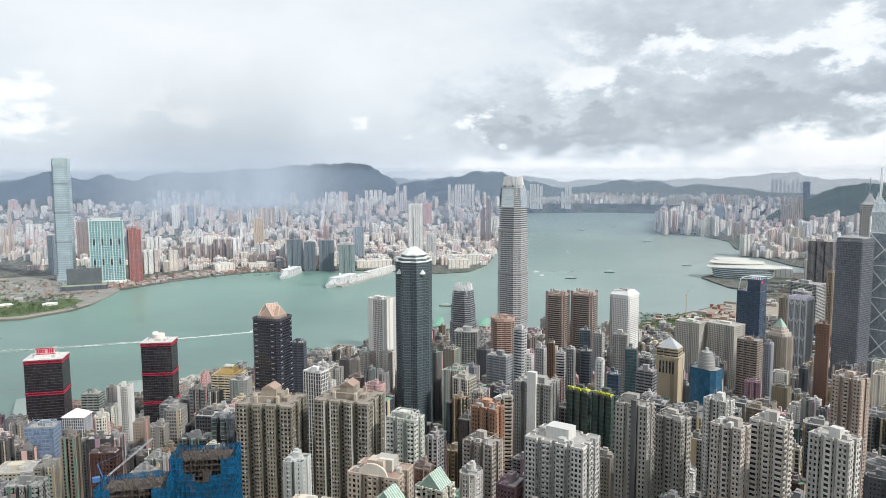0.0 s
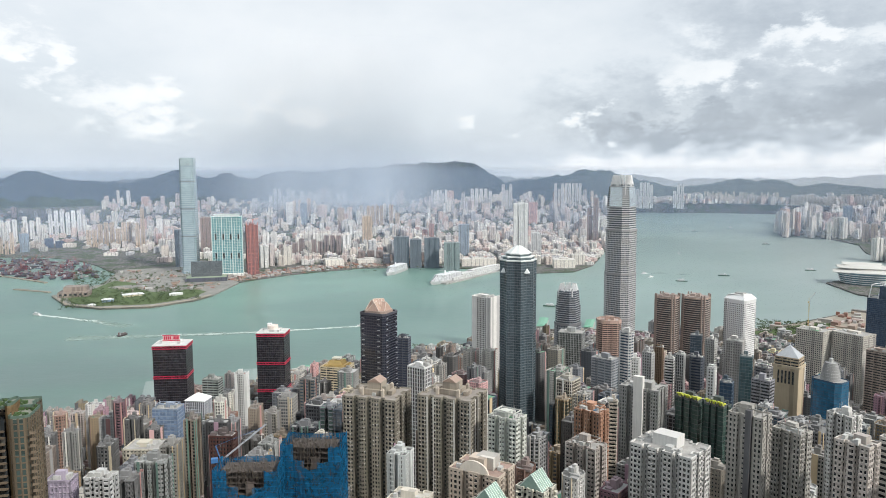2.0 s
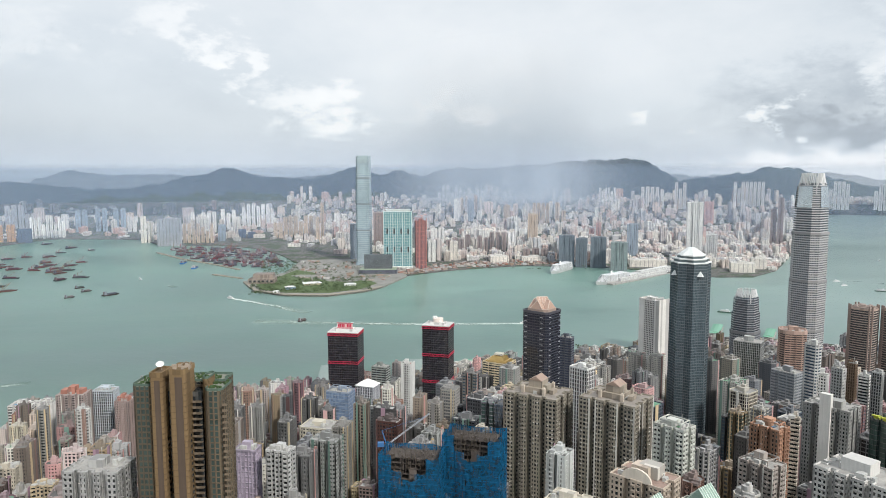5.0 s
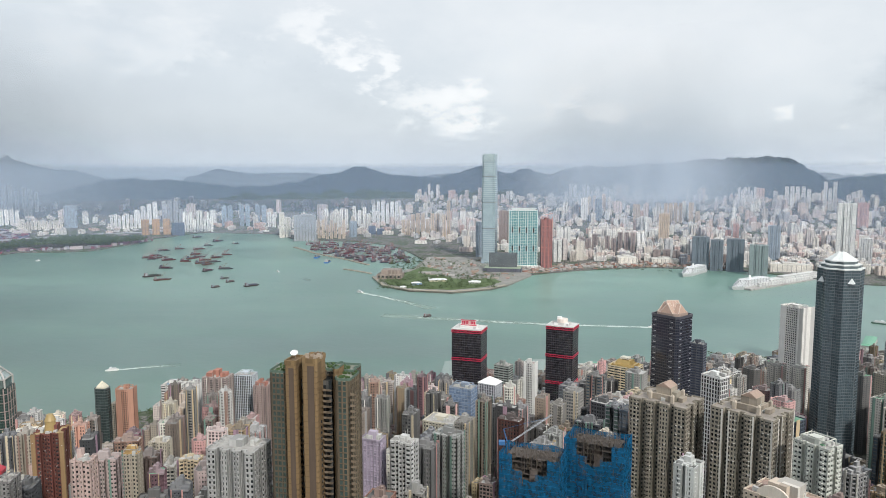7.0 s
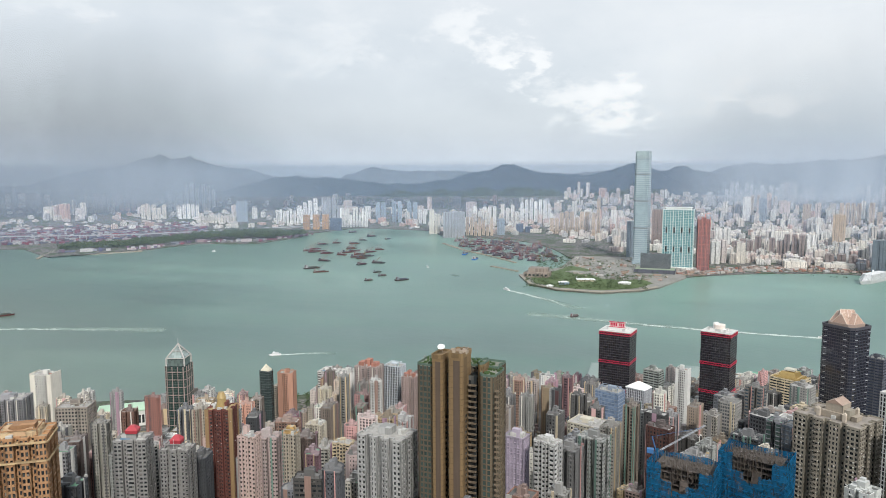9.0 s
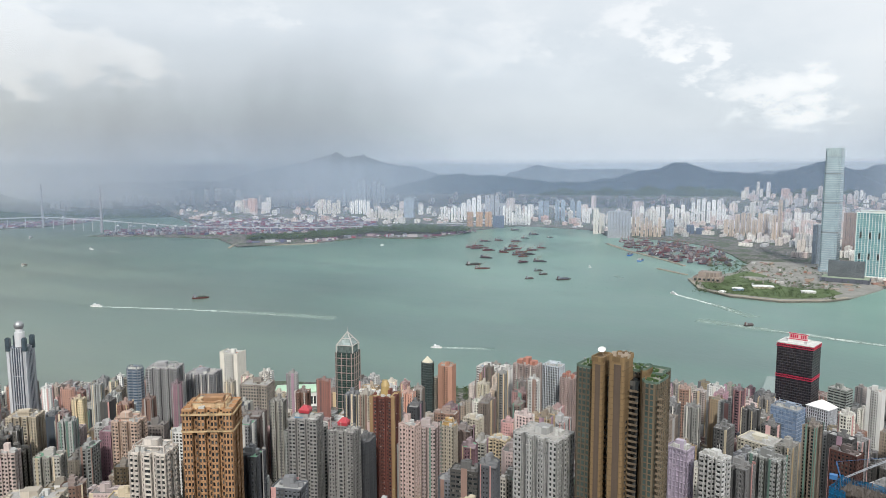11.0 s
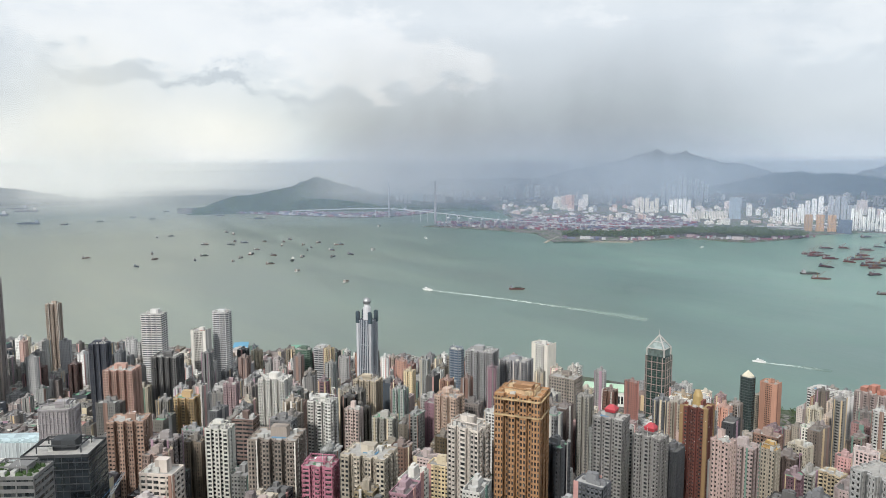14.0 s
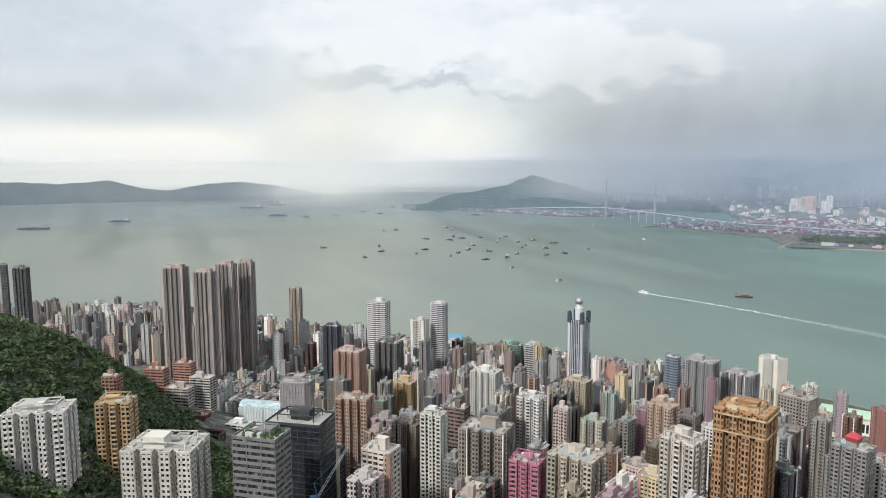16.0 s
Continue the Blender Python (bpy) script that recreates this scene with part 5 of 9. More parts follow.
def make_netting():
    m, n = material("blue safety netting")
    u, v, p, _ = wall_coords(n)
    a, b = n.noise(p, 0.12, 5, 0.65), n.noise(p, 1.1, 3)
    seam = n.math("LESS_THAN", n.math("FRACT", n.math("DIVIDE", v, 3.2)), 0.08)
    k = n.math("ADD", n.math("MULTIPLY_ADD", a, 1.3, 0.2), n.math("MULTIPLY_ADD", b, 0.5, -0.15))
    k = n.math("MULTIPLY", k, n.math("MULTIPLY_ADD", seam, 0.7, 1.0))
    c = n.mix(1.0, own_colour(n), n.xyz(k, k, k), "MULTIPLY")
    d, t, x = n.add("ShaderNodeBsdfDiffuse"), n.add("ShaderNodeBsdfTranslucent"), n.add("ShaderNodeBsdfTransparent")
    n.put(d.inputs[0], c)
    n.put(t.inputs[0], c)
    m1, m2 = n.add("ShaderNodeMixShader"), n.add("ShaderNodeMixShader")
    m1.inputs[0].default_value = 0.35
    n.put(m1.inputs[1], d.outputs[0])
    n.put(m1.inputs[2], t.outputs[0])
    n.put(m2.inputs[0], n.range(n.noise(p, 0.28, 4, 0.6), 0.38, 0.62, 0.02, 0.42))
    n.put(m2.inputs[1], m1.outputs[0])
    n.put(m2.inputs[2], x.outputs[0])
    n.put(n.add("ShaderNodeOutputMaterial").inputs[0], m2.outputs[0])
    return m


NETTING = make_netting()


def ochre_tower():
    thing, w, dd, h, rnd = tower("residential_tower", "ochre-orange tower of flats with a cornice and ornate roof", 75.1, 432, 268, 34, "fins", (0.40, 0.225, 0.115), turn=-16, flat=0.75, plan="notch", bays=(4, 3), roof=(0.40, 0.32, 0.22), sill=1.25, gap=2.1)
    for z in (h - 3, h - 13):
        part("cornice", Shape().prism(chamfered(w + 1.4, dd + 1.4, 1.2), z, z + 0.9, True), WALL, thing, (0.50, 0.36, 0.20))
    s = Shape()
    for i in range(4):
        a = radians(90 * i + 45)
        s.prism([(w * 0.32 * math.cos(a) + x, dd * 0.32 * math.sin(a) + y) for x, y in ngon(3.4, 12)], h, h + 2.4)
    part("roof_drum", s, WALL, thing, (0.58, 0.43, 0.26), kind="stuff")
    part("roof_ring", Shape().parapet(ngon(7, 24), ngon(6, 24), h, h + 3.5), WALL, thing, (0.52, 0.36, 0.22))


def maroon_tower():
    thing, w, dd, h, rnd = tower("residential_tower", "dark maroon and gold tower of flats with golden crown", 61.4, 600, 212, 26, "flats", (0.17, 0.062, 0.05), turn=-18, flat=0.85, plan="notch", roof=(0.4, 0.3, 0.16))
    s = Shape()
    for x in (-w * 0.5, w * 0.5):
        for y in (-dd * 0.5, dd * 0.5):
            s.box(x * 0.9, y * 0.9, 0, w * 0.14, dd * 0.14, h + 1)
    part("gold_corner_strip", s, WALL, thing, (0.26, 0.17, 0.085), kind="stuff")
    s = Shape().prism(ngon(w * 0.2, 12), h, h + 8, True, ngon(w * 0.17, 12)).prism(ngon(w * 0.19, 12), h + 8, h + 13, True, ngon(w * 0.10, 12))
    part("golden_dome", s, PAINTED, thing, (0.36, 0.26, 0.11), "ribbed golden dome")


def pyramid_tower():
    thing, foot = stand("office_tower", 64.4, 1150, "dark green glass tower with granite grid and open pyramid frame", turn=-22)
    h = 109 - foot
    w = 33.0
    plan = chamfered(w, w, 4)
    loft(thing, plan, [(0, 1), (h, 1)], (0.03, 0.055, 0.05), (0.07, 0.09, 0.085), band=4, sill=0.6, gap=3, fin=0.15, upright=0.15)
    s = Shape()
    for k in range(int(h / 12) + 1):
        s.ring(inset(plan, -0.6), plan, k * 12, k * 12 + 1.0)
    piers(s, inset(plan, -0.6), 0, h, 8.2, 0.9, 0.6, 3)
    part("granite_grid", s, WALL, thing, (0.36, 0.28, 0.26), kind="stuff")
    part("top_storey", Shape().prism(chamfered(w * 0.80, w * 0.80, 3), h, h + 11), CURTAIN, thing, (0.10, 0.13, 0.125))
    part("glass_pyramid", Shape().prism(rect(w * 0.78, w * 0.78), h + 12, h + 30, True, rect(0.6, 0.6)), CURTAIN, thing, (0.22, 0.27, 0.26), "grey-green glass pyramid")
    s = Shape()
    q = w * 0.42
    for x, y in ((-q, -q), (q, -q), (q, q), (-q, q)):
        s.bar((x, y, h + 12), (0, 0, h + 32), 0.7)
        s.bar((x, y, h), (x, y, h + 12), 0.9)
        s.bar((x, y, h + 12), (-y, x, h + 12), 0.6)
        s.bar((x * 0.5, y * 0.5, h + 22), (-y * 0.5, x * 0.5, h + 22), 0.45)
    s.bar((0, 0, h + 32), (0, 0, h + 40), 0.3)
    part("pyramid_frame", s, PAINTED, thing, (0.44, 0.42, 0.40), "pale open steel pyramid", "stuff")
    claim(64.4, 1150, 28)


def ball_tower():
    thing, foot = stand("office_tower", 87.8, 1250, "pale tower with dark glass stripes and a globe on top", turn=-30)
    h = 150 - foot
    w = 28.0
    plan = chamfered(w, w * 0.9, 7)
    loft(thing, plan, [(0, 1), (h - 14, 1)], (0.06, 0.075, 0.095), (0.42, 0.44, 0.48), band=40, sill=0.6, gap=3.6, fin=0.6, upright=1.1)
    s = Shape()
    for x in (-w * 0.44, w * 0.44):
        for y in (-w * 0.38, w * 0.38):
            s.box(x, y, 0, 4.6, 4.6, h - 18)
    part("white_shaft", s, WALL, thing, (0.50, 0.52, 0.55), kind="stuff")
    for x in (-w * 0.44, w * 0.44):
        for y in (-w * 0.38, w * 0.38):
            part("dark_shoulder", Shape().prism(chamfered(6.8, 6.8, 1.2), h - 19, h).box(0, 0, h, 4, 4, 1.6), CURTAIN, thing, (0.05, 0.07, 0.085)).location = (x, y, 0)
    part("neck", Shape().prism(ngon(7, 16), h - 14, h + 8).prism(ngon(5, 16), h + 8, h + 13), WALL, thing, (0.58, 0.59, 0.61))
    s = Shape()
    r, cz = 7.2, h + 18
    for i in range(10):
        a0, a1 = math.pi * (i / 10 - 0.5), math.pi * ((i + 1) / 10 - 0.5)
        s.prism(ngon(max(0.05, r * math.cos(a0)), 20), cz + r * math.sin(a0), cz + r * math.sin(a1), i == 9, ngon(max(0.05, r * math.cos(a1)), 20))
    part("globe", s, STEEL, thing, label="grey metal-clad globe")
    claim(87.8, 1250, 28)


def belcher(bearing, d, top, span, seed):
    thing, w, dd, h, rnd = tower("residential_tower", "very tall grey-brown tower of flats by the western shore", bearing, d, top, span, "flats", (0.37, 0.335, 0.325), turn=-25, flat=0.85, plan="notch", bays=(4, 3), seed=seed)
    for x in (-0.5, 0.5):
        part("corner_strip", Shape().box(x * w * 0.97, -dd * 0.49, 0, w * 0.1, 1.4, h + 1), WALL, thing, (0.40, 0.34, 0.31), "tan tiled corner strip")
    part("roof_frame", Shape().parapet(rect(w * 0.8, dd * 0.5), rect(w * 0.74, dd * 0.44), h, h + 6), WALL, thing, (0.42, 0.34, 0.3))


def teal_slab():
    thing, foot = stand("residential_tower", 25.3, 2950, "broad teal glass slab of flats with white frame and openings", turn=-8)
    h = 243 - foot
    w, dd = 116, 24
    part("glazing", Shape().prism(rect(w, dd), 12, h), CALM_GLASS, thing, (0.10, 0.26, 0.29))
    s = Shape()
    for i in range(13):
        s.box(-w / 2 + w * i / 12, -dd / 2 - 0.6, 0, 1.6 if i % 4 else 3.2, 1.6, h + (4 if i % 4 == 0 else 0))
    for k in range(0, int((h - 12) / 6.4)):
        s.box(0, -dd / 2 - 0.5, 12 + k * 6.4, w, 1.0, 1.3)
        s.box(w / 2, 0, 12 + k * 6.4, 1.2, dd, 1.3).box(-w / 2, 0, 12 + k * 6.4, 1.2, dd, 1.3)
    part("white_frame", s, PAINTED, thing, (0.52, 0.62, 0.60), kind="stuff")
    s = Shape()
    for i in (1, 4, 7, 10):
        for z in (0.30, 0.62):
            s.box(-w / 2 + w * (i + 0.5) / 12, -dd / 2 - 0.9, z * h, 6, 2.2, 22)
    part("sky_garden", s, GLAZING, thing, kind="stuff")
    part("roof", Shape().box(0, 0, h, w * 1.0, dd, 2).box(0, 0, h + 2, w * 0.82, dd * 0.6, 7).box(0, 0, h + 9, w * 0.9, dd * 0.9, 1.4), PAINTED, thing, (0.66, 0.70, 0.69))
    part("podium", Shape().box(0, -2, 0, w * 1.06, dd * 1.7, 12), FAR_WALL, thing, (0.68, 0.67, 0.64))
    claim(25.3, 2950, 75)


def red_site_tower():
    thing, foot = stand("building_site_tower", 23.5, 2960, "tower under construction behind brick-red netting", "building site", turn=12)
    h = 214 - foot
    s = Shape()
    for x in (-15.5, 0, 15.5):
        s.prism(rect(13.5, 26, x), 0, h - abs(x) * 0.4)
    part("netted_shafts", s, FAR_WALL, thing, (0.24, 0.10, 0.095))
    s = Shape()
    for x in (-22, -8, 8, 22):
        s.bar((x, -13.5, 0), (x, -13.5, h + 4), 0.8)
    for k in range(12):
        s.bar((-22, -13.6, k * h / 12), (22, -13.6, k * h / 12), 0.5)
    part("scaffold_lines", s, PAINTED, thing, (0.42, 0.16, 0.13), kind="stuff")
    part("crane", Shape().bar((6, 0, h), (6, 0, h + 16), 0.8).bar((-4, 0, h + 13), (26, 0, h + 18), 0.6), PAINTED, thing, (0.5, 0.14, 0.1))
    claim(23.5, 2960, 35)


tallest_across()
petal_tower(-5.6, 1480, 402, 62, True)
petal_tower(-1.6, 1330, 203, 49, False)
dark_star_tower()
gabled_dark_tower()
red_banded_tower(29.6, 1190, 141, 63, True)
red_banded_tower(22.1, 1200, 147, 57, False)
rounded_twin(-9.2, 1340, 190, 45)
rounded_twin(-11.3, 1350, 190, 51)
porthole_tower()
grey_twin(13.9, 518, 246, 52, 1)
grey_twin(7.7, 505, 249, 52, 2)
brown_tower()
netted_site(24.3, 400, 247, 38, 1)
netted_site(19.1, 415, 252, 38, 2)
ochre_tower()
maroon_tower()
pyramid_tower()
ball_tower()
for k, row in enumerate(((119.5, 1330, 228, 45), (117.4, 1270, 226, 38), (115.8, 1320, 231, 36), (114.3, 1360, 227, 32))):
    belcher(*row, k)
teal_slab()
red_site_tower()


def crown(made, kind):
    """What sets a tower's top or front apart."""
    thing, w, dd, h, rnd = made
    s = Shape()
    if kind == "yellow":
        for i in range(3):
            x = (-0.32 + 0.32 * i) * w
            part("crown_beam", Shape().box(x, -dd * 0.5, h + 3.2, w * 0.24, 1.6, 1.0).box(x, -dd * 0.2, h + 1.0, w * 0.2, dd * 0.4, 1.4), PAINTED, thing, (0.50, 0.54, 0.06), "bright yellow steel beam")
            part("crown_post", Shape().bar((x - w * 0.1, -dd * 0.5, h), (x - w * 0.1, -dd * 0.5, h + 3.4), 0.3).bar((x + w * 0.1, -dd * 0.5, h), (x + w * 0.1, -dd * 0.5, h + 3.4), 0.3), PAINTED, thing, (0.1, 0.1, 0.1))
    elif kind == "white_core":
        part("lift_core", s.box(0, -dd * 0.5, 0, w * 0.24, 4.5, h + 11), WALL, thing, (0.66, 0.65, 0.61), "pale blank lift core")
    elif kind == "dark_core":
        part("lift_core", s.box(w * 0.1, -dd * 0.5, 0, w * 0.16, 2.6, h + 4), WALL, thing, (0.10, 0.10, 0.105), "dark grey blank lift core")
    elif kind == "red":
        part("cap", s.prism(rect(w * 0.34, w * 0.3), h + 4, h + 6.5, True, rect(w * 0.38, w * 0.34)).prism(rect(w * 0.38, w * 0.34), h + 6.5, h + 9.5, True, rect(w * 0.14, w * 0.1)), PAINTED, thing, (0.40, 0.045, 0.06), "red hipped roof")
    elif kind == "pyramid":
        part("cap", s.prism(rect(w * 0.66, dd * 0.8), h, h + 2).prism(rect(w * 0.66, dd * 0.8), h + 2, h + 10, True, rect(0.6, 0.6)), PAINTED, thing, (0.62, 0.58, 0.46), "pale pyramid roof")
    elif kind == "salmon":
        for x, q in ((-0.28, 5), (0.0, 9), (0.28, 5)):
            part("roof_block", Shape().box(x * w, 0, h, w * 0.22, dd * 0.5, q), WALL, thing, (0.44, 0.20, 0.15), "salmon-painted roof block")
    elif kind == "ochre":
        part("cap", s.prism(rect(w * 0.9, dd * 0.9), h, h + 1.2).prism(rect(w * 0.7, dd * 0.7), h + 1.2, h + 6, True, rect(w * 0.5, dd * 0.5)), WALL, thing, (0.46, 0.30, 0.12), "ochre tiled cap")
    elif kind == "garden":
        for _ in range(160):
            x, y, r = rnd.uniform(-0.4, 0.4) * w, rnd.uniform(-0.4, 0.4) * dd, rnd.uniform(0.5, 1.3)
            s.prism([(x + u, y + v) for u, v in ngon(r, 5)], h - 0.2, h + r, True, [(x + u, y + v) for u, v in ngon(r * 0.5, 5)])
        part("planting", s, LEAVES, thing, kind="stuff")



def blank_ends(made, colour, front=0.22, word="blank white end wall"):
    """Windowless end walls, and plain strips at both ends of the front."""
    thing, w, dd, h, rnd = made
    for side in (-1, 1):
        part("blank_wall", Shape().box(side * (w / 2 + 0.1), 0, 0, 0.8, dd + 0.6, h + 2.4), WALL, thing, colour, word)
        part("blank_wall", Shape().box(side * w * (0.49 - front / 2), -dd / 2 - 0.1, 0, w * front, 0.8, h + 1), WALL, thing, colour)


# ---- towers on the island and over the water ----
tower("office_tower", "blue-tinted glass office block", 30.1, 780, 166, 32, "glass", (0.258, 0.31, 0.387), glass=(0.16,0.22,0.32), turn=-25, seed=3)
tower("office_tower", "grey-green banded office tower", 26.8, 1050, 117, 29, "bands", (0.258, 0.284, 0.267), turn=-25, seed=4)
blank_ends(tower("office_tower", "slim white concrete tower", 24.6, 1100, 107, 21, "grid", (0.619, 0.619, 0.602), turn=-20, seed=5), (0.66, 0.66, 0.64))
tower("office_tower", "dark blue glass annex tower", 11.7, 1030, 168, 22, "bands", (0.103, 0.112, 0.138), glass=(0.05,0.06,0.09), turn=-20, seed=8)
tower("residential_tower", "slim white tower with dark glass side", 10.4, 640, 232, 23, "fins", (0.645, 0.645, 0.636), turn=-35, seed=11)
tower("residential_tower", "white and pale green stepped flats", 3.2, 480, 241, 27, "flats", (0.568, 0.585, 0.533), turn=-30, plan="notch", seed=12)
tower("residential_tower", "white tower of flats with dark balconies", -9.7, 430, 247, 46, "flats", (0.602, 0.593, 0.568), turn=-25, plan="notch", bays=(4, 3), seed=16)
crown(tower("residential_tower", "dark green glass tower with yellow crown", -11.2, 620, 219, 26, "glass", (0.086, 0.103, 0.0946), glass=(0.04,0.07,0.06), turn=-30, plan="notch", seed=17), "yellow")
crown(tower("residential_tower", "dark green glass tower with yellow crown", -13.1, 600, 222, 21, "glass", (0.086, 0.103, 0.0946), glass=(0.04,0.07,0.06), turn=-30, plan="notch", seed=18), "yellow")
crown(tower("residential_tower", "weathered grey tower of flats with roof garden", -15.4, 450, 265, 24, "flats", (0.387, 0.37, 0.335), turn=-20, plan="notch", seed=19), "dark_core")
tower("residential_tower", "weathered grey tower of flats with small balconies", -18.3, 460, 255, 22, "flats", (0.413, 0.396, 0.361), turn=-30, plan="notch", seed=20)
blank_ends(tower("hotel_tower", "white hotel slab with a blank end wall", 5.0, 1250, 190, 48, "grid", (0.70, 0.69, 0.66), turn=-35, seed=24), (0.70, 0.69, 0.66))
tower("office_tower", "dark glass office tower in a white frame", -1.9, 1150, 153, 43, "fins", (0.387, 0.404, 0.396), glass=(0.04,0.055,0.05), turn=-12, seed=26)
tower("office_tower", "white office block with a square window grid", -19.4, 1350, 141, 55, "grid", (0.568, 0.542, 0.49), turn=-25, seed=32)
tower("office_tower", "white office block with a square window grid", -21.9, 1350, 141, 64, "grid", (0.568, 0.542, 0.49), turn=-30, seed=33)
tower("residential_tower", "pale pink and white tower of flats", -22.5, 430, 264, 22, "flats", (0.55, 0.499, 0.456), turn=-25, plan="notch", seed=40)
tower("residential_tower", "pale white tower of flats with brick trim", -25.3, 440, 266, 23, "flats", (0.568, 0.533, 0.49), turn=-20, plan="notch", seed=41)
tower("residential_tower", "white slab of flats", -21.6, 560, 239, 22, "flats", (0.585, 0.576, 0.55), turn=-30, plan="notch", seed=42)
tower("residential_tower", "white tower of flats with rounded balconies", -29.5, 420, 269, 25, "flats", (0.568, 0.55, 0.516), turn=-25, plan="notch", seed=43)
tower("residential_tower", "pinkish beige tower of flats", -30.3, 640, 246, 27, "flats", (0.473, 0.387, 0.327), turn=-25, plan="notch", seed=44)
tower("residential_tower", "red-brown brick flats with terraced roof", -3.6, 700, 173, 31, "flats", (0.344, 0.215, 0.155), turn=-25, plan="notch", bays=(4, 3), seed=45)
tower("residential_tower", "grey flats with brick-red end walls and tiled roof", -3.2, 480, 224, 28, "flats", (0.387, 0.344, 0.31), turn=-30, plan="notch", seed=46)
tower("office_tower", "plain grey office slab", -4.6, 950, 164, 37, "bands", (0.31, 0.327, 0.344), glass=(0.14,0.16,0.18), turn=-30, seed=47)
crown(tower("residential_tower", "grey tower of flats with white lift core", -7.6, 620, 226, 40, "flats", (0.344, 0.344, 0.327), turn=-20, plan="notch", bays=(4, 3), seed=48), "white_core")
tower("residential_tower", "dark blue glass tower of flats", 80.5, 1000, 145, 24, "bands", (0.215, 0.249, 0.292), glass=(0.06,0.09,0.13), turn=-30, plan="cut", seed=64)
tower("residential_tower", "tall grey tower of flats with white trim", 78.4, 900, 170, 44, "flats", (0.327, 0.327, 0.335), turn=-20, plan="notch", bays=(4, 3), seed=65)
tower("residential_tower", "tall grey tower of flats", 75.6, 950, 145, 46, "flats", (0.292, 0.292, 0.31), turn=-25, plan="notch", bays=(4, 3), seed=66)
blank_ends(tower("residential_tower", "white slab with a blank end wall", 73.4, 1100, 130, 37, "grid", (0.636, 0.628, 0.593), turn=-35, seed=67), (0.66, 0.63, 0.56))
tower("office_tower", "grey-brown tower with a close window grid", 71.6, 800, 169, 38, "grid", (0.31, 0.275, 0.241), turn=-25, seed=68)
tower("residential_tower", "slim white tower on the hillside", 70.7, 1150, 82, 17, "flats", (0.645, 0.645, 0.628), turn=-20, seed=69)
crown(tower("residential_tower", "grey-white tower of bay-windowed flats with red cap", 67.9, 560, 210, 28, "flats", (0.26, 0.255, 0.25), turn=-20, plan="notch", seed=72), "red")
crown(tower("residential_tower", "grey-white tower of bay-windowed flats with red cap", 64.8, 540, 205, 26, "flats", (0.25, 0.245, 0.24), turn=-25, plan="notch", seed=73), "red")
crown(tower("office_tower", "dark green glass tower with pale pyramid cap", 57.9, 1080, 106, 23, "glass", (0.0774, 0.0946, 0.0946), glass=(0.035,0.05,0.05), turn=-30, plan="cut", seed=75), "pyramid")
blank_ends(tower("residential_tower", "salmon-orange slab of flats", 56.3, 1080, 101, 27, "flats", (0.473, 0.258, 0.181), turn=-20, seed=76), (0.45, 0.25, 0.18), 0.3, "blank end wall")
tower("residential_tower", "white and green-glass tower of flats", 52.9, 1050, 109, 36, "bands", (0.602, 0.602, 0.585), turn=-25, plan="notch", bays=(4, 3), seed=77)
blank_ends(tower("residential_tower", "white tower of flats with blank side", 51.4, 1050, 106, 27, "flats", (0.636, 0.628, 0.611), turn=-25, plan="notch", seed=78), (0.66, 0.65, 0.63))
crown(tower("residential_tower", "grey-pink tower of flats with salmon roof", 49.7, 980, 134, 41, "flats", (0.396, 0.327, 0.31), turn=-25, plan="notch", bays=(4, 3), seed=79), "salmon")
tower("residential_tower", "white tower with pale blue stripes", 47.6, 1000, 128, 32, "fins", (0.533, 0.585, 0.636), turn=-25, seed=80)
crown(tower("residential_tower", "grey-pink tower of flats with salmon roof", 46.4, 960, 122, 23, "flats", (0.396, 0.31, 0.292), turn=-25, plan="notch", seed=81), "salmon")
tower("residential_tower", "pale grey tower of flats with stepped roof", 48.3, 420, 248, 37, "flats", (0.404, 0.404, 0.396), turn=-30, plan="notch", bays=(4, 3), seed=82)
tower("residential_tower", "pale pink slim tower of flats", 59.4, 480, 230, 16, "flats", (0.516, 0.396, 0.361), turn=-30, plan="notch", seed=83)
crown(tower("residential_tower", "cream tower with an ochre cap", 56.1, 560, 199, 14, "flats", (0.43, 0.387, 0.318), turn=-25, plan="notch", seed=84), "ochre")
tower("residential_tower", "cream flats with sloping front", 54.1, 650, 173, 20, "flats", (0.499, 0.456, 0.378), turn=-25, plan="notch", seed=85)
tower("residential_tower", "yellowish cream flats on the hillside", 51.9, 600, 173, 20, "flats", (0.516, 0.43, 0.301), turn=-25, plan="notch", seed=86)
tower("residential_tower", "salmon and pale green tower of flats", 81.1, 640, 196, 28, "flats", (0.482, 0.361, 0.292), turn=-30, plan="notch", seed=87)
tower("residential_tower", "white tower of flats with pink base wing", 79.5, 430, 246, 27, "flats", (0.602, 0.55, 0.499), turn=-30, plan="notch", seed=88)
tower("building_site_tower", "tower wrapped in pale lilac sheeting", 37.6, 470, 227, 18, "fins", (0.43, 0.378, 0.464), glass=(0.42,0.37,0.46), turn=-25, seed=89)
tower("residential_tower", "white-grey tower of flats", 35.0, 450, 232, 19, "flats", (0.533, 0.533, 0.525), turn=-30, plan="notch", seed=90)
tower("institution_building", "broad cream block with flat white roof", 31.6, 640, 178, 42, "grid", (0.533, 0.499, 0.413), turn=-25, seed=91)
tower("residential_tower", "slim beige tower of flats", 110.6, 1500, 152, 28, "flats", (0.396, 0.327, 0.275), turn=-25, plan="notch", seed=94)
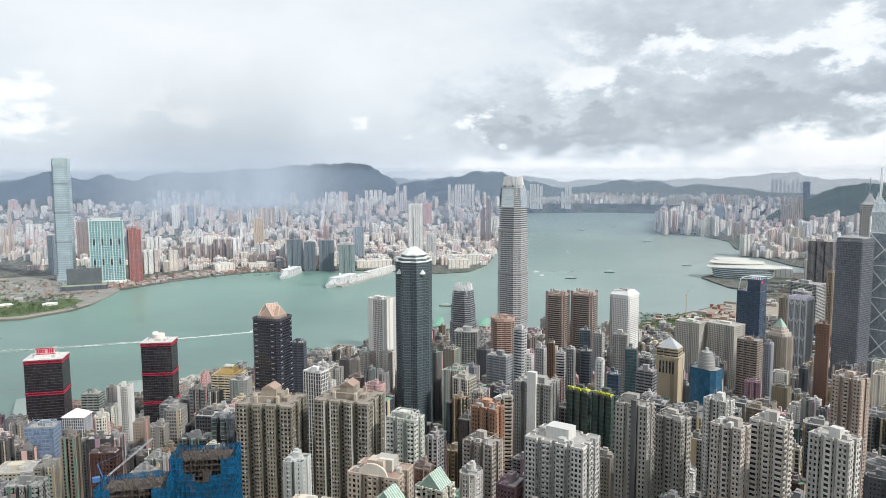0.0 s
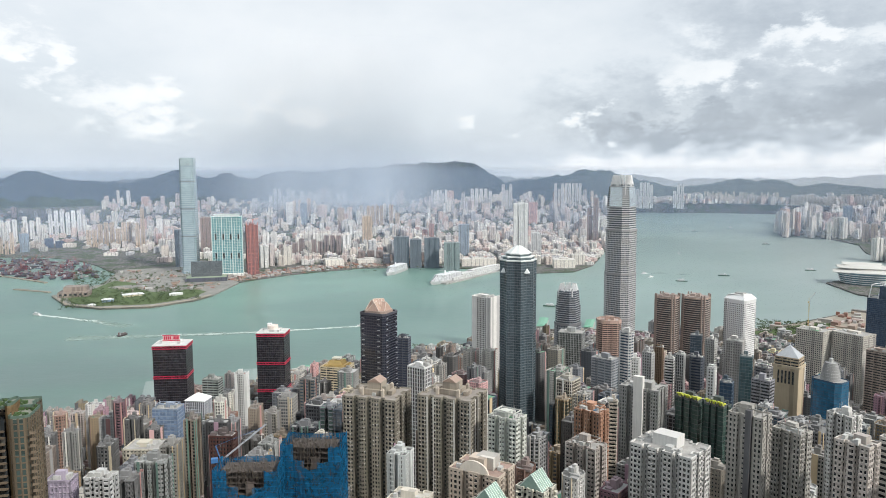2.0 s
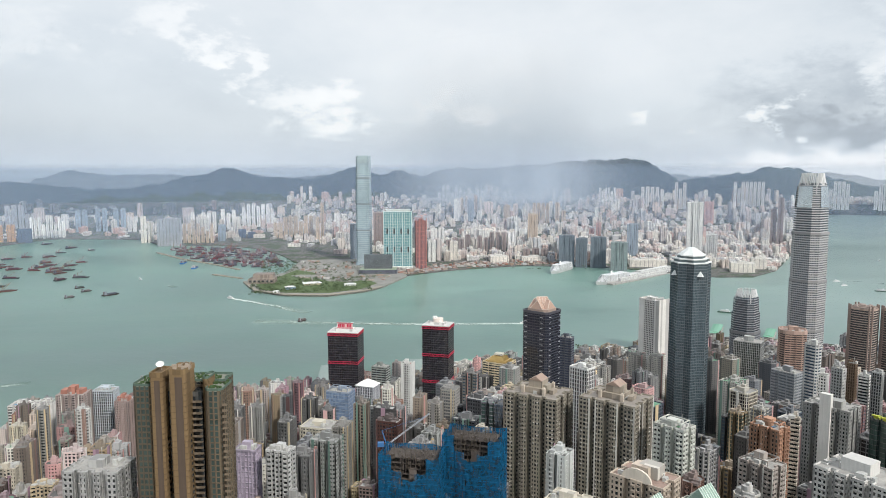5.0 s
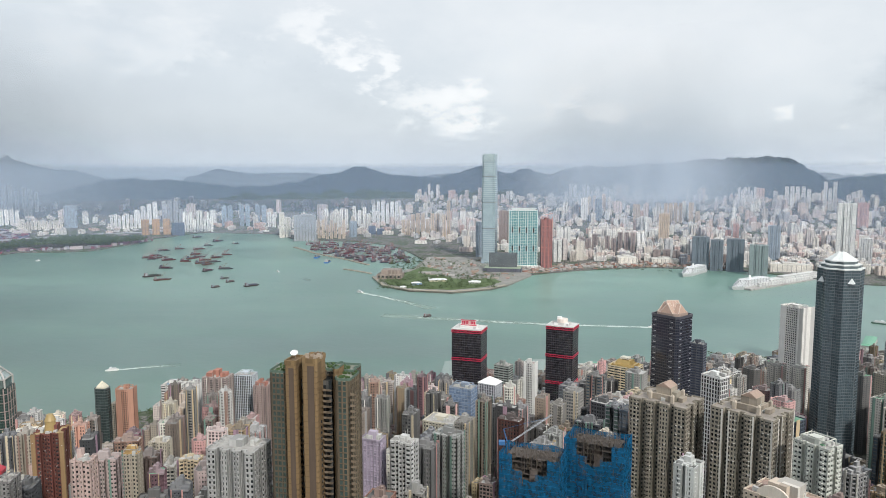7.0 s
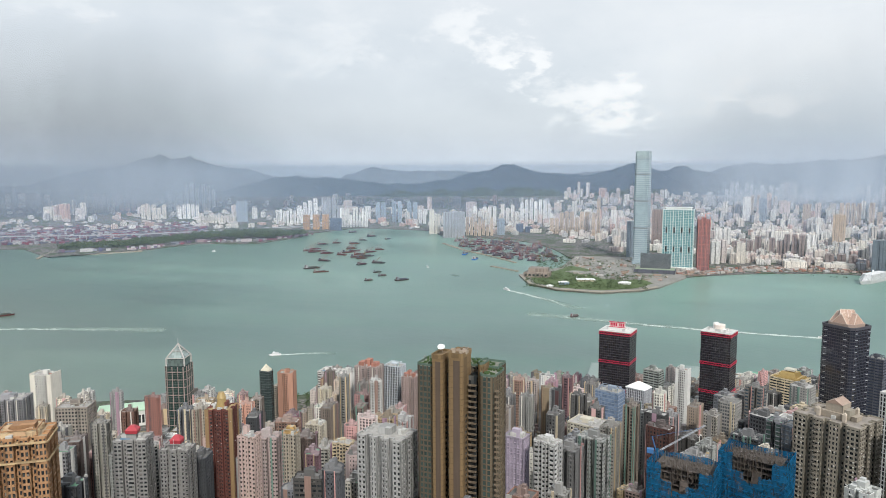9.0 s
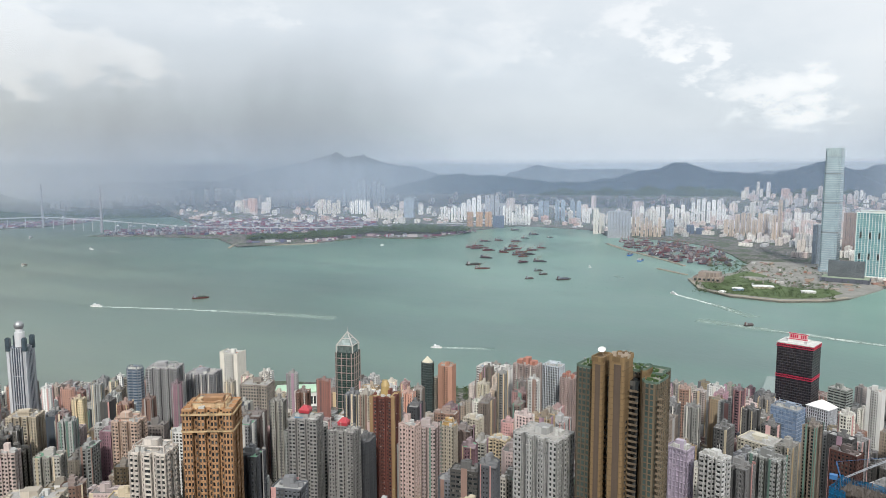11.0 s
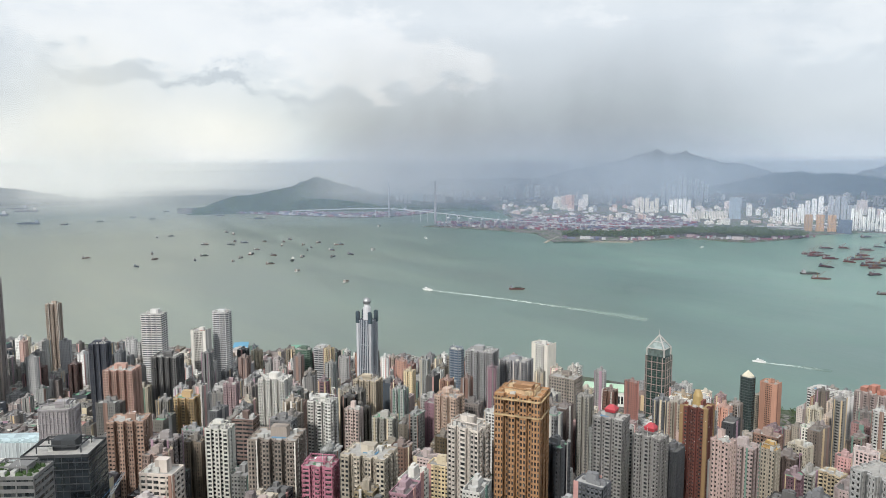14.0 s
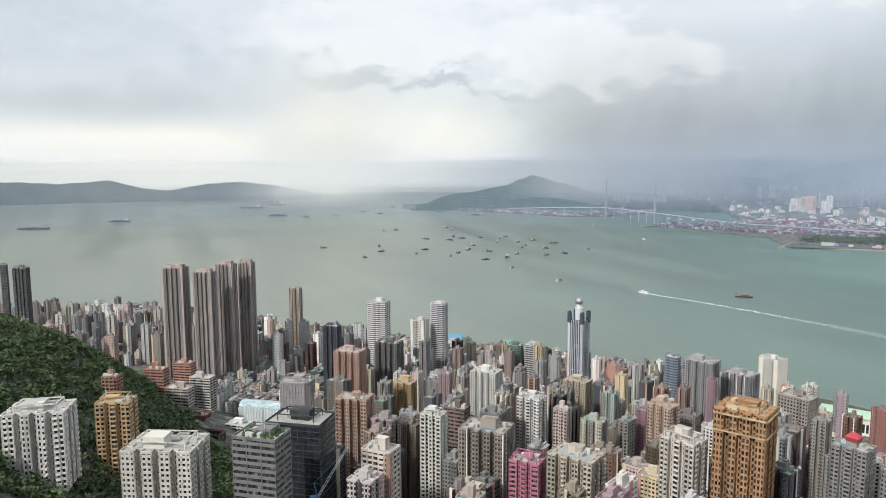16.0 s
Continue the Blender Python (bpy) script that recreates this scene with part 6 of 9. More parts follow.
tower("office_tower", "white and grey banded office tower", 104.0, 1250, 166, 41, "bands", (0.602, 0.602, 0.593), glass=(0.08,0.09,0.10), turn=-25, seed=95)
tower("residential_tower", "dark tower with white zigzag balconies", 99.1, 1300, 152, 36, "bands", (0.568, 0.576, 0.585), glass=(0.05,0.055,0.065), turn=-25, plan="cut", seed=96)
blank_ends(tower("residential_tower", "tower half white wall and half dark glass", 100.7, 1280, 125, 33, "flats", (0.619, 0.602, 0.568), turn=-30, seed=97), (0.66, 0.64, 0.6))
tower("residential_tower", "dark blue-black tower of flats", 107.8, 1080, 163, 28, "flats", (0.0774, 0.086, 0.112), turn=-25, plan="notch", seed=98)
tower("residential_tower", "salmon pink tower of flats", 106.4, 900, 171, 42, "flats", (0.482, 0.31, 0.258), turn=-25, plan="notch", bays=(4, 3), seed=99)
tower("residential_tower", "dark grey tower of flats with white caps", 103.2, 950, 168, 39, "flats", (0.138, 0.138, 0.138), turn=-25, plan="notch", bays=(4, 3), seed=100)
tower("building_site_tower", "tower block wrapped in grey netting", 110.7, 600, 226, 31, "fins", (0.31, 0.292, 0.301), glass=(0.30,0.28,0.29), turn=-20, plan="cut", seed=101)
tower("residential_tower", "brown and salmon tower of flats", 106.1, 560, 222, 31, "flats", (0.404, 0.275, 0.215), turn=-20, plan="notch", bays=(4, 3), seed=102)
tower("residential_tower", "ochre tower of flats", 102.0, 760, 171, 28, "flats", (0.482, 0.344, 0.189), turn=-25, plan="notch", seed=103)
tower("residential_tower", "white tower of flats with grey side", 99.6, 520, 221, 21, "flats", (0.602, 0.593, 0.55), turn=-25, plan="notch", seed=104)
tower("residential_tower", "brown flats with white balcony lines", 97.6, 640, 184, 24, "bands", (0.206, 0.146, 0.129), turn=-25, seed=105)
tower("residential_tower", "tall white tower of flats", 95.2, 720, 195, 34, "flats", (0.619, 0.611, 0.576), turn=-25, plan="notch", bays=(4, 3), seed=106)
tower("residential_tower", "mauve tower of flats", 98.6, 850, 154, 19, "flats", (0.361, 0.267, 0.284), turn=-25, plan="notch", seed=107)
tower("office_tower", "green glass tower with hipped top", 92.9, 1150, 112, 30, "bands", (0.12, 0.172, 0.138), glass=(0.06,0.11,0.085), turn=-25, plan="cut", seed=108)
tower("residential_tower", "dark glass tower with white floor lines", 91.4, 1150, 114, 29, "bands", (0.533, 0.542, 0.55), glass=(0.05,0.06,0.07), turn=-25, seed=109)
tower("residential_tower", "beige twin-winged tower of flats", 87.8, 800, 164, 34, "flats", (0.447, 0.387, 0.301), turn=-25, plan="notch", bays=(4, 3), seed=110)
tower("residential_tower", "white tower of flats", 91.5, 640, 195, 28, "flats", (0.619, 0.611, 0.585), turn=-25, plan="notch", seed=111)
tower("residential_tower", "pale pink tower of flats", 89.0, 620, 192, 17, "flats", (0.533, 0.439, 0.404), turn=-25, plan="notch", seed=112)
tower("residential_tower", "grey-brown tower of flats with green netting band", 95.2, 480, 226, 39, "flats", (0.31, 0.267, 0.232), turn=-20, plan="notch", bays=(4, 3), seed=113)
tower("residential_tower", "raspberry pink tower of flats", 91.8, 440, 220, 24, "flats", (0.43, 0.172, 0.232), turn=-20, plan="notch", seed=114)
tower("residential_tower", "cream tower of flats with cluttered roof", 87.8, 430, 230, 36, "flats", (0.499, 0.447, 0.37), turn=-25, plan="notch", bays=(4, 3), seed=115)
tower("residential_tower", "pale pinkish cream tower of flats", 104.0, 400, 244, 23, "flats", (0.55, 0.49, 0.439), turn=-30, seed=116)
tower("residential_tower", "large white slab of flats with small windows", 129.1, 450, 272, 38, "flats", (0.619, 0.602, 0.568), turn=-20, plan="notch", bays=(4, 3), seed=117)
tower("residential_tower", "ochre yellow tower of flats", 124.1, 520, 249, 27, "flats", (0.516, 0.361, 0.206), turn=-20, plan="notch", seed=118)
tower("residential_tower", "small brick-red tower on the hillside", 124.3, 650, 231, 17, "flats", (0.344, 0.189, 0.138), turn=-30, seed=119)
tower("residential_tower", "white stepped flats with balconies", 120.8, 420, 251, 48, "flats", (0.585, 0.568, 0.516), turn=-25, plan="notch", bays=(4, 3), seed=120)
crown(tower("residential_tower", "dark grey tower with planted roof terrace", 113.6, 380, 265, 31, "bands", (0.172, 0.172, 0.172), turn=-30, seed=121), "garden")
tower("residential_tower", "black glass slab of flats", 110.5, 430, 254, 42, "glass", (0.043, 0.0473, 0.0516), glass=(0.02,0.025,0.03), turn=-25, seed=122)
tower("residential_tower", "dark tower by the western shore", 129.6, 1700, 197, 32, "flats", (0.138, 0.138, 0.146), turn=-25, plan="notch", bays=(4, 3), seed=127)
tower("residential_tower", "dark tower by the western shore", 130.6, 1700, 205, 14, "flats", (0.138, 0.138, 0.146), turn=-25, plan="notch", seed=128)

tower("office_tower", "white office tower with dark blue bands", -6.2, 900, 211, 20, "bands", (0.58, 0.58, 0.57), glass=(0.05,0.07,0.10), turn=-28, plan="cut", seed=200)
tower("office_tower", "slim bronze-brown office tower in the business quarter", -8.7, 1000, 170, 12, "fins", (0.22, 0.15, 0.1), glass=(0.10,0.07,0.05), turn=-21, plan="box", seed=201)
tower("office_tower", "white office block with dark window bands", -9.5, 950, 169, 13, "bands", (0.66, 0.66, 0.64), turn=-14, plan="box", seed=202)
tower("office_tower", "white office tower with blank end", -6.9, 900, 177, 14, "grid", (0.66, 0.66, 0.64), turn=-7, plan="cut", seed=203)
tower("office_tower", "pale grey office tower in the business quarter", -7.9, 935, 178, 16, "grid", (0.5, 0.5, 0.49), turn=-28, plan="box", seed=204)
tower("office_tower", "slim grey concrete tower in the business quarter", -10.3, 900, 187, 12, "fins", (0.46, 0.46, 0.45), turn=-21, plan="box", seed=205)
tower("office_tower", "dark blue-black office tower in the business quarter", -11.5, 930, 178, 19, "bands", (0.1, 0.11, 0.13), glass=(0.03,0.04,0.06), turn=-14, plan="cut", seed=206)
tower("office_tower", "dark stepped glass tower in the business quarter", -11.4, 1150, 158, 18, "glass", (0.16, 0.18, 0.2), glass=(0.05,0.07,0.09), turn=-7, plan="box", seed=207)
tower("office_tower", "grey-white gridded office tower in the business quarter", -12.5, 1150, 153, 18, "grid", (0.52, 0.52, 0.5), turn=-28, plan="box", seed=208)
tower("office_tower", "narrow bright white tower in the business quarter", -12.6, 850, 186, 12, "grid", (0.7, 0.7, 0.68), turn=-21, plan="cut", seed=209)
tower("office_tower", "pale grey stepped office tower", -14.2, 1050, 176, 25, "grid", (0.5, 0.49, 0.47), turn=-14, plan="box", seed=210)
tower("office_tower", "dark teal glass tower in the business quarter", -15.0, 900, 191, 15, "glass", (0.14, 0.19, 0.2), glass=(0.05,0.09,0.10), turn=-7, plan="box", seed=211)
tower("office_tower", "dark grey office block in the business quarter", -16.2, 960, 165, 24, "bands", (0.2, 0.2, 0.21), glass=(0.05,0.06,0.07), turn=-28, plan="cut", seed=212)
tower("office_tower", "grey banded office block in the business quarter", -16.2, 850, 179, 24, "bands", (0.28, 0.28, 0.3), turn=-21, plan="box", seed=213)
tower("office_tower", "blue glass tower among older blocks", -13.7, 780, 191, 14, "glass", (0.1, 0.14, 0.18), glass=(0.04,0.07,0.11), turn=-14, plan="box", seed=214)
tower("residential_tower", "slim beige tower of flats", -5.3, 560, 230, 7, "flats", (0.56, 0.5, 0.42), turn=-7, plan="notch", seed=215)
tower("residential_tower", "orange-brown brick flats with terraces", -3.6, 520, 235, 25, "flats", (0.46, 0.26, 0.17), turn=-28, plan="notch", seed=216)
tower("office_tower", "brown-beige banded office block in the business quarter", -23.6, 1150, 159, 36, "bands", (0.34, 0.28, 0.24), turn=-21, plan="box", seed=217)
tower("office_tower", "grey office block in the business quarter", -24.9, 1050, 176, 14, "grid", (0.36, 0.37, 0.4), turn=-14, plan="cut", seed=218)
tower("office_tower", "red-brown unfinished tower in the business quarter", -28.4, 1100, 200, 18, "grid", (0.3, 0.17, 0.12), turn=-7, plan="box", seed=219)
tower("office_tower", "wide low grey government office", -27.3, 2000, 132, 80, "bands", (0.42, 0.43, 0.43), turn=-28, plan="box", seed=220)
tower("office_tower", "tan office tower by the waterfront", -28.7, 1900, 174, 18, "grid", (0.4, 0.31, 0.22), turn=-21, plan="cut", seed=221)
tower("residential_tower", "brown-grey tower cluster by the bay", -28.1, 2650, 184, 85, "flats", (0.34, 0.31, 0.31), turn=-14, plan="notch", seed=222)
tower("office_tower", "tan office block behind the bank", -25.8, 1700, 138, 21, "grid", (0.5, 0.41, 0.33), turn=-7, plan="box", seed=223)
tower("office_tower", "pale glass tower with bright rim", -26.9, 1620, 166, 41, "fins", (0.62, 0.62, 0.62), glass=(0.12,0.15,0.18), turn=-28, plan="cut", seed=224)

# ---- trees and woods ----


def leafy(s, x, y, z, r, h, rnd, count=46):
    """A crown of many small leaf tufts round a few boughs, uneven and open."""
    lumps = [(rnd.uniform(-0.5, 0.5) * r, rnd.uniform(-0.5, 0.5) * r, rnd.uniform(0.35, 0.8) * h, rnd.uniform(0.45, 0.75) * r) for _ in range(5)]
    for _ in range(count):
        lx, ly, lz, lr = lumps[rnd.randrange(5)]
        a, u = rnd.uniform(0, 6.283), rnd.uniform(-0.35, 1)
        k = math.sqrt(max(0, 1 - u * u)) * lr
        c = Vector((x + lx + k * math.cos(a), y + ly + k * math.sin(a), z + lz + u * lr * 0.7))
        q = rnd.uniform(0.15, 0.27) * r
        t1 = Vector((rnd.uniform(-1, 1), rnd.uniform(-1, 1), rnd.uniform(-0.6, 0.6))).normalized() * q
        t2 = Vector((rnd.uniform(-1, 1), rnd.uniform(-1, 1), rnd.uniform(-0.6, 0.6))).normalized() * q
        s.quad(tuple(c + t1), tuple(c + t2), tuple(c - t1 * 0.8), tuple(c - t2))


def make_leaves():
    m, n = material("foliage")
    p = n.add("ShaderNodeNewGeometry")
    r = p.outputs["Random Per Island"]
    patch = n.noise(p.outputs["Position"], 0.02, 3)
    c = n.ramp(n.math("ADD", n.math("MULTIPLY", r, 0.55), n.math("MULTIPLY", patch, 0.5)), (0.2, (0.044, 0.068, 0.034)), (0.5, (0.068, 0.100, 0.045)), (0.85, (0.100, 0.135, 0.058)))
    return finish(m, n, c, 0.8, spec=0.25)


FOLIAGE = make_leaves()


def wood(name, label, spots, rnd, size=(5, 9), count=40):
    s = Shape()
    for x, y, z in spots:
        r = rnd.uniform(*size) * 0.62
        leafy(s, x, y, z, r, r * 1.5, rnd, count)
    tagged(new(name, s.mesh(name, FOLIAGE)), label, "trees", kind="stuff")


def woods():
    rnd = random.Random(21)
    spots = []
    for _ in range(22000):
        a, d = rnd.uniform(108, 138), math.sqrt(rnd.uniform(150 ** 2, 1250 ** 2))
        x, y = at(a, d)
        inside = a > 121.5 and 540 < d < 1250 or a > 112 and d < 560 or a > 118.5 and d < 800 or 112 < a < 119 and 560 < d < 720
        if not inside or any(math.hypot(x - u, y - v) < q * 0.8 for u, v, q in TAKEN):
            continue
        spots.append((x, y, ground_height(x, y) - 1))
    spots = spots[:6500]
    wood("hillside_wood", "dense dark green wood covering the hillside", spots, rnd, (6.5, 11), 52)
    spots = []
    for lo, hi, near, beyond, n in ((66.5, 70.5, 600, 760, 60), (66.5, 72, 930, 1150, 130), (54.5, 61, 1180, 1265, 60), (27.5, 37, 2380, 2700, 700), (33.2, 36, 2700, 3300, 260), (26, 33, 2650, 3150, 240), (-33, -27, 900, 1250, 200), (-20, -14.5, 1880, 2100, 260), (9, 30, 2900, 3300, 120), (7, 12, 1450, 1640, 60)):
        for _ in range(n):
            a, d = rnd.uniform(lo, hi), rnd.uniform(near, beyond)
            x, y = at(a, d)
            if any(math.hypot(x - u, y - v) < q * 0.8 for u, v, q in TAKEN + FAR_TAKEN) or d > 2300 and rnd.random() < 0.35:
                continue
            g = ground_height(x, y) if d < 1300 else 4.5
            x, y, z, s = far(x, y, g)
            spots.append((x, y, z))
    wood("park_trees", "scattered green trees in parks and squares", spots, rnd, (7, 12), 26)
    spots = []
    for _ in range(2600):
        a, d = rnd.uniform(54.5, 72), rnd.uniform(4010, 4560)
        if d < steps(((54, 4350), (58, 4060), (62.7, 4140), (66.6, 3930), (72, 3960)), a) or d > steps(((54, 4500), (58, 4500), (63, 4400), (72, 4150)), a) or rnd.random() < 0.1:
            continue
        x, y, z, s = far(*at(a, d), 5 + 22 * math.exp(-((a - 60) / 4) ** 2))
        spots.append((x, y, z))
    wood("terminal_wood", "low dark wood on the reclaimed point", spots, rnd, (18, 30), 18)
# ---- more landmark buildings on the island ----


def sunk_gold_office():
    thing, w, dd, h, rnd = tower("office_tower", "cream banded office block with golden glazed roof", 17.1, 1000, 138, 48, "bands", (0.55, 0.47, 0.33), turn=-24, flat=0.8, roof=(0.45, 0.36, 0.2), clutter=False)
    s = Shape().prism(rect(w * 0.8, dd * 0.8), h, h + 2.5, True, rect(w * 0.76, dd * 0.76)).prism(rect(w * 0.58, dd * 0.58), h + 2.5, h + 8, True, rect(w * 0.44, dd * 0.44))
    part("golden_roof", s, GOLD, thing, label="stepped golden mirror-glass roof")
    part("roof_plant", Shape().box(0, 0, h + 9, w * 0.3, dd * 0.3, 2.4), WALL, thing, (0.6, 0.58, 0.5))


GOLD = make_plain("gold glass", (0.44, 0.31, 0.12), 0.25, 0.5, scale=0.2)


def beige_monolith():
    thing, w, dd, h, rnd = tower("office_tower", "beige stone monolith with arched loggia and grey pyramid roof", -17.9, 900, 196, 31, "bands", (0.44, 0.36, 0.25), turn=-16, flat=0.8, clutter=False)
    s = Shape().prism(rect(w + 1.2, dd + 1.2), 0, h - 12)
    part("blank_wall", s, WALL, thing, (0.47, 0.385, 0.265), "plain beige stone wall")
    s = Shape()
    for i in range(5):
        x = (-0.3 + 0.15 * i) * w
        s.box(x, -dd / 2 - 0.9, h - 30, w * 0.07, 0.8, 15).box(x, dd / 2 + 0.9, h - 30, w * 0.07, 0.8, 15)
    part("arched_openings", s, GLAZING, thing, kind="stuff")
    part("cornice", Shape().prism(rect(w + 3, dd + 3), h - 12, h - 9), WALL, thing, (0.5, 0.42, 0.3))
    part("pyramid_roof", Shape().prism(rect(w, dd), h, h + 13, True, rect(1, 1)), PAINTED, thing, (0.40, 0.42, 0.44))


def blue_dome_tower():
    thing, w, dd, h, rnd = tower("office_tower", "bright blue mirror glass tower with ringed dome", -20.6, 850, 187, 40, "glass", (0.03, 0.07, 0.12), glass=(0.035, 0.13, 0.22), turn=-28, flat=0.75, plan="cut", clutter=False)
    s = Shape()
    for k in range(6):
        r = w * (0.30 - 0.004 * k * k)
        s.prism(ngon(r, 28), h + k * 3.1, h + k * 3.1 + 1.7).prism(ngon(r * 0.93, 28), h + k * 3.1 + 1.7, h + k * 3.1 + 3.1)
    part("ringed_dome", s, WALL, thing, (0.42, 0.42, 0.41), "grey concrete rings of a dome")
    part("spire", Shape().prism(ngon(2, 10), h + 18, h + 23).bar((0, 0, h + 23), (0, 0, h + 33), 0.25), PAINTED, thing, (0.45, 0.45, 0.44))


def white_capped():
    thing, w, dd, h, rnd = tower("office_tower", "grey-glass office tower with white hipped roof", 27.9, 950, 119, 33, "fins", (0.50, 0.52, 0.56), glass=(0.08, 0.085, 0.095), turn=-28, flat=0.8, clutter=False)
    crowned(thing, w, dd, h, (0.80, 0.80, 0.78), 7.5, 2.0)


def black_slab_pair():
    """The dark square block and the braced blade behind it."""
    thing, foot = stand("office_tower", -30.1, 1470, "big square dark grey mirror-glass tower", turn=-24)
    h = 291 - foot
    plan = chamfered(46, 46, 2)
    loft(thing, plan, [(0, 1), (h - 6, 1), (h, 0.97)], (0.11, 0.12, 0.145), (0.17, 0.18, 0.20), band=4.1, sill=0.8, gap=2.6, fin=0.25, upright=0.25)
    part("roof", Shape().prism(scaled(plan, 0.9), h, h + 1.5), ROOF, thing, (0.3, 0.3, 0.3))
    claim(-30.1, 1470, 42)
    thing, foot = stand("skyscraper", -32.2, 1530, "faceted dark glass blade with white cross-bracing", turn=-20)
    h = 372 - foot
    q = 26.0
    core = Shape().prism([(-q, -q), (q, -q), (q, q), (-q, q)], 0, h * 0.52).prism([(-q, -q), (q, -q), (-q, q)], h * 0.52, h * 0.8).prism([(-q, -q), (0, 0), (-q, q)], h * 0.8, h * 0.9)
    core.quad((-q, -q, h * 0.9), (0, 0, h * 0.9), (-q, 0, h))
    part("glazing", core, CURTAIN, thing, (0.26, 0.30, 0.33))
    s = Shape()
    n = 5
    for i in range(n):
        z0, z1 = h * 0.8 * i / n, h * 0.8 * (i + 1) / n
        for a, b in (((-q, -q), (q, -q)), ((-q, q), (-q, -q))):
            s.bar((*a, z0), (*b, z1), 0.9).bar((*b, z0), (*a, z1), 0.9).bar((*a, z1), (*b, z1), 0.8)
    for x, y in ((-q, -q), (q, -q), (-q, q)):
        s.bar((x, y, 0), (x, y, h * 0.88), 1.1)
    s.bar((-q + 4, -2, h * 0.9), (-q + 4, -2, h * 1.12), 0.7).bar((-q + 4, 4, h * 0.9), (-q + 4, 4, h * 1.12), 0.7)
    part("white_bracing", s, PAINTED, thing, (0.75, 0.76, 0.77), "white steel cross-bracing", "stuff")
    claim(-32.2, 1530, 40)


def gilded_spire():
    thing, foot = stand("skyscraper", -30.8, 2840, "tall grey tower with stepped pyramid top and mast", turn=10)
    h = 300 - foot
    plan = [(-28, -20), (28, -20), (34, -10), (6, 34), (-6, 34), (-34, -10)]
    loft(thing, plan, [(0, 0.8), (h, 0.8)], (0.16, 0.17, 0.18), (0.36, 0.34, 0.31), band=7.6, sill=2.2, gap=8, fin=0.5, upright=1.4)
    part("pyramid_roof", Shape().prism(scaled(plan, 0.86), h, h + 8, True, scaled(plan, 0.6)).prism(scaled(plan, 0.55), h + 8, h + 40, True, scaled(plan, 0.05)), PAINTED, thing, (0.34, 0.35, 0.36))
    part("mast", Shape().bar((0, 0, h + 38), (0, 0, h + 92), 1.3), STEEL, thing)
    claim(-30.8, 2840, 50)


def blue_framed_tower():
    thing, w, dd, h, rnd = tower("office_tower", "deep blue glass tower with white steel roof frame", -23.6, 1750, 142, 62, "glass", (0.10, 0.13, 0.18), glass=(0.055, 0.085, 0.13), turn=-20, flat=0.8, clutter=False)
    part("upper_slab", Shape().prism(rect(w * 0.55, dd, w * 0.22), h, h + 28), CURTAIN, thing, (0.06, 0.085, 0.125))
    s = Shape()
    for x in (-0.44, -0.1):
        s.bar((x * w, -dd * 0.5, h), (x * w + 3, -dd * 0.4, h + 28), 0.8).bar((x * w + 3, -dd * 0.4, h + 28), (x * w + 3, dd * 0.4, h + 28), 0.6)
    for i in range(7):
        x = w * (-0.05 + 0.09 * i)
        s.bar((x, -dd * 0.5, h + 28), (x, -dd * 0.5, h + 35), 0.4).bar((x, -dd * 0.5, h + 35), (x, dd * 0.4, h + 33), 0.35)
    part("roof_frame", s, PAINTED, thing, (0.7, 0.71, 0.72), kind="stuff")
    part("sign", Shape().box(w * 0.5 + 0.3, -dd * 0.3, h + 19, 0.5, 9, 6), PAINTED, thing, (0.6, 0.05, 0.25), "magenta sign panel")


def ladder_bank():
    """Grey tower hung on steel masts and trusses."""
    thing, w, dd, h, rnd = tower("office_tower", "silver-grey tower hung on exposed steel masts", -26.9, 1500, 168, 42, "fins", (0.44, 0.45, 0.46), glass=(0.16, 0.17, 0.18), turn=-24, flat=0.8, clutter=False)
    s = Shape()
    for x in (-0.5, -0.17, 0.17, 0.5):
        for y in (-0.53, 0.53):
            s.bar((x * w, y * dd, 0), (x * w, y * dd, h + 6), 0.9)
    for k in range(5):
        z = h * (0.2 + 0.2 * k)
        for y in (-0.54, 0.54):
            for x0, x1 in ((-0.5, -0.17), (-0.17, 0.17), (0.17, 0.5)):
                s.bar((x0 * w, y * dd, z), ((x0 + x1) / 2 * w, y * dd, z - 9), 0.7).bar(((x0 + x1) / 2 * w, y * dd, z - 9), (x1 * w, y * dd, z), 0.7)
    part("masts_and_trusses", s, PAINTED, thing, (0.58, 0.59, 0.60), kind="stuff")
    s = Shape().parapet(rect(w, dd), rect(w * 0.9, dd * 0.9), h + 1, h + 7)
    part("light_crown", s, PAINTED, thing, (0.75, 0.70, 0.80), "pale lilac crown frame")


def stone_heritage():
    thing, w, dd, h, rnd = tower("office_tower", "stepped grey stone tower with green pyramid roof", -25.6, 1300, 138, 48, "grid", (0.42, 0.37, 0.32), turn=-28, flat=0.9, plan="cut", clutter=False)
    s = Shape()
    for k in range(3):
        s.prism(chamfered(w * (0.8 - 0.16 * k), dd * (0.8 - 0.16 * k), 3), h + 5 * k, h + 5 * k + 5)
    part("stepped_top", s, WALL, thing, (0.44, 0.39, 0.34))
    part("pyramid_roof", Shape().prism(rect(w * 0.42, dd * 0.42), h + 15, h + 29, True, rect(0.5, 0.5)), PAINTED, thing, (0.30, 0.42, 0.36), "weathered green pyramid roof")


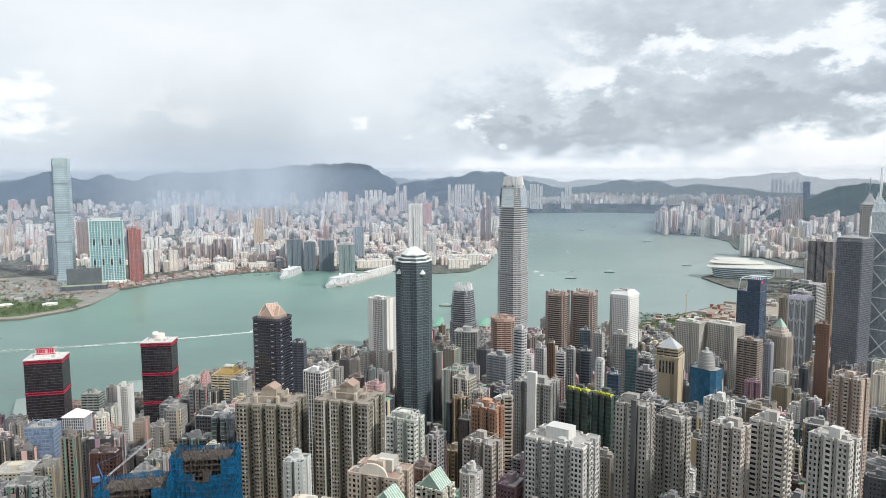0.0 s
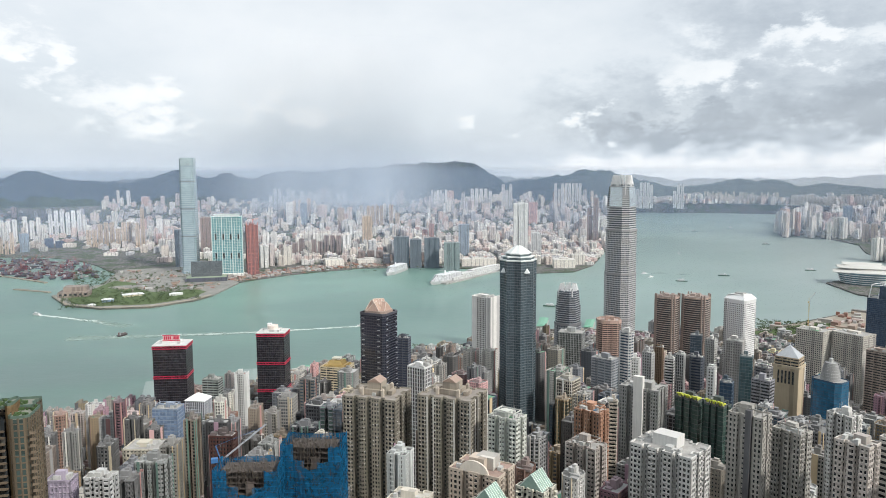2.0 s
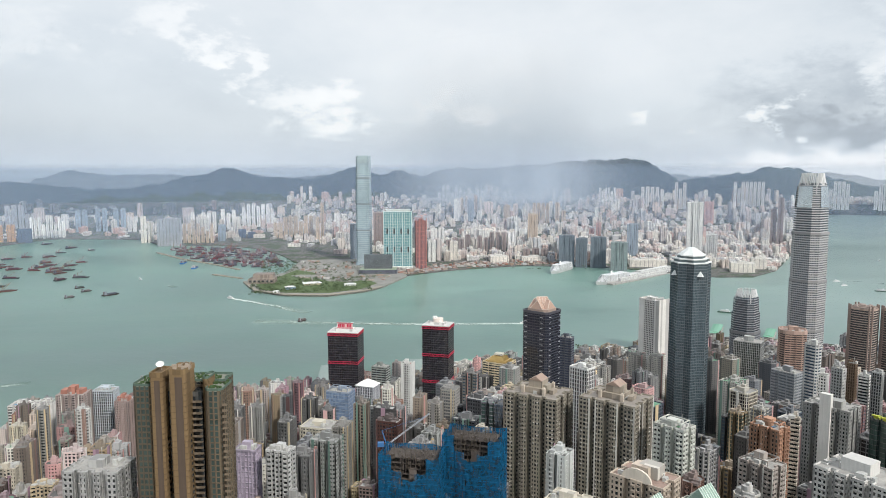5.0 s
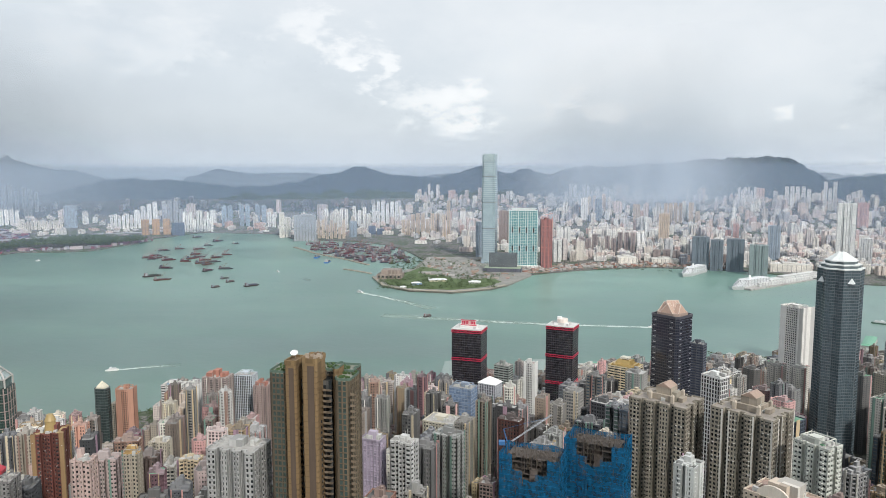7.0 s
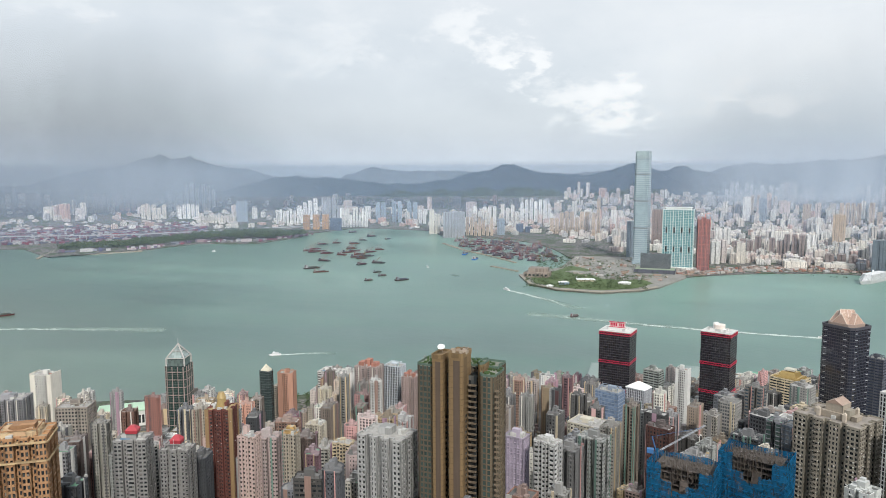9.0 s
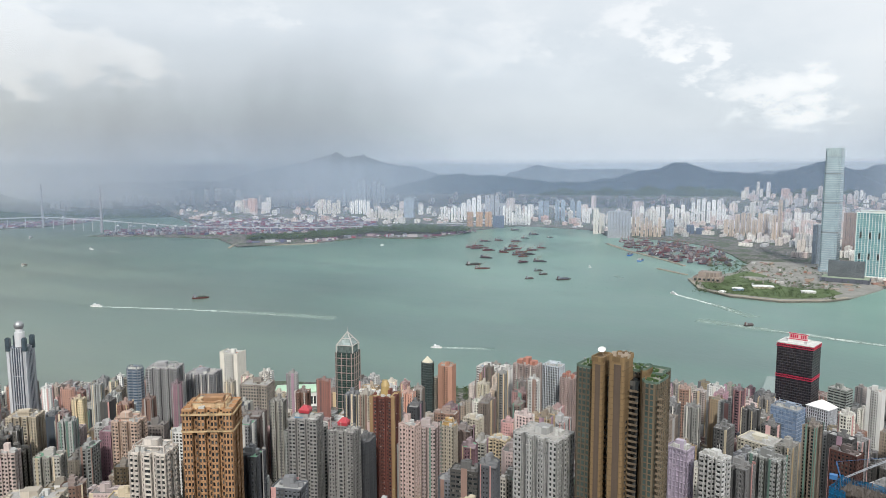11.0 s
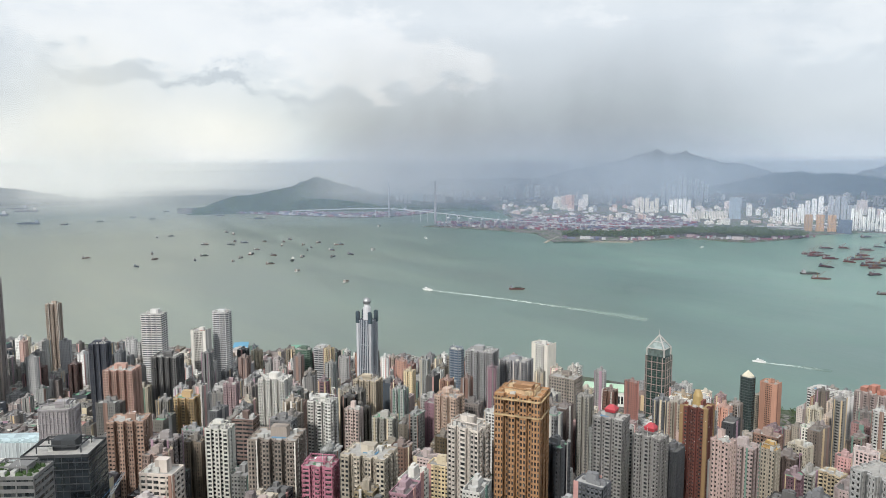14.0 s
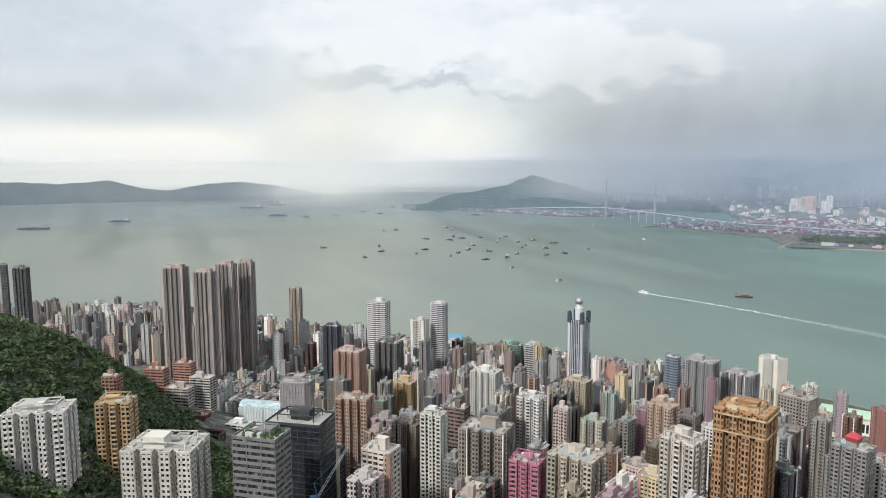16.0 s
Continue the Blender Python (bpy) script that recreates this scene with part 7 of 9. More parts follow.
def six_sided():
    thing, w, dd, h, rnd = tower("office_tower", "six-sided pink granite office tower", -4.8, 1260, 152, 44, "bands", (0.40, 0.28, 0.23), glass=(0.07, 0.06, 0.06), turn=8, flat=0.9, plan="cut", roof=(0.4, 0.3, 0.26))
    part("roof_edge", Shape().parapet(chamfered(w * 1.03, dd * 1.03, w * 0.2), chamfered(w * 0.95, dd * 0.95, w * 0.18), h - 4, h + 2), WALL, thing, (0.50, 0.36, 0.30))


def near_roofs():
    """The low blocks right under the hill: curved gables, green glass gables, a roof garden."""
    thing, w, dd, h, rnd = tower("residential_tower", "beige and white flats with curved roof walls and dish", 5.3, 395, 240, 38, "flats", (0.52, 0.44, 0.36), turn=-26, flat=0.7, plan="notch", roof=(0.36, 0.26, 0.22))
    s = Shape()
    for k in range(10):
        a0, a1 = math.pi * k / 10, math.pi * (k + 1) / 10
        for y in (-dd * 0.42, dd * 0.2):
            s.quad((9 * math.cos(a0), y, h + 7 * math.sin(a0)), (9 * math.cos(a0), y - 1.2, h + 7 * math.sin(a0)), (9 * math.cos(a1), y - 1.2, h + 7 * math.sin(a1)), (9 * math.cos(a1), y, h + 7 * math.sin(a1)))
            s.quad((9 * math.cos(a0), y - 1.2, h), (9 * math.cos(a0), y - 1.2, h + 7 * math.sin(a0)), (9 * math.cos(a1), y - 1.2, h + 7 * math.sin(a1)), (9 * math.cos(a1), y - 1.2, h))
    part("curved_gable", s, WALL, thing, (0.62, 0.56, 0.48), "pale curved roof wall", "stuff")
    part("penthouse", Shape().box(3, 2, h, 11, 9, 7), WALL, thing, (0.58, 0.55, 0.50))
    for bearing, d, top in ((4.6, 352, 240), (0.8, 372, 240)):
        thing, w, dd, h, rnd = tower("residential_tower", "cream flats with pale green glazed gable", bearing, d, top, 22, "flats", (0.56, 0.54, 0.46), turn=-30, flat=0.8, plan="notch", clutter=False, roof=(0.4, 0.4, 0.36))
        s = Shape()
        a, b = w * 0.4, dd * 0.4
        s.quad((-a, -b, h), (a, -b, h), (0, -b, h + 8))
        s.quad((-a, b, h), (0, b, h + 8), (a, b, h))
        s.quad((-a, -b, h), (0, -b, h + 8), (0, b, h + 8), (-a, b, h))
        s.quad((a, -b, h), (a, b, h), (0, b, h + 8), (0, -b, h + 8))
        part("green_gable", s, PAINTED, thing, (0.27, 0.38, 0.32), "pale green glazed gable")
        s = Shape()
        for i in range(7):
            y = -b + 2 * b * i / 6
            s.bar((-a, y, h + 0.2), (0, y, h + 8.2), 0.22).bar((a, y, h + 0.2), (0, y, h + 8.2), 0.22)
        part("gable_ribs", s, PAINTED, thing, (0.6, 0.68, 0.62), kind="stuff")
    thing, w, dd, h, rnd = tower("residential_tower", "cream flats with planted roof terraces", -20.5, 350, 240, 40, "flats", (0.54, 0.48, 0.38), turn=-22, flat=0.6, plan="notch", bays=(4, 2), roof=(0.46, 0.40, 0.32))
    s = Shape()
    for _ in range(12):
        leafy(s, rnd.uniform(-0.35, 0.35) * w, rnd.uniform(-0.3, 0.3) * dd, h, 1.4, 1.6, rnd, 20)
    part("roof_plants", s, FOLIAGE, thing, kind="stuff")
    thing, w, dd, h, rnd = tower("residential_tower", "cream flats with open roof court", -0.6, 345, 236, 22, "flats", (0.62, 0.55, 0.44), turn=-24, flat=0.9, plan="notch", roof=(0.52, 0.44, 0.34))
    thing, w, dd, h, rnd = tower("residential_tower", "pale flats with rooftop tanks below grey towers", 11.3, 372, 233, 26, "flats", (0.58, 0.54, 0.46), turn=-24, flat=0.8, plan="notch", roof=(0.5, 0.48, 0.42))


def tower_crane(bearing, d, z0, high, reach, swing, colour, label):
    x, y = at(bearing, d)
    thing = tagged(new("tower_crane"), label, "crane")
    thing.matrix_world = pose(x, y, z0, 0, 0, bearing)
    s = Shape()
    for k in range(int(high / 4)):
        for a, b in (((-1, -1), (1, -1)), ((1, -1), (1, 1)), ((1, 1), (-1, 1)), ((-1, 1), (-1, -1))):
            s.bar((a[0], a[1], k * 4), (b[0], b[1], k * 4 + 4), 0.14).bar((a[0], a[1], k * 4), (a[0], a[1], k * 4 + 4), 0.2)
    part("mast", s, PAINTED, thing, colour, kind="stuff")
    c, e = math.cos(radians(swing)), math.sin(radians(swing))
    s = Shape()
    lift = reach * 0.55
    n = 12
    for k in range(n):
        p, q = k / n, (k + 1) / n
        for o in (-0.7, 0.7):
            s.bar((reach * p * c - o * e, reach * p * e + o * c, high + lift * p), (reach * q * c - o * e, reach * q * e + o * c, high + lift * q), 0.13)
        s.bar((reach * p * c - 0.7 * e, reach * p * e + 0.7 * c, high + lift * p), (reach * q * c + 0.7 * e, reach * q * e - 0.7 * c, high + lift * q), 0.14)
    part("jib", s, PAINTED, thing, (0.34, 0.36, 0.39), kind="stuff")
    s = Shape().box(-4 * c, -4 * e, high, 4, 3, 2.5).bar((0, 0, high), (-3 * c, -3 * e, high + 10), 0.3).bar((-3 * c, -3 * e, high + 10), (reach * c * 0.9, reach * e * 0.9, high + lift * 0.9), 0.06)
    part("cab_and_counterweight", s, PAINTED, thing, colour)


def campus():
    """The university below the wooded spur: brick ranges, white slabs, a glass-roofed hall."""
    rows = ((121.2, 960, 150, 30, 18, (0.36, 0.17, 0.13), "bands"), (119.6, 900, 140, 34, 16, (0.42, 0.36, 0.33), "bands"), (118.4, 840, 124, 30, 16, (0.19, 0.075, 0.075), "bands"), (117.6, 780, 112, 34, 18, (0.16, 0.07, 0.07), "bands"),
            (116.0, 700, 116, 32, 14, (0.18, 0.085, 0.085), "bands"), (114.6, 690, 112, 30, 16, (0.40, 0.36, 0.34), "bands"), (113.0, 800, 108, 44, 20, (0.66, 0.66, 0.65), "grid"), (115.2, 860, 100, 36, 18, (0.70, 0.70, 0.69), "bands"),
            (112.6, 660, 126, 28, 14, (0.62, 0.60, 0.56), "bands"), (110.2, 740, 96, 40, 16, (0.68, 0.68, 0.67), "grid"), (119.2, 1020, 138, 30, 18, (0.40, 0.20, 0.16), "bands"), (117.9, 985, 126, 34, 16, (0.46, 0.44, 0.42), "bands"))
    for k, (a, d, top, span, deep, colour, style) in enumerate(rows):
        word = "dark brick-red" if colour[0] < 0.22 else "brick-red" if colour[1] < 0.25 else "white" if colour[0] > 0.6 else "grey"
        tower("university_building", word + " campus range with flat roof on the slope", a, d, top, span, style, colour, turn=-32, flat=0.5, seed=60 + k, roof=(0.5, 0.5, 0.48) if k % 2 else (0.3, 0.2, 0.18))
    thing, foot = stand("university_building", 113.4, 930, "long hall with pale blue barrel glass roof", turn=-30)
    part("wall", Shape().box(0, 0, 0, 58, 22, 95 - foot), WALL, thing, (0.50, 0.55, 0.57))
    h = 95 - foot
    s = Shape()
    for k in range(10):
        a0, a1 = math.pi * k / 10, math.pi * (k + 1) / 10
        s.quad((-29, 11 * math.cos(a0), h + 7 * math.sin(a0)), (-29, 11 * math.cos(a1), h + 7 * math.sin(a1)), (29, 11 * math.cos(a1), h + 7 * math.sin(a1)), (29, 11 * math.cos(a0), h + 7 * math.sin(a0)))
    part("barrel_roof", s, CURTAIN, thing, (0.36, 0.46, 0.49))
    s = Shape()
    for i in range(15):
        x = -29 + 58 * i / 14
        s.box(x, -11.2, 0, 0.8, 0.6, h)
    part("ribs", s, PAINTED, thing, (0.62, 0.68, 0.70), kind="stuff")
    claim(113.4, 930, 36)


def waterfront_hall():
    thing, foot = stand("sports_hall", 68.4, 1215, "long white hall with pale green roof by the water", turn=-6)
    w, d, h = 74, 40, 26
    part("wall", Shape().box(0, 0, 0, w, d, h), WALL, thing, (0.66, 0.66, 0.63))
    s = Shape()
    for i in range(14):
        s.box(-w / 2 + w * (i + 0.5) / 14, -d / 2 - 0.2, 6, 3.4, 0.5, 13)
    part("windows", s, GLAZING, thing, kind="stuff")
    s = Shape().prism(rect(w + 3, d + 3), h, h + 1.4).prism(rect(w + 1, d + 1), h + 1.4, h + 4, True, rect(w * 0.9, d * 0.3))
    part("roof", s, PAINTED, thing, (0.42, 0.60, 0.44), "pale green sheet roof")
    claim(68.4, 1215, 44)


def piers_and_sheds():
    rnd = random.Random(4)
    for a, d, long, wide in ((0.4, 1900, 120, 26), (-1.4, 1905, 110, 24), (-3.3, 1900, 110, 24), (-5.0, 1900, 100, 24), (3, 1800, 110, 26), (19.5, 1400, 170, 40), (31, 1385, 150, 44), (24, 1430, 110, 30), (97.8, 1600, 90, 34), (93.5, 1545, 80, 30)):
        thing, foot = stand("ferry_pier", a, d, "low ferry pier with pale roof over the water", "pier", turn=-4)
        thing.location.z = 0
        part("deck", Shape().box(0, 0, -2, wide, long, 5), WALL, thing, (0.42, 0.41, 0.38))
        part("wall", Shape().box(0, 0, 3, wide * 0.8, long * 0.9, 7), WALL, thing, (0.56, 0.57, 0.55))
        green = rnd.random() < 0.5
        s = Shape().prism(rect(wide * 0.95, long * 0.95), 10, 10.8).prism(rect(wide * 0.85, long * 0.85), 10.8, 13, True, rect(wide * 0.3, long * 0.8))
        part("roof", s, PAINTED, thing, (0.16, 0.36, 0.25) if green else ((0.10, 0.30, 0.45) if a > 90 else (0.24, 0.30, 0.28)))


def exhibition_hall():
    thing, foot = stand("exhibition_hall", -22.9, 2980, "waterfront exhibition hall with white wing-shaped curved roofs", turn=4)
    part("glass_hall", Shape().prism(ngon(104, 28, 0.62), 0, 42, True, ngon(116, 28, 0.62)), CURTAIN, thing, (0.12, 0.20, 0.23))
    s = Shape()
    for k in range(5):
        s.prism(ngon(108 + 2 * k, 28, 0.62), 5 + k * 7.4, 7 + k * 7.4)
    part("floor_edges", s, PAINTED, thing, (0.66, 0.68, 0.67), kind="stuff")
    for k, (scale, z, dy, cx) in enumerate(((1.0, 42, 0, 0), (0.74, 58, 10, -22), (0.48, 68, 20, -40))):
        s = Shape()
        n, m = 24, 8
        for i in range(n + 1):
            u = -1 + 2 * i / n
            for j in range(m + 1):
                v = -1 + 2 * j / m
                half = 62 * scale * (1 - 0.45 * abs(u) ** 2.2)
                s.v.append((cx + u * 132 * scale, dy + v * half, z + 16 * scale * (1 - u * u) * (1 - 0.5 * v * v) + 7 * abs(u) ** 3 - 6 * v * v))
        for i in range(n):
            for j in range(m):
                p = i * (m + 1) + j
                s.f.append((p, p + m + 1, p + m + 2, p + 1))
        ob = part("wing_roof", s, PAINTED, thing, (0.56, 0.55, 0.51), "cream-white curved metal roof")
        thick = ob.modifiers.new("thickness", "SOLIDIFY")
        thick.thickness = 2.5
    part("rear_block", Shape().box(95, 60, 0, 170, 70, 38), FAR_WALL, thing, (0.5, 0.51, 0.51))
    claim(-22.9, 2980, 130)


sunk_gold_office()
beige_monolith()
blue_dome_tower()
white_capped()
black_slab_pair()
gilded_spire()
blue_framed_tower()
ladder_bank()
stone_heritage()
six_sided()
near_roofs()
campus()
waterfront_hall()
tower_crane(26.4, 440, 150, 84, 30, 20, (0.05, 0.16, 0.36), "blue tower crane over the netted building site")
tower_crane(109.3, 400, 150, 66, 34, 55, (0.06, 0.2, 0.42), "blue and white luffing tower crane on a site")
tower_crane(-19.0, 2030, 5, 70, 40, 70, (0.55, 0.38, 0.12), "yellow crane on the reclaimed waterfront")
piers_and_sheds()
exhibition_hall()

# ---- the crowd of lesser buildings on the island ----


def again(name, parts, m):
    """A thing like another: new objects on the same meshes. parts: name, mesh and colour of each."""
    thing = new(name, parts[0][1])
    thing.matrix_world, thing.color = m, (*parts[0][2], 1)
    for title, mesh, colour in parts[1:]:
        ob = new(title, mesh)
        ob.parent, ob.color = thing, (*colour, 1)
    return thing


GLASSES = ((0.05, 0.06, 0.07), (0.06, 0.09, 0.12), (0.05, 0.08, 0.075), (0.12, 0.13, 0.14), (0.03, 0.03, 0.035), (0.09, 0.12, 0.15))
PAINTS = ((0.66, 0.64, 0.58), (0.70, 0.70, 0.68), (0.60, 0.54, 0.45), (0.52, 0.49, 0.44), (0.55, 0.42, 0.38), (0.42, 0.42, 0.42), (0.46, 0.38, 0.31), (0.64, 0.56, 0.52),
          (0.36, 0.30, 0.26), (0.56, 0.55, 0.52), (0.68, 0.63, 0.52), (0.30, 0.30, 0.31), (0.58, 0.60, 0.58), (0.44, 0.28, 0.22), (0.62, 0.50, 0.48), (0.70, 0.68, 0.62), (0.16, 0.17, 0.19), (0.54, 0.31, 0.24), (0.24, 0.11, 0.09), (0.20, 0.19, 0.18), (0.50, 0.38, 0.24), (0.34, 0.20, 0.24), (0.68, 0.56, 0.36), (0.60, 0.36, 0.35), (0.10, 0.13, 0.17), (0.70, 0.70, 0.68))
ACCENTS = ((0.66, 0.64, 0.60), (0.50, 0.28, 0.26), (0.26, 0.17, 0.14), (0.36, 0.24, 0.30), (0.12, 0.12, 0.13), (0.56, 0.44, 0.28), (0.62, 0.40, 0.38), (0.34, 0.33, 0.32), (0.16, 0.26, 0.22), (0.60, 0.52, 0.38))
PAINT_WORDS = ("cream", "white", "sand-coloured", "weathered grey-beige", "dusty pink", "grey", "tan", "pale pink", "brown", "pale grey", "ivory", "dark grey", "pale green-grey", "brick-red", "rose", "off-white", "charcoal", "salmon", "maroon", "dark brown-grey", "ochre", "mauve", "pale yellow", "rose-pink", "dark blue-grey", "bright white")


def lesser(seed, w, d, h, style, plan):
    rnd = random.Random(seed)
    name, made = "residential_block" if style == "flats" else "office_block", {}
    pts = {"box": rect(w, d), "notch": notched(w, d, 3 if w > 18 else 2, 2, min(w, d) * 0.2), "cut": chamfered(w, d, 3)}[plan]
    deep = 0.6
    inner = inset(pts, deep)
    floor, sill, gap, width = (3.0, rnd.choice((0.9, 1.1, 1.35)), rnd.choice((2.2, 2.7, 3.4)), rnd.choice((0.6, 0.8, 1.1))) if style == "flats" else (3.7, rnd.choice((0.7, 1.3, 1.8)), rnd.choice((2.6, 4.0, 8.0)), 0.5)
    s = Shape()
    count = int(h / floor)
    for k in range(count):
        s.ring(pts, inner, k * h / count, k * h / count + sill)
    piers(s, pts, 0, h, gap, width, deep)
    if style == "flats":
        # slim bay windows
        for x0, y0, ux, uy, long in edges(pts):
            if long > 4.5 and rnd.random() < 0.5:
                q = long * rnd.choice((0.3, 0.5, 0.7))
                for k in range(count):
                    s.box(x0 + ux * q + uy * 0.25, y0 + uy * q - ux * 0.25, k * h / count - 0.1, 1.9, 0.6, 0.7, math.degrees(math.atan2(uy, ux)))
    s.parapet(pts, inset(pts, 0.4), h - 0.8, h + 0.8)
    made["wall"] = s.mesh("wall", WALL)
    # blank strips in a second colour, from street to roof
    t = Shape()
    for x0, y0, ux, uy, long in edges(pts):
        if long > 3.2 and rnd.random() < 0.45:
            wide = long * rnd.choice((0.16, 0.22, 0.34))
            q = rnd.choice((wide / 2 + 0.1, long / 2, long - wide / 2 - 0.1))
            t.box(x0 + ux * q + uy * 0.1, y0 + uy * q - ux * 0.1, 0, wide, 0.5, h + rnd.choice((0.9, 0.9, 2.2)), math.degrees(math.atan2(uy, ux)))
    if not t.v:
        t.box(0, -d * 0.5, 0, w * 0.16, 0.6, h + 1.4)
    made["accent_wall"] = t.mesh("accent_wall", WALL)
    made["glazing"] = Shape().prism(inner, 0, h - 0.3).mesh("glazing", GLAZING if style == "flats" else CURTAIN)
    s = Shape().prism(inset(pts, 0.35), h - 0.7, h - 0.2)
    made["roof"] = s.mesh("roof", ROOF)
    s = Shape()
    s.box(0, 0, h - 0.2, w * 0.36, d * 0.34, rnd.uniform(3, 6))
    s.box(w * 0.06, d * 0.04, h + 3, w * 0.18, d * 0.2, 3.2)
    for _ in range(6):
        s.box(rnd.uniform(-0.38, 0.38) * w, rnd.uniform(-0.38, 0.38) * d, h - 0.2, rnd.uniform(1.5, 5), rnd.uniform(1.5, 4), rnd.uniform(0.8, 3))
    for _ in range(2):
        x, y = rnd.uniform(-0.3, 0.3) * w, rnd.uniform(-0.3, 0.3) * d
        s.bar((x, y, h), (x, y, h + rnd.uniform(3, 7)), 0.1)
    made["roof_plant"] = s.mesh("roof_plant", WALL)
    shell = Shape().prism(pts, 0, h, False)
    shell.parapet(pts, inset(pts, 0.5), h, h + 1.2)
    made["far"] = {"wall": shell.mesh("wall", WALL), "accent_wall": made["accent_wall"], "roof": made["roof"], "roof_plant": made["roof_plant"]}
    return name, made


def crowd():
    kinds = []
    rnd = random.Random(5)
    for i in range(40):
        h = (42, 60, 78, 96, 118)[i % 5] * rnd.uniform(0.9, 1.1)
        kinds.append((h, lesser(i, rnd.uniform(11, 20), rnd.uniform(10, 15), h, "flats" if i % 4 else "office", ("notch", "box", "notch", "cut", "notch", "box")[i % 6])))
    for i in range(10):
        h = (96, 115, 132, 150, 168)[i % 5]
        kinds.append((h, lesser(60 + i, rnd.uniform(19, 30), rnd.uniform(16, 22), h, "office", ("box", "cut", "notch")[i % 3])))
    for i in range(6):
        h = (14, 20, 26)[i % 3]
        kinds.append((h, lesser(90 + i, rnd.uniform(18, 34), rnd.uniform(14, 24), h, "flats" if i % 2 else "office", "box")))
    spots = []
    y = -1500
    while y < 1900:
        x = -1900
        while x < 1500:
            spots.append((x + rnd.uniform(-7, 7), y + rnd.uniform(-7, 7)))
            x += 27
        y += 27
    spots.sort(key=lambda p: math.hypot(*p))
    tally, rest = {}, {"v": [], "f": [], "m": [], "c": []}
    for x, y in spots:
        a, d = polar(x, y)
        shore = steps(SHORE, a)
        if not -35 < a < 133 or d < 330 or d > min(shore - 45, 2300 if a < 12 or a > 112 else 1650):
            continue
        r = rnd.random()
        if any(math.hypot(x - u, y - v) < q + 10 for u, v, q in TAKEN):
            continue
        if any(lo < a < hi and near < d < beyond for lo, hi, near, beyond in OPEN_GROUND):
            continue
        g = ground_height(x, y)
        # taller towards the hillside and the business quarter, low by the western shore
        want = 78 + 26 * math.exp(-((d - 620) / 260) ** 2) + (30 if a < 22 and d > 800 else 0) - (12 if a > 95 and d > 1200 else 0)
        quarter = a < 22 and d > 620
        want = want + 40 if quarter else want
        # tall slim towers stand apart among low tenements
        want = want * (1.05 + 0.5 * hash_of(x, y, 6)) if hash_of(x, y, 5) < (0.5 if d < 1000 else 0.42) else want * (0.18 + 0.34 * hash_of(x, y, 6))
        low = max(steps(SKYLINE, a), steps(SIGHT, d)) + 3.0 * hash_of(x, y, 9) ** 1.5
        want = min(want, max(EYE - d * math.tan(radians(low)) - g, 12 + 22 * r if d > 1050 else 0))
        if any(lo < a < hi and near < d < beyond for lo, hi, near, beyond in LOW_GROUND):
            want = min(want, 14 + 22 * r)
        if want < 9:
            continue
        i = min(range(len(kinds)), key=lambda k: abs(kinds[k][0] - want) + 16 * hash_of(x, y, k) + (14 if quarter == (kinds[k][1][0] != "office_block") else 0) + (30 if not quarter and kinds[k][0] > 92 and k >= 40 else 0))
        c = int(hash_of(y, x, 3) * 1000) % len(PAINTS)
        if quarter and c in (4, 7, 13, 14, 17, 18):
            c = (5, 1, 11, 9, 16, 15)[(4, 7, 13, 14, 17, 18).index(c)]
        m = pose(x, y, g - 2, 0, 0, street_turn(a) + (90 if r > 0.6 else 0) + rnd.uniform(-5, 5))
        h, (name, made) = kinds[i]
        if name == "residential_block":
            name = "tenement_block" if h < 45 else "apartment_tower" if h > 74 else name
        tone = rnd.choice((rnd.uniform(0.26, 0.5), rnd.uniform(0.5, 0.8), rnd.uniform(0.8, 1.15)))
        colour = tuple(v * tone for v in PAINTS[c])
        if a > 92:
            grey = sum(colour) / 3
            colour = tuple(0.6 * v + 0.4 * grey for v in colour)
        q = rnd.choice((0.14, 0.20, 0.28, 0.42))
        flat_roof = (q, q, q * 0.97) if rnd.random() > 0.08 else (0.16, 0.32, 0.22)
        tones = {"wall": colour, "glazing": rnd.choice(GLASSES), "roof": flat_roof, "roof_plant": tuple(0.6 * v + 0.12 for v in colour), "accent_wall": rnd.choice(ACCENTS)}
        tally[name] = tally.get(name, 0) + 1
        if tally[name] > 215:
            for slot, (k, me) in enumerate(made["far"].items()):
                start = len(rest["v"])
                rest["v"] += [tuple(m @ v.co) for v in me.vertices]
                rest["f"] += [tuple(start + i for i in f.vertices) for f in me.polygons]
                rest["m"] += [0 if k == "wall" else 1] * len(me.polygons)
                rest["c"] += [(*tones[k], 1.0)] * len(me.vertices)
            continue
        ob = again(name, [(k, me, tones[k]) for k, me in made.items() if k != "far"], m)
        tagged(ob, PAINT_WORDS[c] + (" block of flats with cluttered roof" if "office" not in name else " office block with banded windows") + (" on the slope" if d < 800 else " near the shore"), "building", "city blocks on the island")
    me = bpy.data.meshes.new("lesser_blocks")
    me.from_pydata(rest["v"], [], rest["f"])
    me.materials.append(FAR_JOINED)
    me.materials.append(WALL_JOINED)
    me.polygons.foreach_set("material_index", rest["m"])
    me.color_attributes.new("paint", "FLOAT_COLOR", "POINT").data.foreach_set("color", [v for c in rest["c"] for v in c])
    tagged(new("city_blocks", me), "crowded pale flats and offices packed along the shore", "buildings", kind="stuff")


def hash_of(a, b, k):
    v = math.sin(a * 12.9898 + b * 78.233 + k * 37.719) * 43758.5453
    return v - math.floor(v)


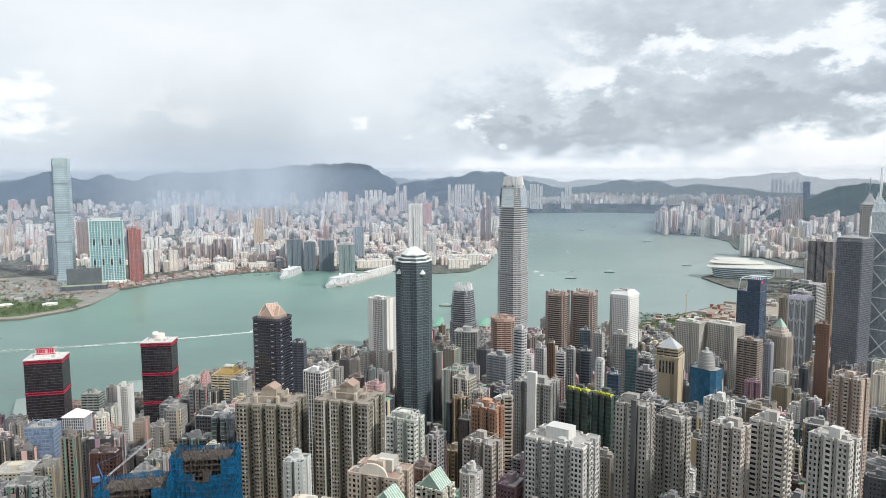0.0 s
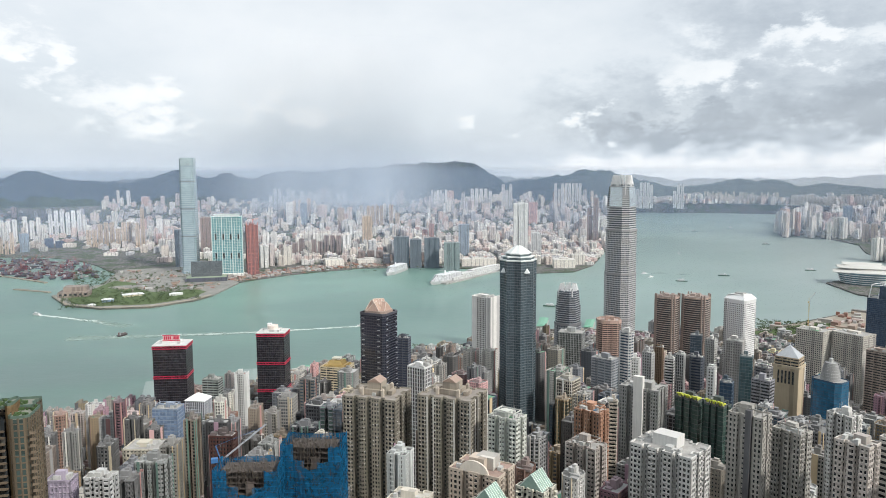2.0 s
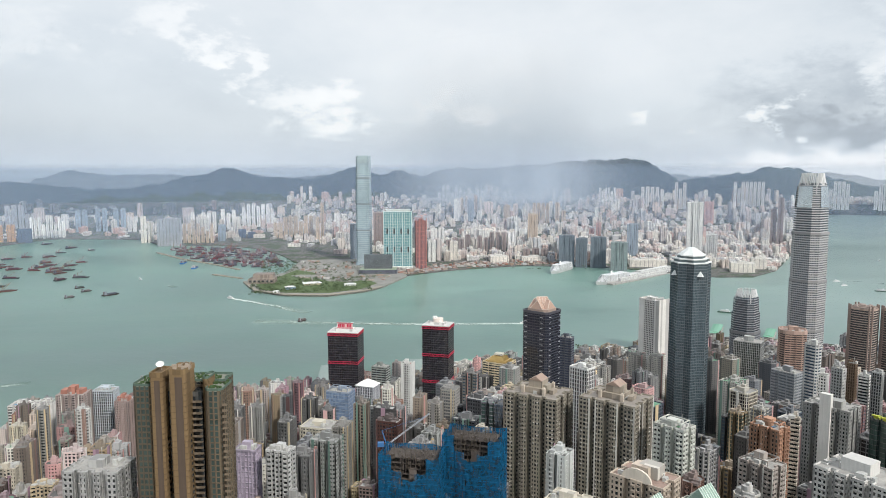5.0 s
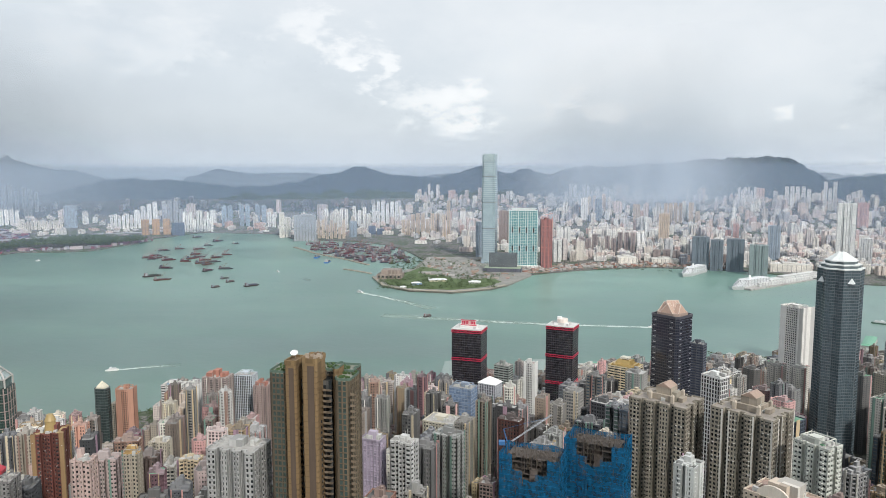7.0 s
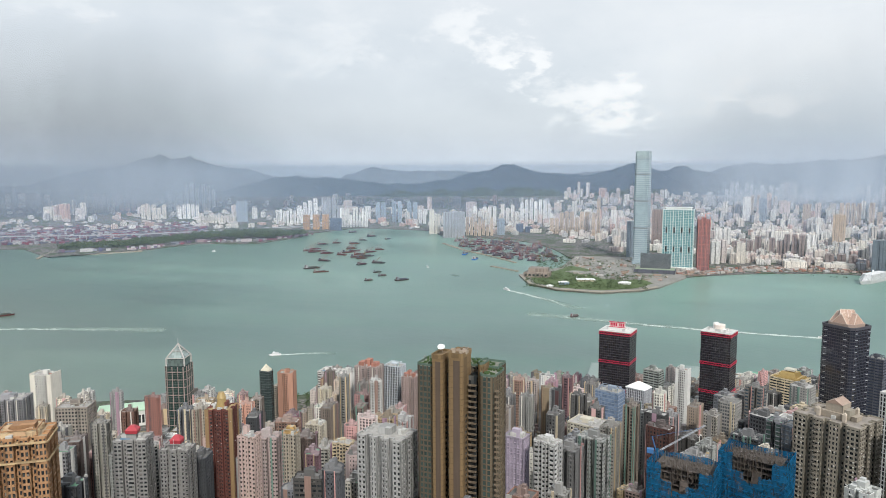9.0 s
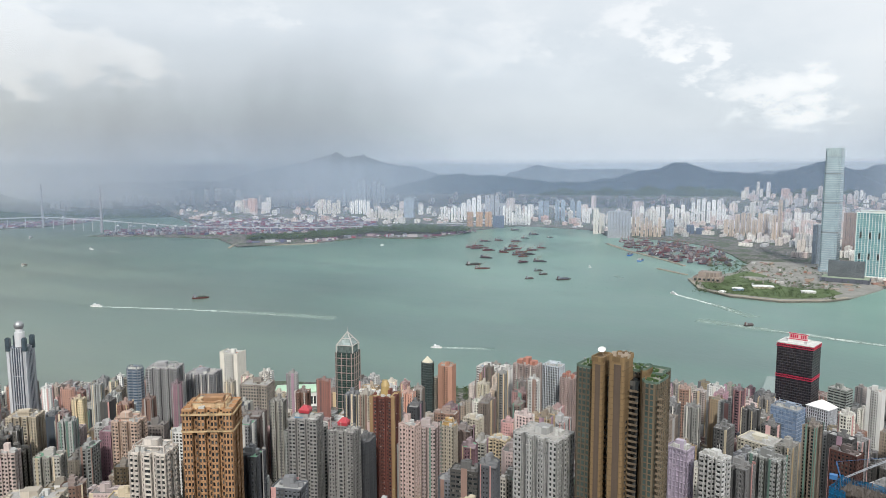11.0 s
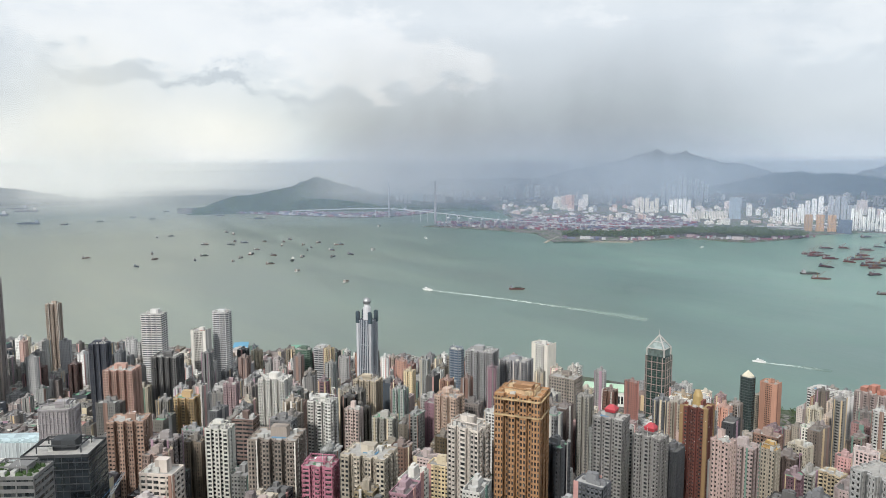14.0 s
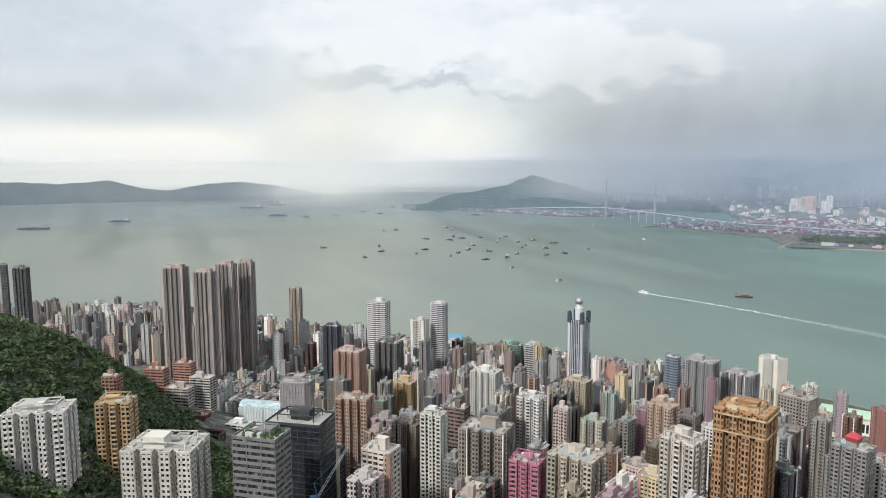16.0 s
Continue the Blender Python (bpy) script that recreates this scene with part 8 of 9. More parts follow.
def street_turn(a):
    """The streets follow the shore."""
    return steps(((-40, -40), (0, -28), (30, 8), (60, 40), (90, 62), (130, 96)), a)


# the nearer rows lie lower still, so that the streets step down the slope
SIGHT = ((330, 26), (450, 22.4), (560, 19.6), (680, 17.6), (820, 16.2), (1000, 15.2), (1200, 11.6), (1800, 9))
# how far below the horizon the run of roofs stays, by bearing
SKYLINE = ((-36, 13.2), (-22, 13.4), (-8, 13.4), (6, 13.8), (14, 16.0), (26, 16.2), (36, 16.2), (50, 15.7), (62, 16.2), (75, 15.7), (90, 14.6), (104, 13.2), (110, 11.8), (116, 10.9), (124, 9.9), (130, 9.2))
# only low blocks before these towers
LOW_GROUND = ((107.5, 121.5, 860, 1315), (53.5, 59.5, 760, 1075), (63, 66, 740, 1130), (60, 62.8, 430, 585), (63.6, 70.5, 420, 530), (11.5, 15.5, 620, 1000), (20.5, 31, 860, 1180), (86.5, 89.2, 900, 1230), (0, 4.4, 620, 1060), (41, 47, 640, 960))
OPEN_GROUND = ((118.5, 150, 1000, 1450), (66.5, 72, 900, 1400), (54, 62, 1120, 1400), (112, 150, 0, 560), (120, 150, 0, 1250), (109, 121, 560, 1010), (-8, 6, 1760, 2000), (-24, -14, 1850, 2600))
crowd()

# ---- the city across the water ----
FAR_PAINTS = ((0.62, 0.58, 0.52), (0.68, 0.67, 0.64), (0.56, 0.50, 0.44), (0.50, 0.49, 0.48), (0.60, 0.50, 0.45), (0.42, 0.41, 0.41), (0.66, 0.62, 0.55), (0.34, 0.36, 0.40), (0.52, 0.36, 0.32), (0.70, 0.70, 0.69))
FAR_WORDS = ("cream", "white", "sand-coloured", "grey", "pinkish", "dark grey", "ivory", "blue-grey", "brick-red", "bright white")


def far_block(seed, w, d, h, plan):
    rnd = random.Random(seed)
    made = {}
    pts = {"box": rect(w, d), "notch": notched(w, d, 4, 3, min(w, d) * 0.15), "cross": notched(w, d, 2, 2, min(w, d) * 0.3)}[plan]
    s = Shape().prism(pts, 0, h)
    made["wall"] = s.mesh("wall", FAR_WALL)
    s = Shape().box(0, 0, h, w * 0.4, d * 0.4, rnd.uniform(4, 9))
    for _ in range(3):
        s.box(rnd.uniform(-0.35, 0.35) * w, rnd.uniform(-0.35, 0.35) * d, h, rnd.uniform(2, 7), rnd.uniform(2, 6), rnd.uniform(2, 4))
    made["roof_plant"] = s.mesh("roof_plant", ROOF)
    return made


def far_row(a0, a1, d, h, count, colour, words):
    """A row of like towers side by side, each a thing of its own, between two bearings."""
    rnd = random.Random(int(d * 7 + h))
    w = 2 * d * math.tan(radians(abs(a1 - a0) / 2 / count))
    if count == 1:
        pts = notched(w, min(w, 34), 3, 2, min(w, 34) * 0.08)
    else:
        pts = notched(w * rnd.uniform(0.7, 0.86), min(max(w, 18), 30), 2, 1, w * 0.16)
    x, y, z, k = far(*at((a0 + a1) / 2, d), rise(d) if a1 > -16 else 4 + 0.03 * max(0, d - 5000))
    foot = 24 if d > 6000 else 6
    body = Shape().prism(pts, -foot, h).mesh("wall", FAR_WALL)
    s = Shape().box(0, 0, h, w * 0.4, 9, rnd.uniform(3, 7))
    for _ in range(3):
        s.box(rnd.uniform(-0.3, 0.3) * w, rnd.uniform(-6, 6), h, rnd.uniform(0.1, 0.25) * w, 5, rnd.uniform(2, 4))
    plant = s.mesh("roof_plant", ROOF)
    name = "office_tower" if "glass" in words else "apartment_block"
    for i in range(count):
        b = a0 + (a1 - a0) * (i + 0.5) / count
        dd = d + rnd.uniform(-30, 30)
        x, y, z, k = far(*at(b, dd), rise(d) if a1 > -16 else 4 + 0.03 * max(0, d - 5000))
        tone = rnd.uniform(0.8, 1.05)
        ob = again(name, [("wall", body, tuple(v * tone for v in colour)), ("roof_plant", plant, tuple(0.5 * v + 0.2 for v in colour))], pose(x, y, z, 0, 0, b) @ Matrix.Diagonal((k, k, k * rnd.choice((1.0, rnd.uniform(0.6, 1.02))), 1)))
        tagged(ob, words + " tower" + (" in an estate" if count > 1 else "") + " beyond the harbour", "building", "rows of towers across the harbour")
        FAR_TAKEN.append((*at(b, dd), w * 0.5))


def far_city():
    rnd = random.Random(11)
    kinds = [(h, far_block(i, rnd.uniform(24, 40), rnd.uniform(20, 34), h, ("notch", "box", "cross")[i % 3])) for i, h in enumerate((22, 28, 35, 42, 50, 60, 72, 85, 100, 115, 130, 150))]
    kinds += [(h, far_block(40 + i, rnd.uniform(60, 95), rnd.uniform(22, 30), h, "notch")) for i, h in enumerate((40, 60, 90, 118))]

    rest = Shape()
    placed = []

    def put(a, d, h, colour, word, wide=False):
        pool = kinds[12:] if wide else kinds[:12]
        hh, first = min(pool, key=lambda k: abs(k[0] - h))
        x, y = at(a, d)
        x, y, z, s = far(x, y, rise(d) if a > -16 else 4 + 0.03 * max(0, d - 5000))
        m = pose(x, y, z - 1, 0, 0, rnd.choice((0, 90)) + 18 + rnd.uniform(-8, 8)) @ Matrix.Diagonal((s, s, s * h / hh, 1))
        placed.append(d)
        if len(placed) > 20:
            for me in (first["wall"], first["roof_plant"]):
                k = len(rest.v)
                rest.v += [tuple(m @ v.co) for v in me.vertices]
                rest.f += [tuple(k + i for i in p.vertices) for p in me.polygons]
            return
        ob = again("apartment_block", [("wall", first["wall"], colour), ("roof_plant", first["roof_plant"], (0.5, 0.5, 0.48))], m)
        tagged(ob, word + " apartment block in hazy distance", "building", "tower blocks across the harbour")

    d = 2450.0
    while d < 8500:
        cell = 37 * (min(d, 7000) / 2700) ** 1.2 * (0.6 if d > 7600 else 1.0)
        a = -34.0
        while a < 82:
            b = a + rnd.uniform(-0.4, 0.4) * math.degrees(cell / d)
            dd = d + rnd.uniform(-0.4, 0.4) * cell
            a += math.degrees(cell / d)
            zone = None
            for lo, hi, near, beyond, low, high, thick, wide in ZONES:
                if lo < b < hi and near < dd < beyond:
                    zone = (low, high, thick, wide)
            if zone is None or rnd.random() > zone[2] or dd < steps(COAST, b) + 50 and b > -16:
                continue
            x, y = at(b, dd)
            if any(math.hypot(x - u, y - v) < q + 20 for u, v, q in FAR_TAKEN) or any(lo < b < hi and near < dd < beyond for lo, hi, near, beyond in FAR_OPEN):
                continue
            c = rnd.randrange(len(FAR_PAINTS))
            tone = rnd.uniform(0.85, 1.12)
            clump = noise.noise((x * 0.0022, y * 0.0022, 4.0)) + 0.5
            h = zone[0] + (zone[1] - zone[0]) * max(0.0, min(1.0, clump * rnd.uniform(0.2, 1.3))) ** 1.8
            put(b, dd, h, tuple(v * tone for v in FAR_PAINTS[c]), FAR_WORDS[c], rnd.random() < zone[3])
        d += cell
    tagged(new("far_city", rest.mesh("far_city", FAR_MIX)), "countless pale hazy tower blocks reaching back to the hills", "buildings", kind="stuff")


# bearings, distances, heights, how dense, how many long slabs
ZONES = (
    (-5, 23, 3180, 4300, 14, 95, 0.95, 0.10), (-5, 34, 4300, 5600, 16, 110, 0.9, 0.12), (-5, 34, 5600, 7900, 20, 150, 0.6, 0.25), (20, 34, 3500, 4300, 12, 80, 0.6, 0.15),
    (34, 47, 4300, 4900, 10, 70, 0.5, 0.2), (34, 47, 4900, 5700, 20, 130, 0.6, 0.25), (34, 60, 5700, 7300, 12, 110, 0.24, 0.2), (47, 60, 5000, 5700, 8, 70, 0.4, 0.3), (60, 77, 5000, 6000, 8, 40, 0.5, 0.3), (60, 79, 6000, 7400, 12, 120, 0.45, 0.2),
    (78, 90, 6100, 7300, 20, 110, 0.35, 0.2), (-24, -5, 7620, 8500, 22, 80, 0.95, 0.6), (-34, -20, 6500, 8200, 40, 130, 0.6, 0.3), (-34, -16.6, 4900, 6500, 25, 150, 0.9, 0.1), (-34, -23, 3700, 4900, 25, 120, 0.85, 0.1), (-34, -27.5, 2700, 3700, 40, 140, 0.8, 0.1),
)
FAR_OPEN = ((23.5, 26, 3600, 4500), (20, 22.5, 4700, 5100), (7, 9.5, 4600, 5000), (30, 36, 3000, 3900), (12, 15, 4350, 4600))


woods()
flat_land("playing_field", [(58.5, 1130), (60.5, 1130), (60.5, 1240), (56.5, 1245), (56.5, 1180)], 5.2, "bright green lawn of the waterfront park", GRASS)

# ---- boats, wakes and the port ----


def hull_shape(long, wide, high, bow=0.22):
    """A hull with a raked bow and a flare."""
    deck = [(-long / 2, -wide / 2), (long * (0.5 - bow), -wide / 2), (long / 2, 0), (long * (0.5 - bow), wide / 2), (-long / 2, wide / 2)]
    keel = [(-long * 0.48, -wide * 0.42), (long * (0.46 - bow), -wide * 0.42), (long * 0.44, 0), (long * (0.46 - bow), wide * 0.42), (-long * 0.48, wide * 0.42)]
    return Shape().prism(keel, -1, high, True, deck)


def boat(kind, label, bearing, d, long, heading, colour, group="vessels in the harbour"):
    x, y = at(bearing, d)
    x, y, z, s = far(x, y, 0)
    thing = tagged(new(kind), label, "boat", group)
    thing.matrix_world = pose(x, y, z, 0, 0, heading) @ Matrix.Scale(s, 4)
    rnd = random.Random(int(bearing * 100 + d))
    wide, high = long * (0.30 if kind in ("lighter", "derrick_barge") else 0.2), long * 0.055 + 1.4
    part("hull", hull_shape(long, wide, high), PAINTED, thing, colour)
    if kind == "derrick_barge":
        part("cargo_deck", Shape().box(-long * 0.05, 0, high, long * 0.6, wide * 0.8, rnd.uniform(1.5, 4)), PAINTED, thing, rnd.choice(((0.085, 0.02, 0.028), (0.06, 0.05, 0.06), (0.075, 0.045, 0.045), (0.07, 0.02, 0.035))))
        part("deckhouse", Shape().box(-long * 0.38, 0, high, long * 0.13, wide * 0.7, 7).box(-long * 0.38, 0, high + 7, long * 0.09, wide * 0.5, 3), PAINTED, thing, rnd.choice(((0.26, 0.24, 0.24), (0.16, 0.12, 0.13), (0.10, 0.10, 0.13))))
        b = long * rnd.uniform(0.35, 0.55)
        s = Shape().bar((-long * 0.2, 0, high), (-long * 0.2, 0, high + b * 0.7), 0.6)
        s.bar((-long * 0.2, 0, high + 3), (long * rnd.uniform(0.05, 0.3), 0, high + b), 0.5).bar((-long * 0.2, 0, high + b * 0.7), (long * 0.15, 0, high + b * 0.9), 0.2)
        part("derrick", s, PAINTED, thing, rnd.choice(((0.26, 0.04, 0.05), (0.22, 0.12, 0.06), (0.2, 0.2, 0.21))))
    elif kind in ("cargo_ship", "lighter"):
        part("holds", Shape().box(long * 0.06, 0, high, long * 0.5, wide * 0.7, 2.4).box(long * 0.06, 0, high + 2.4, long * 0.4, wide * 0.6, 1.5), PAINTED, thing, rnd.choice(((0.14, 0.12, 0.12), (0.09, 0.10, 0.13), (0.20, 0.15, 0.13), (0.07, 0.09, 0.08))))
        part("deckhouse", Shape().box(-long * 0.36, 0, high, long * 0.13, wide * 0.8, long * 0.09 + 2).box(-long * 0.36, 0, high + long * 0.09 + 2, long * 0.09, wide * 0.6, 3), PAINTED, thing, rnd.choice(((0.46, 0.45, 0.43), (0.30, 0.30, 0.31), (0.22, 0.24, 0.27), (0.55, 0.53, 0.5))))
        part("funnel", Shape().box(-long * 0.42, 0, high, 2.5, 2.5, long * 0.08 + 4), PAINTED, thing, (0.16, 0.08, 0.07))
        part("masts", Shape().bar((long * 0.3, 0, high), (long * 0.3, 0, high + long * 0.14), 0.35).bar((long * 0.05, 0, high), (long * 0.05, 0, high + long * 0.16), 0.35), PAINTED, thing, (0.5, 0.42, 0.3), kind="stuff")
    elif kind == "cruise_ship":
        for k in range(6):
            part("deck", Shape().prism([(px * (0.94 - 0.035 * k) - long * 0.012 * k, py * 0.94) for px, py in ((-long / 2, -wide / 2), (long * 0.34, -wide / 2), (long * 0.44, 0), (long * 0.34, wide / 2), (-long / 2, wide / 2))], high + k * 3.4, high + k * 3.4 + 2.9), FAR_WALL, thing, (0.56, 0.57, 0.58))
        part("funnel", Shape().prism(ngon(6, 12, 0.6), high + 20, high + 32, True, ngon(4, 12, 0.6)), PAINTED, thing, (0.7, 0.7, 0.7))
    else:
        part("cabin", Shape().prism(rect(long * 0.6, wide * 0.8, -long * 0.05), high, high + long * 0.07 + 1.4, True, rect(long * 0.5, wide * 0.7, -long * 0.06)), PAINTED, thing, (0.52, 0.52, 0.52) if kind == "ferry" else (0.34, 0.33, 0.34))
        part("wheelhouse", Shape().box(long * 0.08, 0, high + long * 0.07 + 1.4, long * 0.14, wide * 0.5, 2.2), PAINTED, thing, (0.66, 0.68, 0.69))
    return thing


def wake(bearing0, d0, bearing1, d1, wide):
    """Broken foam behind a moving boat."""
    rnd = random.Random(int(d0))
    x0, y0 = at(bearing0, d0)
    x1, y1 = at(bearing1, d1)
    long = math.hypot(x1 - x0, y1 - y0)
    ux, uy = (x1 - x0) / long, (y1 - y0) / long
    bend = long * 0.03
    s = Shape()
    n = int(90 + long * 0.25)
    for i in range(n):
        q = rnd.random() ** 1.7
        spread = wide * (0.5 + 1.4 * q)
        o = rnd.gauss(0, 0.35) * spread + bend * math.sin(math.pi * q)
        cx, cy = x0 + ux * q * long - uy * o, y0 + uy * q * long + ux * o
        k = rnd.uniform(0.5, 1.3) * (wide * 0.55) * (1.15 - 0.75 * q)
        m = rnd.randint(5, 7)
        ring = []
        for j in range(m):
            a = 2 * math.pi * j / m
            r = k * rnd.uniform(0.5, 1.1)
            px, py = cx + ux * r * 2.6 * math.cos(a) - uy * r * 0.55 * math.sin(a), cy + uy * r * 2.6 * math.cos(a) + ux * r * 0.55 * math.sin(a)
            ring.append(far(px, py, 0.25 + 0.0006 * i)[:3])
        s.quad(*ring)
    t = Shape()
    m = 40
    for i in range(m + 1):
        q = i / m
        half = wide * (0.45 + 2.1 * q) * (1 + 0.25 * noise.noise((q * 9, d0, 0)))
        o = bend * math.sin(math.pi * q)
        cx, cy = x0 + ux * q * long * 1.15 - uy * o, y0 + uy * q * long * 1.15 + ux * o
        for side in (-1, 1):
            t.v.append(far(cx - uy * half * side, cy + ux * half * side, 0.15)[:3])
    t.f = [(2 * i, 2 * i + 1, 2 * i + 3, 2 * i + 2) for i in range(m)]
    tagged(new("wake_trail", t.mesh("wake_trail", TRAIL)), "pale green smoothed water behind a boat", "wake", kind="stuff")
    tagged(new("wake", s.mesh("wake", FOAM)), "white churned foam trailing behind a boat", "wake", kind="stuff")


def harbour_traffic():
    rnd = random.Random(8)
    # at anchor in the western roads
    for a, d in ((102.5, 4400), (103.5, 4350), (103.9, 3540), (103.7, 3330), (105, 3110), (108.3, 3510), (100.1, 3860), (100.2, 3380), (100.9, 3225), (98.5, 4530), (98, 4420), (98.2, 3810), (97.9, 3980), (97.2, 3890), (96.3, 3545), (96.7, 3375), (97.5, 3250), (98.1, 3140), (95.7, 3930), (95, 3300), (95.3, 3020), (94.4, 3690), (94.2, 3880), (93.7, 3985), (92.7, 3710), (92.4, 3465), (92.1, 3570), (92.8, 3220), (93.6, 3100), (91.5, 3800), (90.5, 3450), (90.4, 3190), (90.1, 3675), (89.7, 3690), (89, 3260)):
        boat("lighter", "dark rusty lighter at anchor in the roads", a, d, rnd.uniform(28, 52), rnd.choice((10, 40, 75, 120, 160)) + rnd.uniform(-20, 20), rnd.choice(((0.05, 0.05, 0.055), (0.09, 0.05, 0.04), (0.06, 0.065, 0.08))), "anchored lighters")
    for a, d in ((93.2, 2780), (89.4, 2490), (87.2, 3430), (86.7, 4780)):
        boat("lighter", "small pale coaster at anchor", a, d, 36, a + 60, (0.45, 0.45, 0.44), "anchored lighters")
    for a, d, long in ((113.8, 6920, 210), (112.4, 7880, 190), (111.9, 7400, 200), (111.8, 5815, 150), (128.7, 5225, 190), (123.2, 5640, 150), (109.6, 5610, 50), (107.3, 5785, 50), (105.1, 6140, 60), (103.8, 5870, 50), (102.8, 6740, 60), (99, 6060, 70), (96, 5650, 90)):
        boat("cargo_ship", "long dark cargo ship on the open roads", a, d, long, a + 172, (0.05, 0.055, 0.07), "cargo ships")
    boat("cargo_ship", "small red-brown cargo ship under way", 75.6, 2325, 52, 80, (0.10, 0.035, 0.035), "cargo ships")
    # working barges off the typhoon shelter
    for a, d in ((54.3, 3590), (53.8, 3660), (53.2, 3880), (52.9, 3460), (52.1, 3930), (51.7, 3380), (53.1, 3170), (53.4, 2835), (50.7, 3890), (50.7, 3530), (50.9, 3640), (50, 4060), (49.3, 4285), (48.7, 3580), (50.1, 3230), (50.5, 3290), (49.7, 3315), (48.8, 3065), (50.1, 3030), (54.0, 3520), (53.4, 3560), (51.2, 3480), (49.4, 3480), (50.3, 3400)):
        boat("derrick_barge", "rust-red derrick barge moored in a cluster", a, d, rnd.uniform(45, 68), rnd.uniform(-30, 30) + 60, rnd.choice(((0.085, 0.03, 0.03), (0.045, 0.045, 0.05), (0.11, 0.045, 0.035))), "derrick barges")
    for a, d, long in ((54.1, 2950, 70), (49.6, 2590, 34), (48.9, 2790, 36), (48.5, 2700, 36), (46.9, 2585, 58), (50.8, 4580, 60), (48, 4110, 40), (33.0, 1960, 30)):
        boat("lighter", "flat dark lighter lying off the shelter", a, d, long, 75, (0.055, 0.04, 0.04), "derrick barges")
    for a, d in ((41.8, 3370), (41, 3180)):
        boat("lighter", "bright blue barge by the breakwater", a, d, 60, 115, (0.03, 0.16, 0.45), "derrick barges")
    # ferries and launches under way
    for a, d, b, e, long, wide in ((82.9, 2305, 68, 1960, 40, 9), (57.2, 1578, 53, 1570, 26, 5), (83, 3950, 79, 3500, 35, 9), (38.5, 2370, 33.5, 2110, 36, 9), (14.9, 1896, 34, 1960, 36, 10), (44.9, 2920, 42.8, 2700, 26, 5), (-9.9, 3745, -10.6, 3600, 26, 6), (-7.9, 2870, -11.5, 3050, 26, 6), (-7.4, 2970, -8.8, 3010, 26, 5), (61.5, 3700, 63, 3620, 26, 5)):
        x0, y0 = at(a, d)
        x1, y1 = at(b, e)
        boat("ferry", "small white ferry leaving a wake", a, d, long, math.degrees(math.atan2(y0 - y1, x0 - x1)), (0.7, 0.7, 0.69), "ferries")
        wake(a, d, b, e, wide)
    for a, d in ((-10.2, 2793), (-13.2, 2997), (-1.5, 2060), (-0.2, 2180), (-19, 3300), (-11, 5200), (-13.5, 5600), (-16, 4400)):
        boat("ferry", "green and white harbour ferry", a, d, 44, rnd.uniform(-20, 20), (0.08, 0.14, 0.11), "ferries")
    boat("cruise_ship", "white cruise ship berthed at the long pier", 8.3, 2655, 200, 244.8, (0.5, 0.5, 0.5), "cruise ships")
    boat("cruise_ship", "white cruise ship berthed across the harbour", 12.3, 2915, 190, 259, (0.5, 0.5, 0.5), "cruise ships")


def typhoon_shelter():
    rnd = random.Random(14)
    s = Shape()
    for (a0, d0), (a1, d1) in (((43.6, 3840), (42, 3530)), ((42, 3530), (37.8, 3060)), ((39.7, 2940), (37.6, 2800)), ((73.37, 3750), (72.1, 4150)), ((71.3, 3807), (66.7, 3840)), ((66.7, 3840), (67.0, 4240))):
        for k in range(10):
            p, q = at(a0 + (a1 - a0) * k / 10, d0 + (d1 - d0) * k / 10), at(a0 + (a1 - a0) * (k + 1) / 10, d0 + (d1 - d0) * (k + 1) / 10)
            x, y, z, _ = far((p[0] + q[0]) / 2, (p[1] + q[1]) / 2, 0)
            s.box(x, y, z - 3, math.hypot(q[0] - p[0], q[1] - p[1]) * 1.05, 13, 7, math.degrees(math.atan2(q[1] - p[1], q[0] - p[0])))
    tagged(new("breakwater", s.mesh("breakwater", SAND)), "pale stone breakwater round the boat shelter", "breakwater", kind="structure")
    count = 0
    for _ in range(4000):
        a, d = rnd.uniform(33.8, 42.6), rnd.uniform(3000, 4080)
        edge = steps(((33.8, 3120), (36, 3040), (38, 3130), (42, 3560), (42.6, 3800)), a)
        if d < edge + 40 or d > steps(((33.8, 3160), (34.6, 3420), (36, 3740), (38, 3950), (42.6, 4100)), a) or rnd.random() < 0.35 + 0.3 * math.sin(d * 0.02 + a * 3):
            continue
        count += 1
        if count > 190:
            break
        if rnd.random() < 0.72:
            boat("derrick_barge", "red and rust derrick barge packed in the shelter", a, d, rnd.uniform(40, 66), rnd.choice((35, 125)) + rnd.uniform(-12, 12), rnd.choice(((0.10, 0.018, 0.026), (0.04, 0.036, 0.042), (0.05, 0.06, 0.08), (0.07, 0.02, 0.028))), "boats in the shelter")
        else:
            boat("moored_launch", "pale launch moored inside the shelter", a, d, rnd.uniform(20, 34), rnd.choice((35, 125)), rnd.choice(((0.26, 0.26, 0.27), (0.10, 0.14, 0.20), (0.08, 0.08, 0.09))), "boats in the shelter")


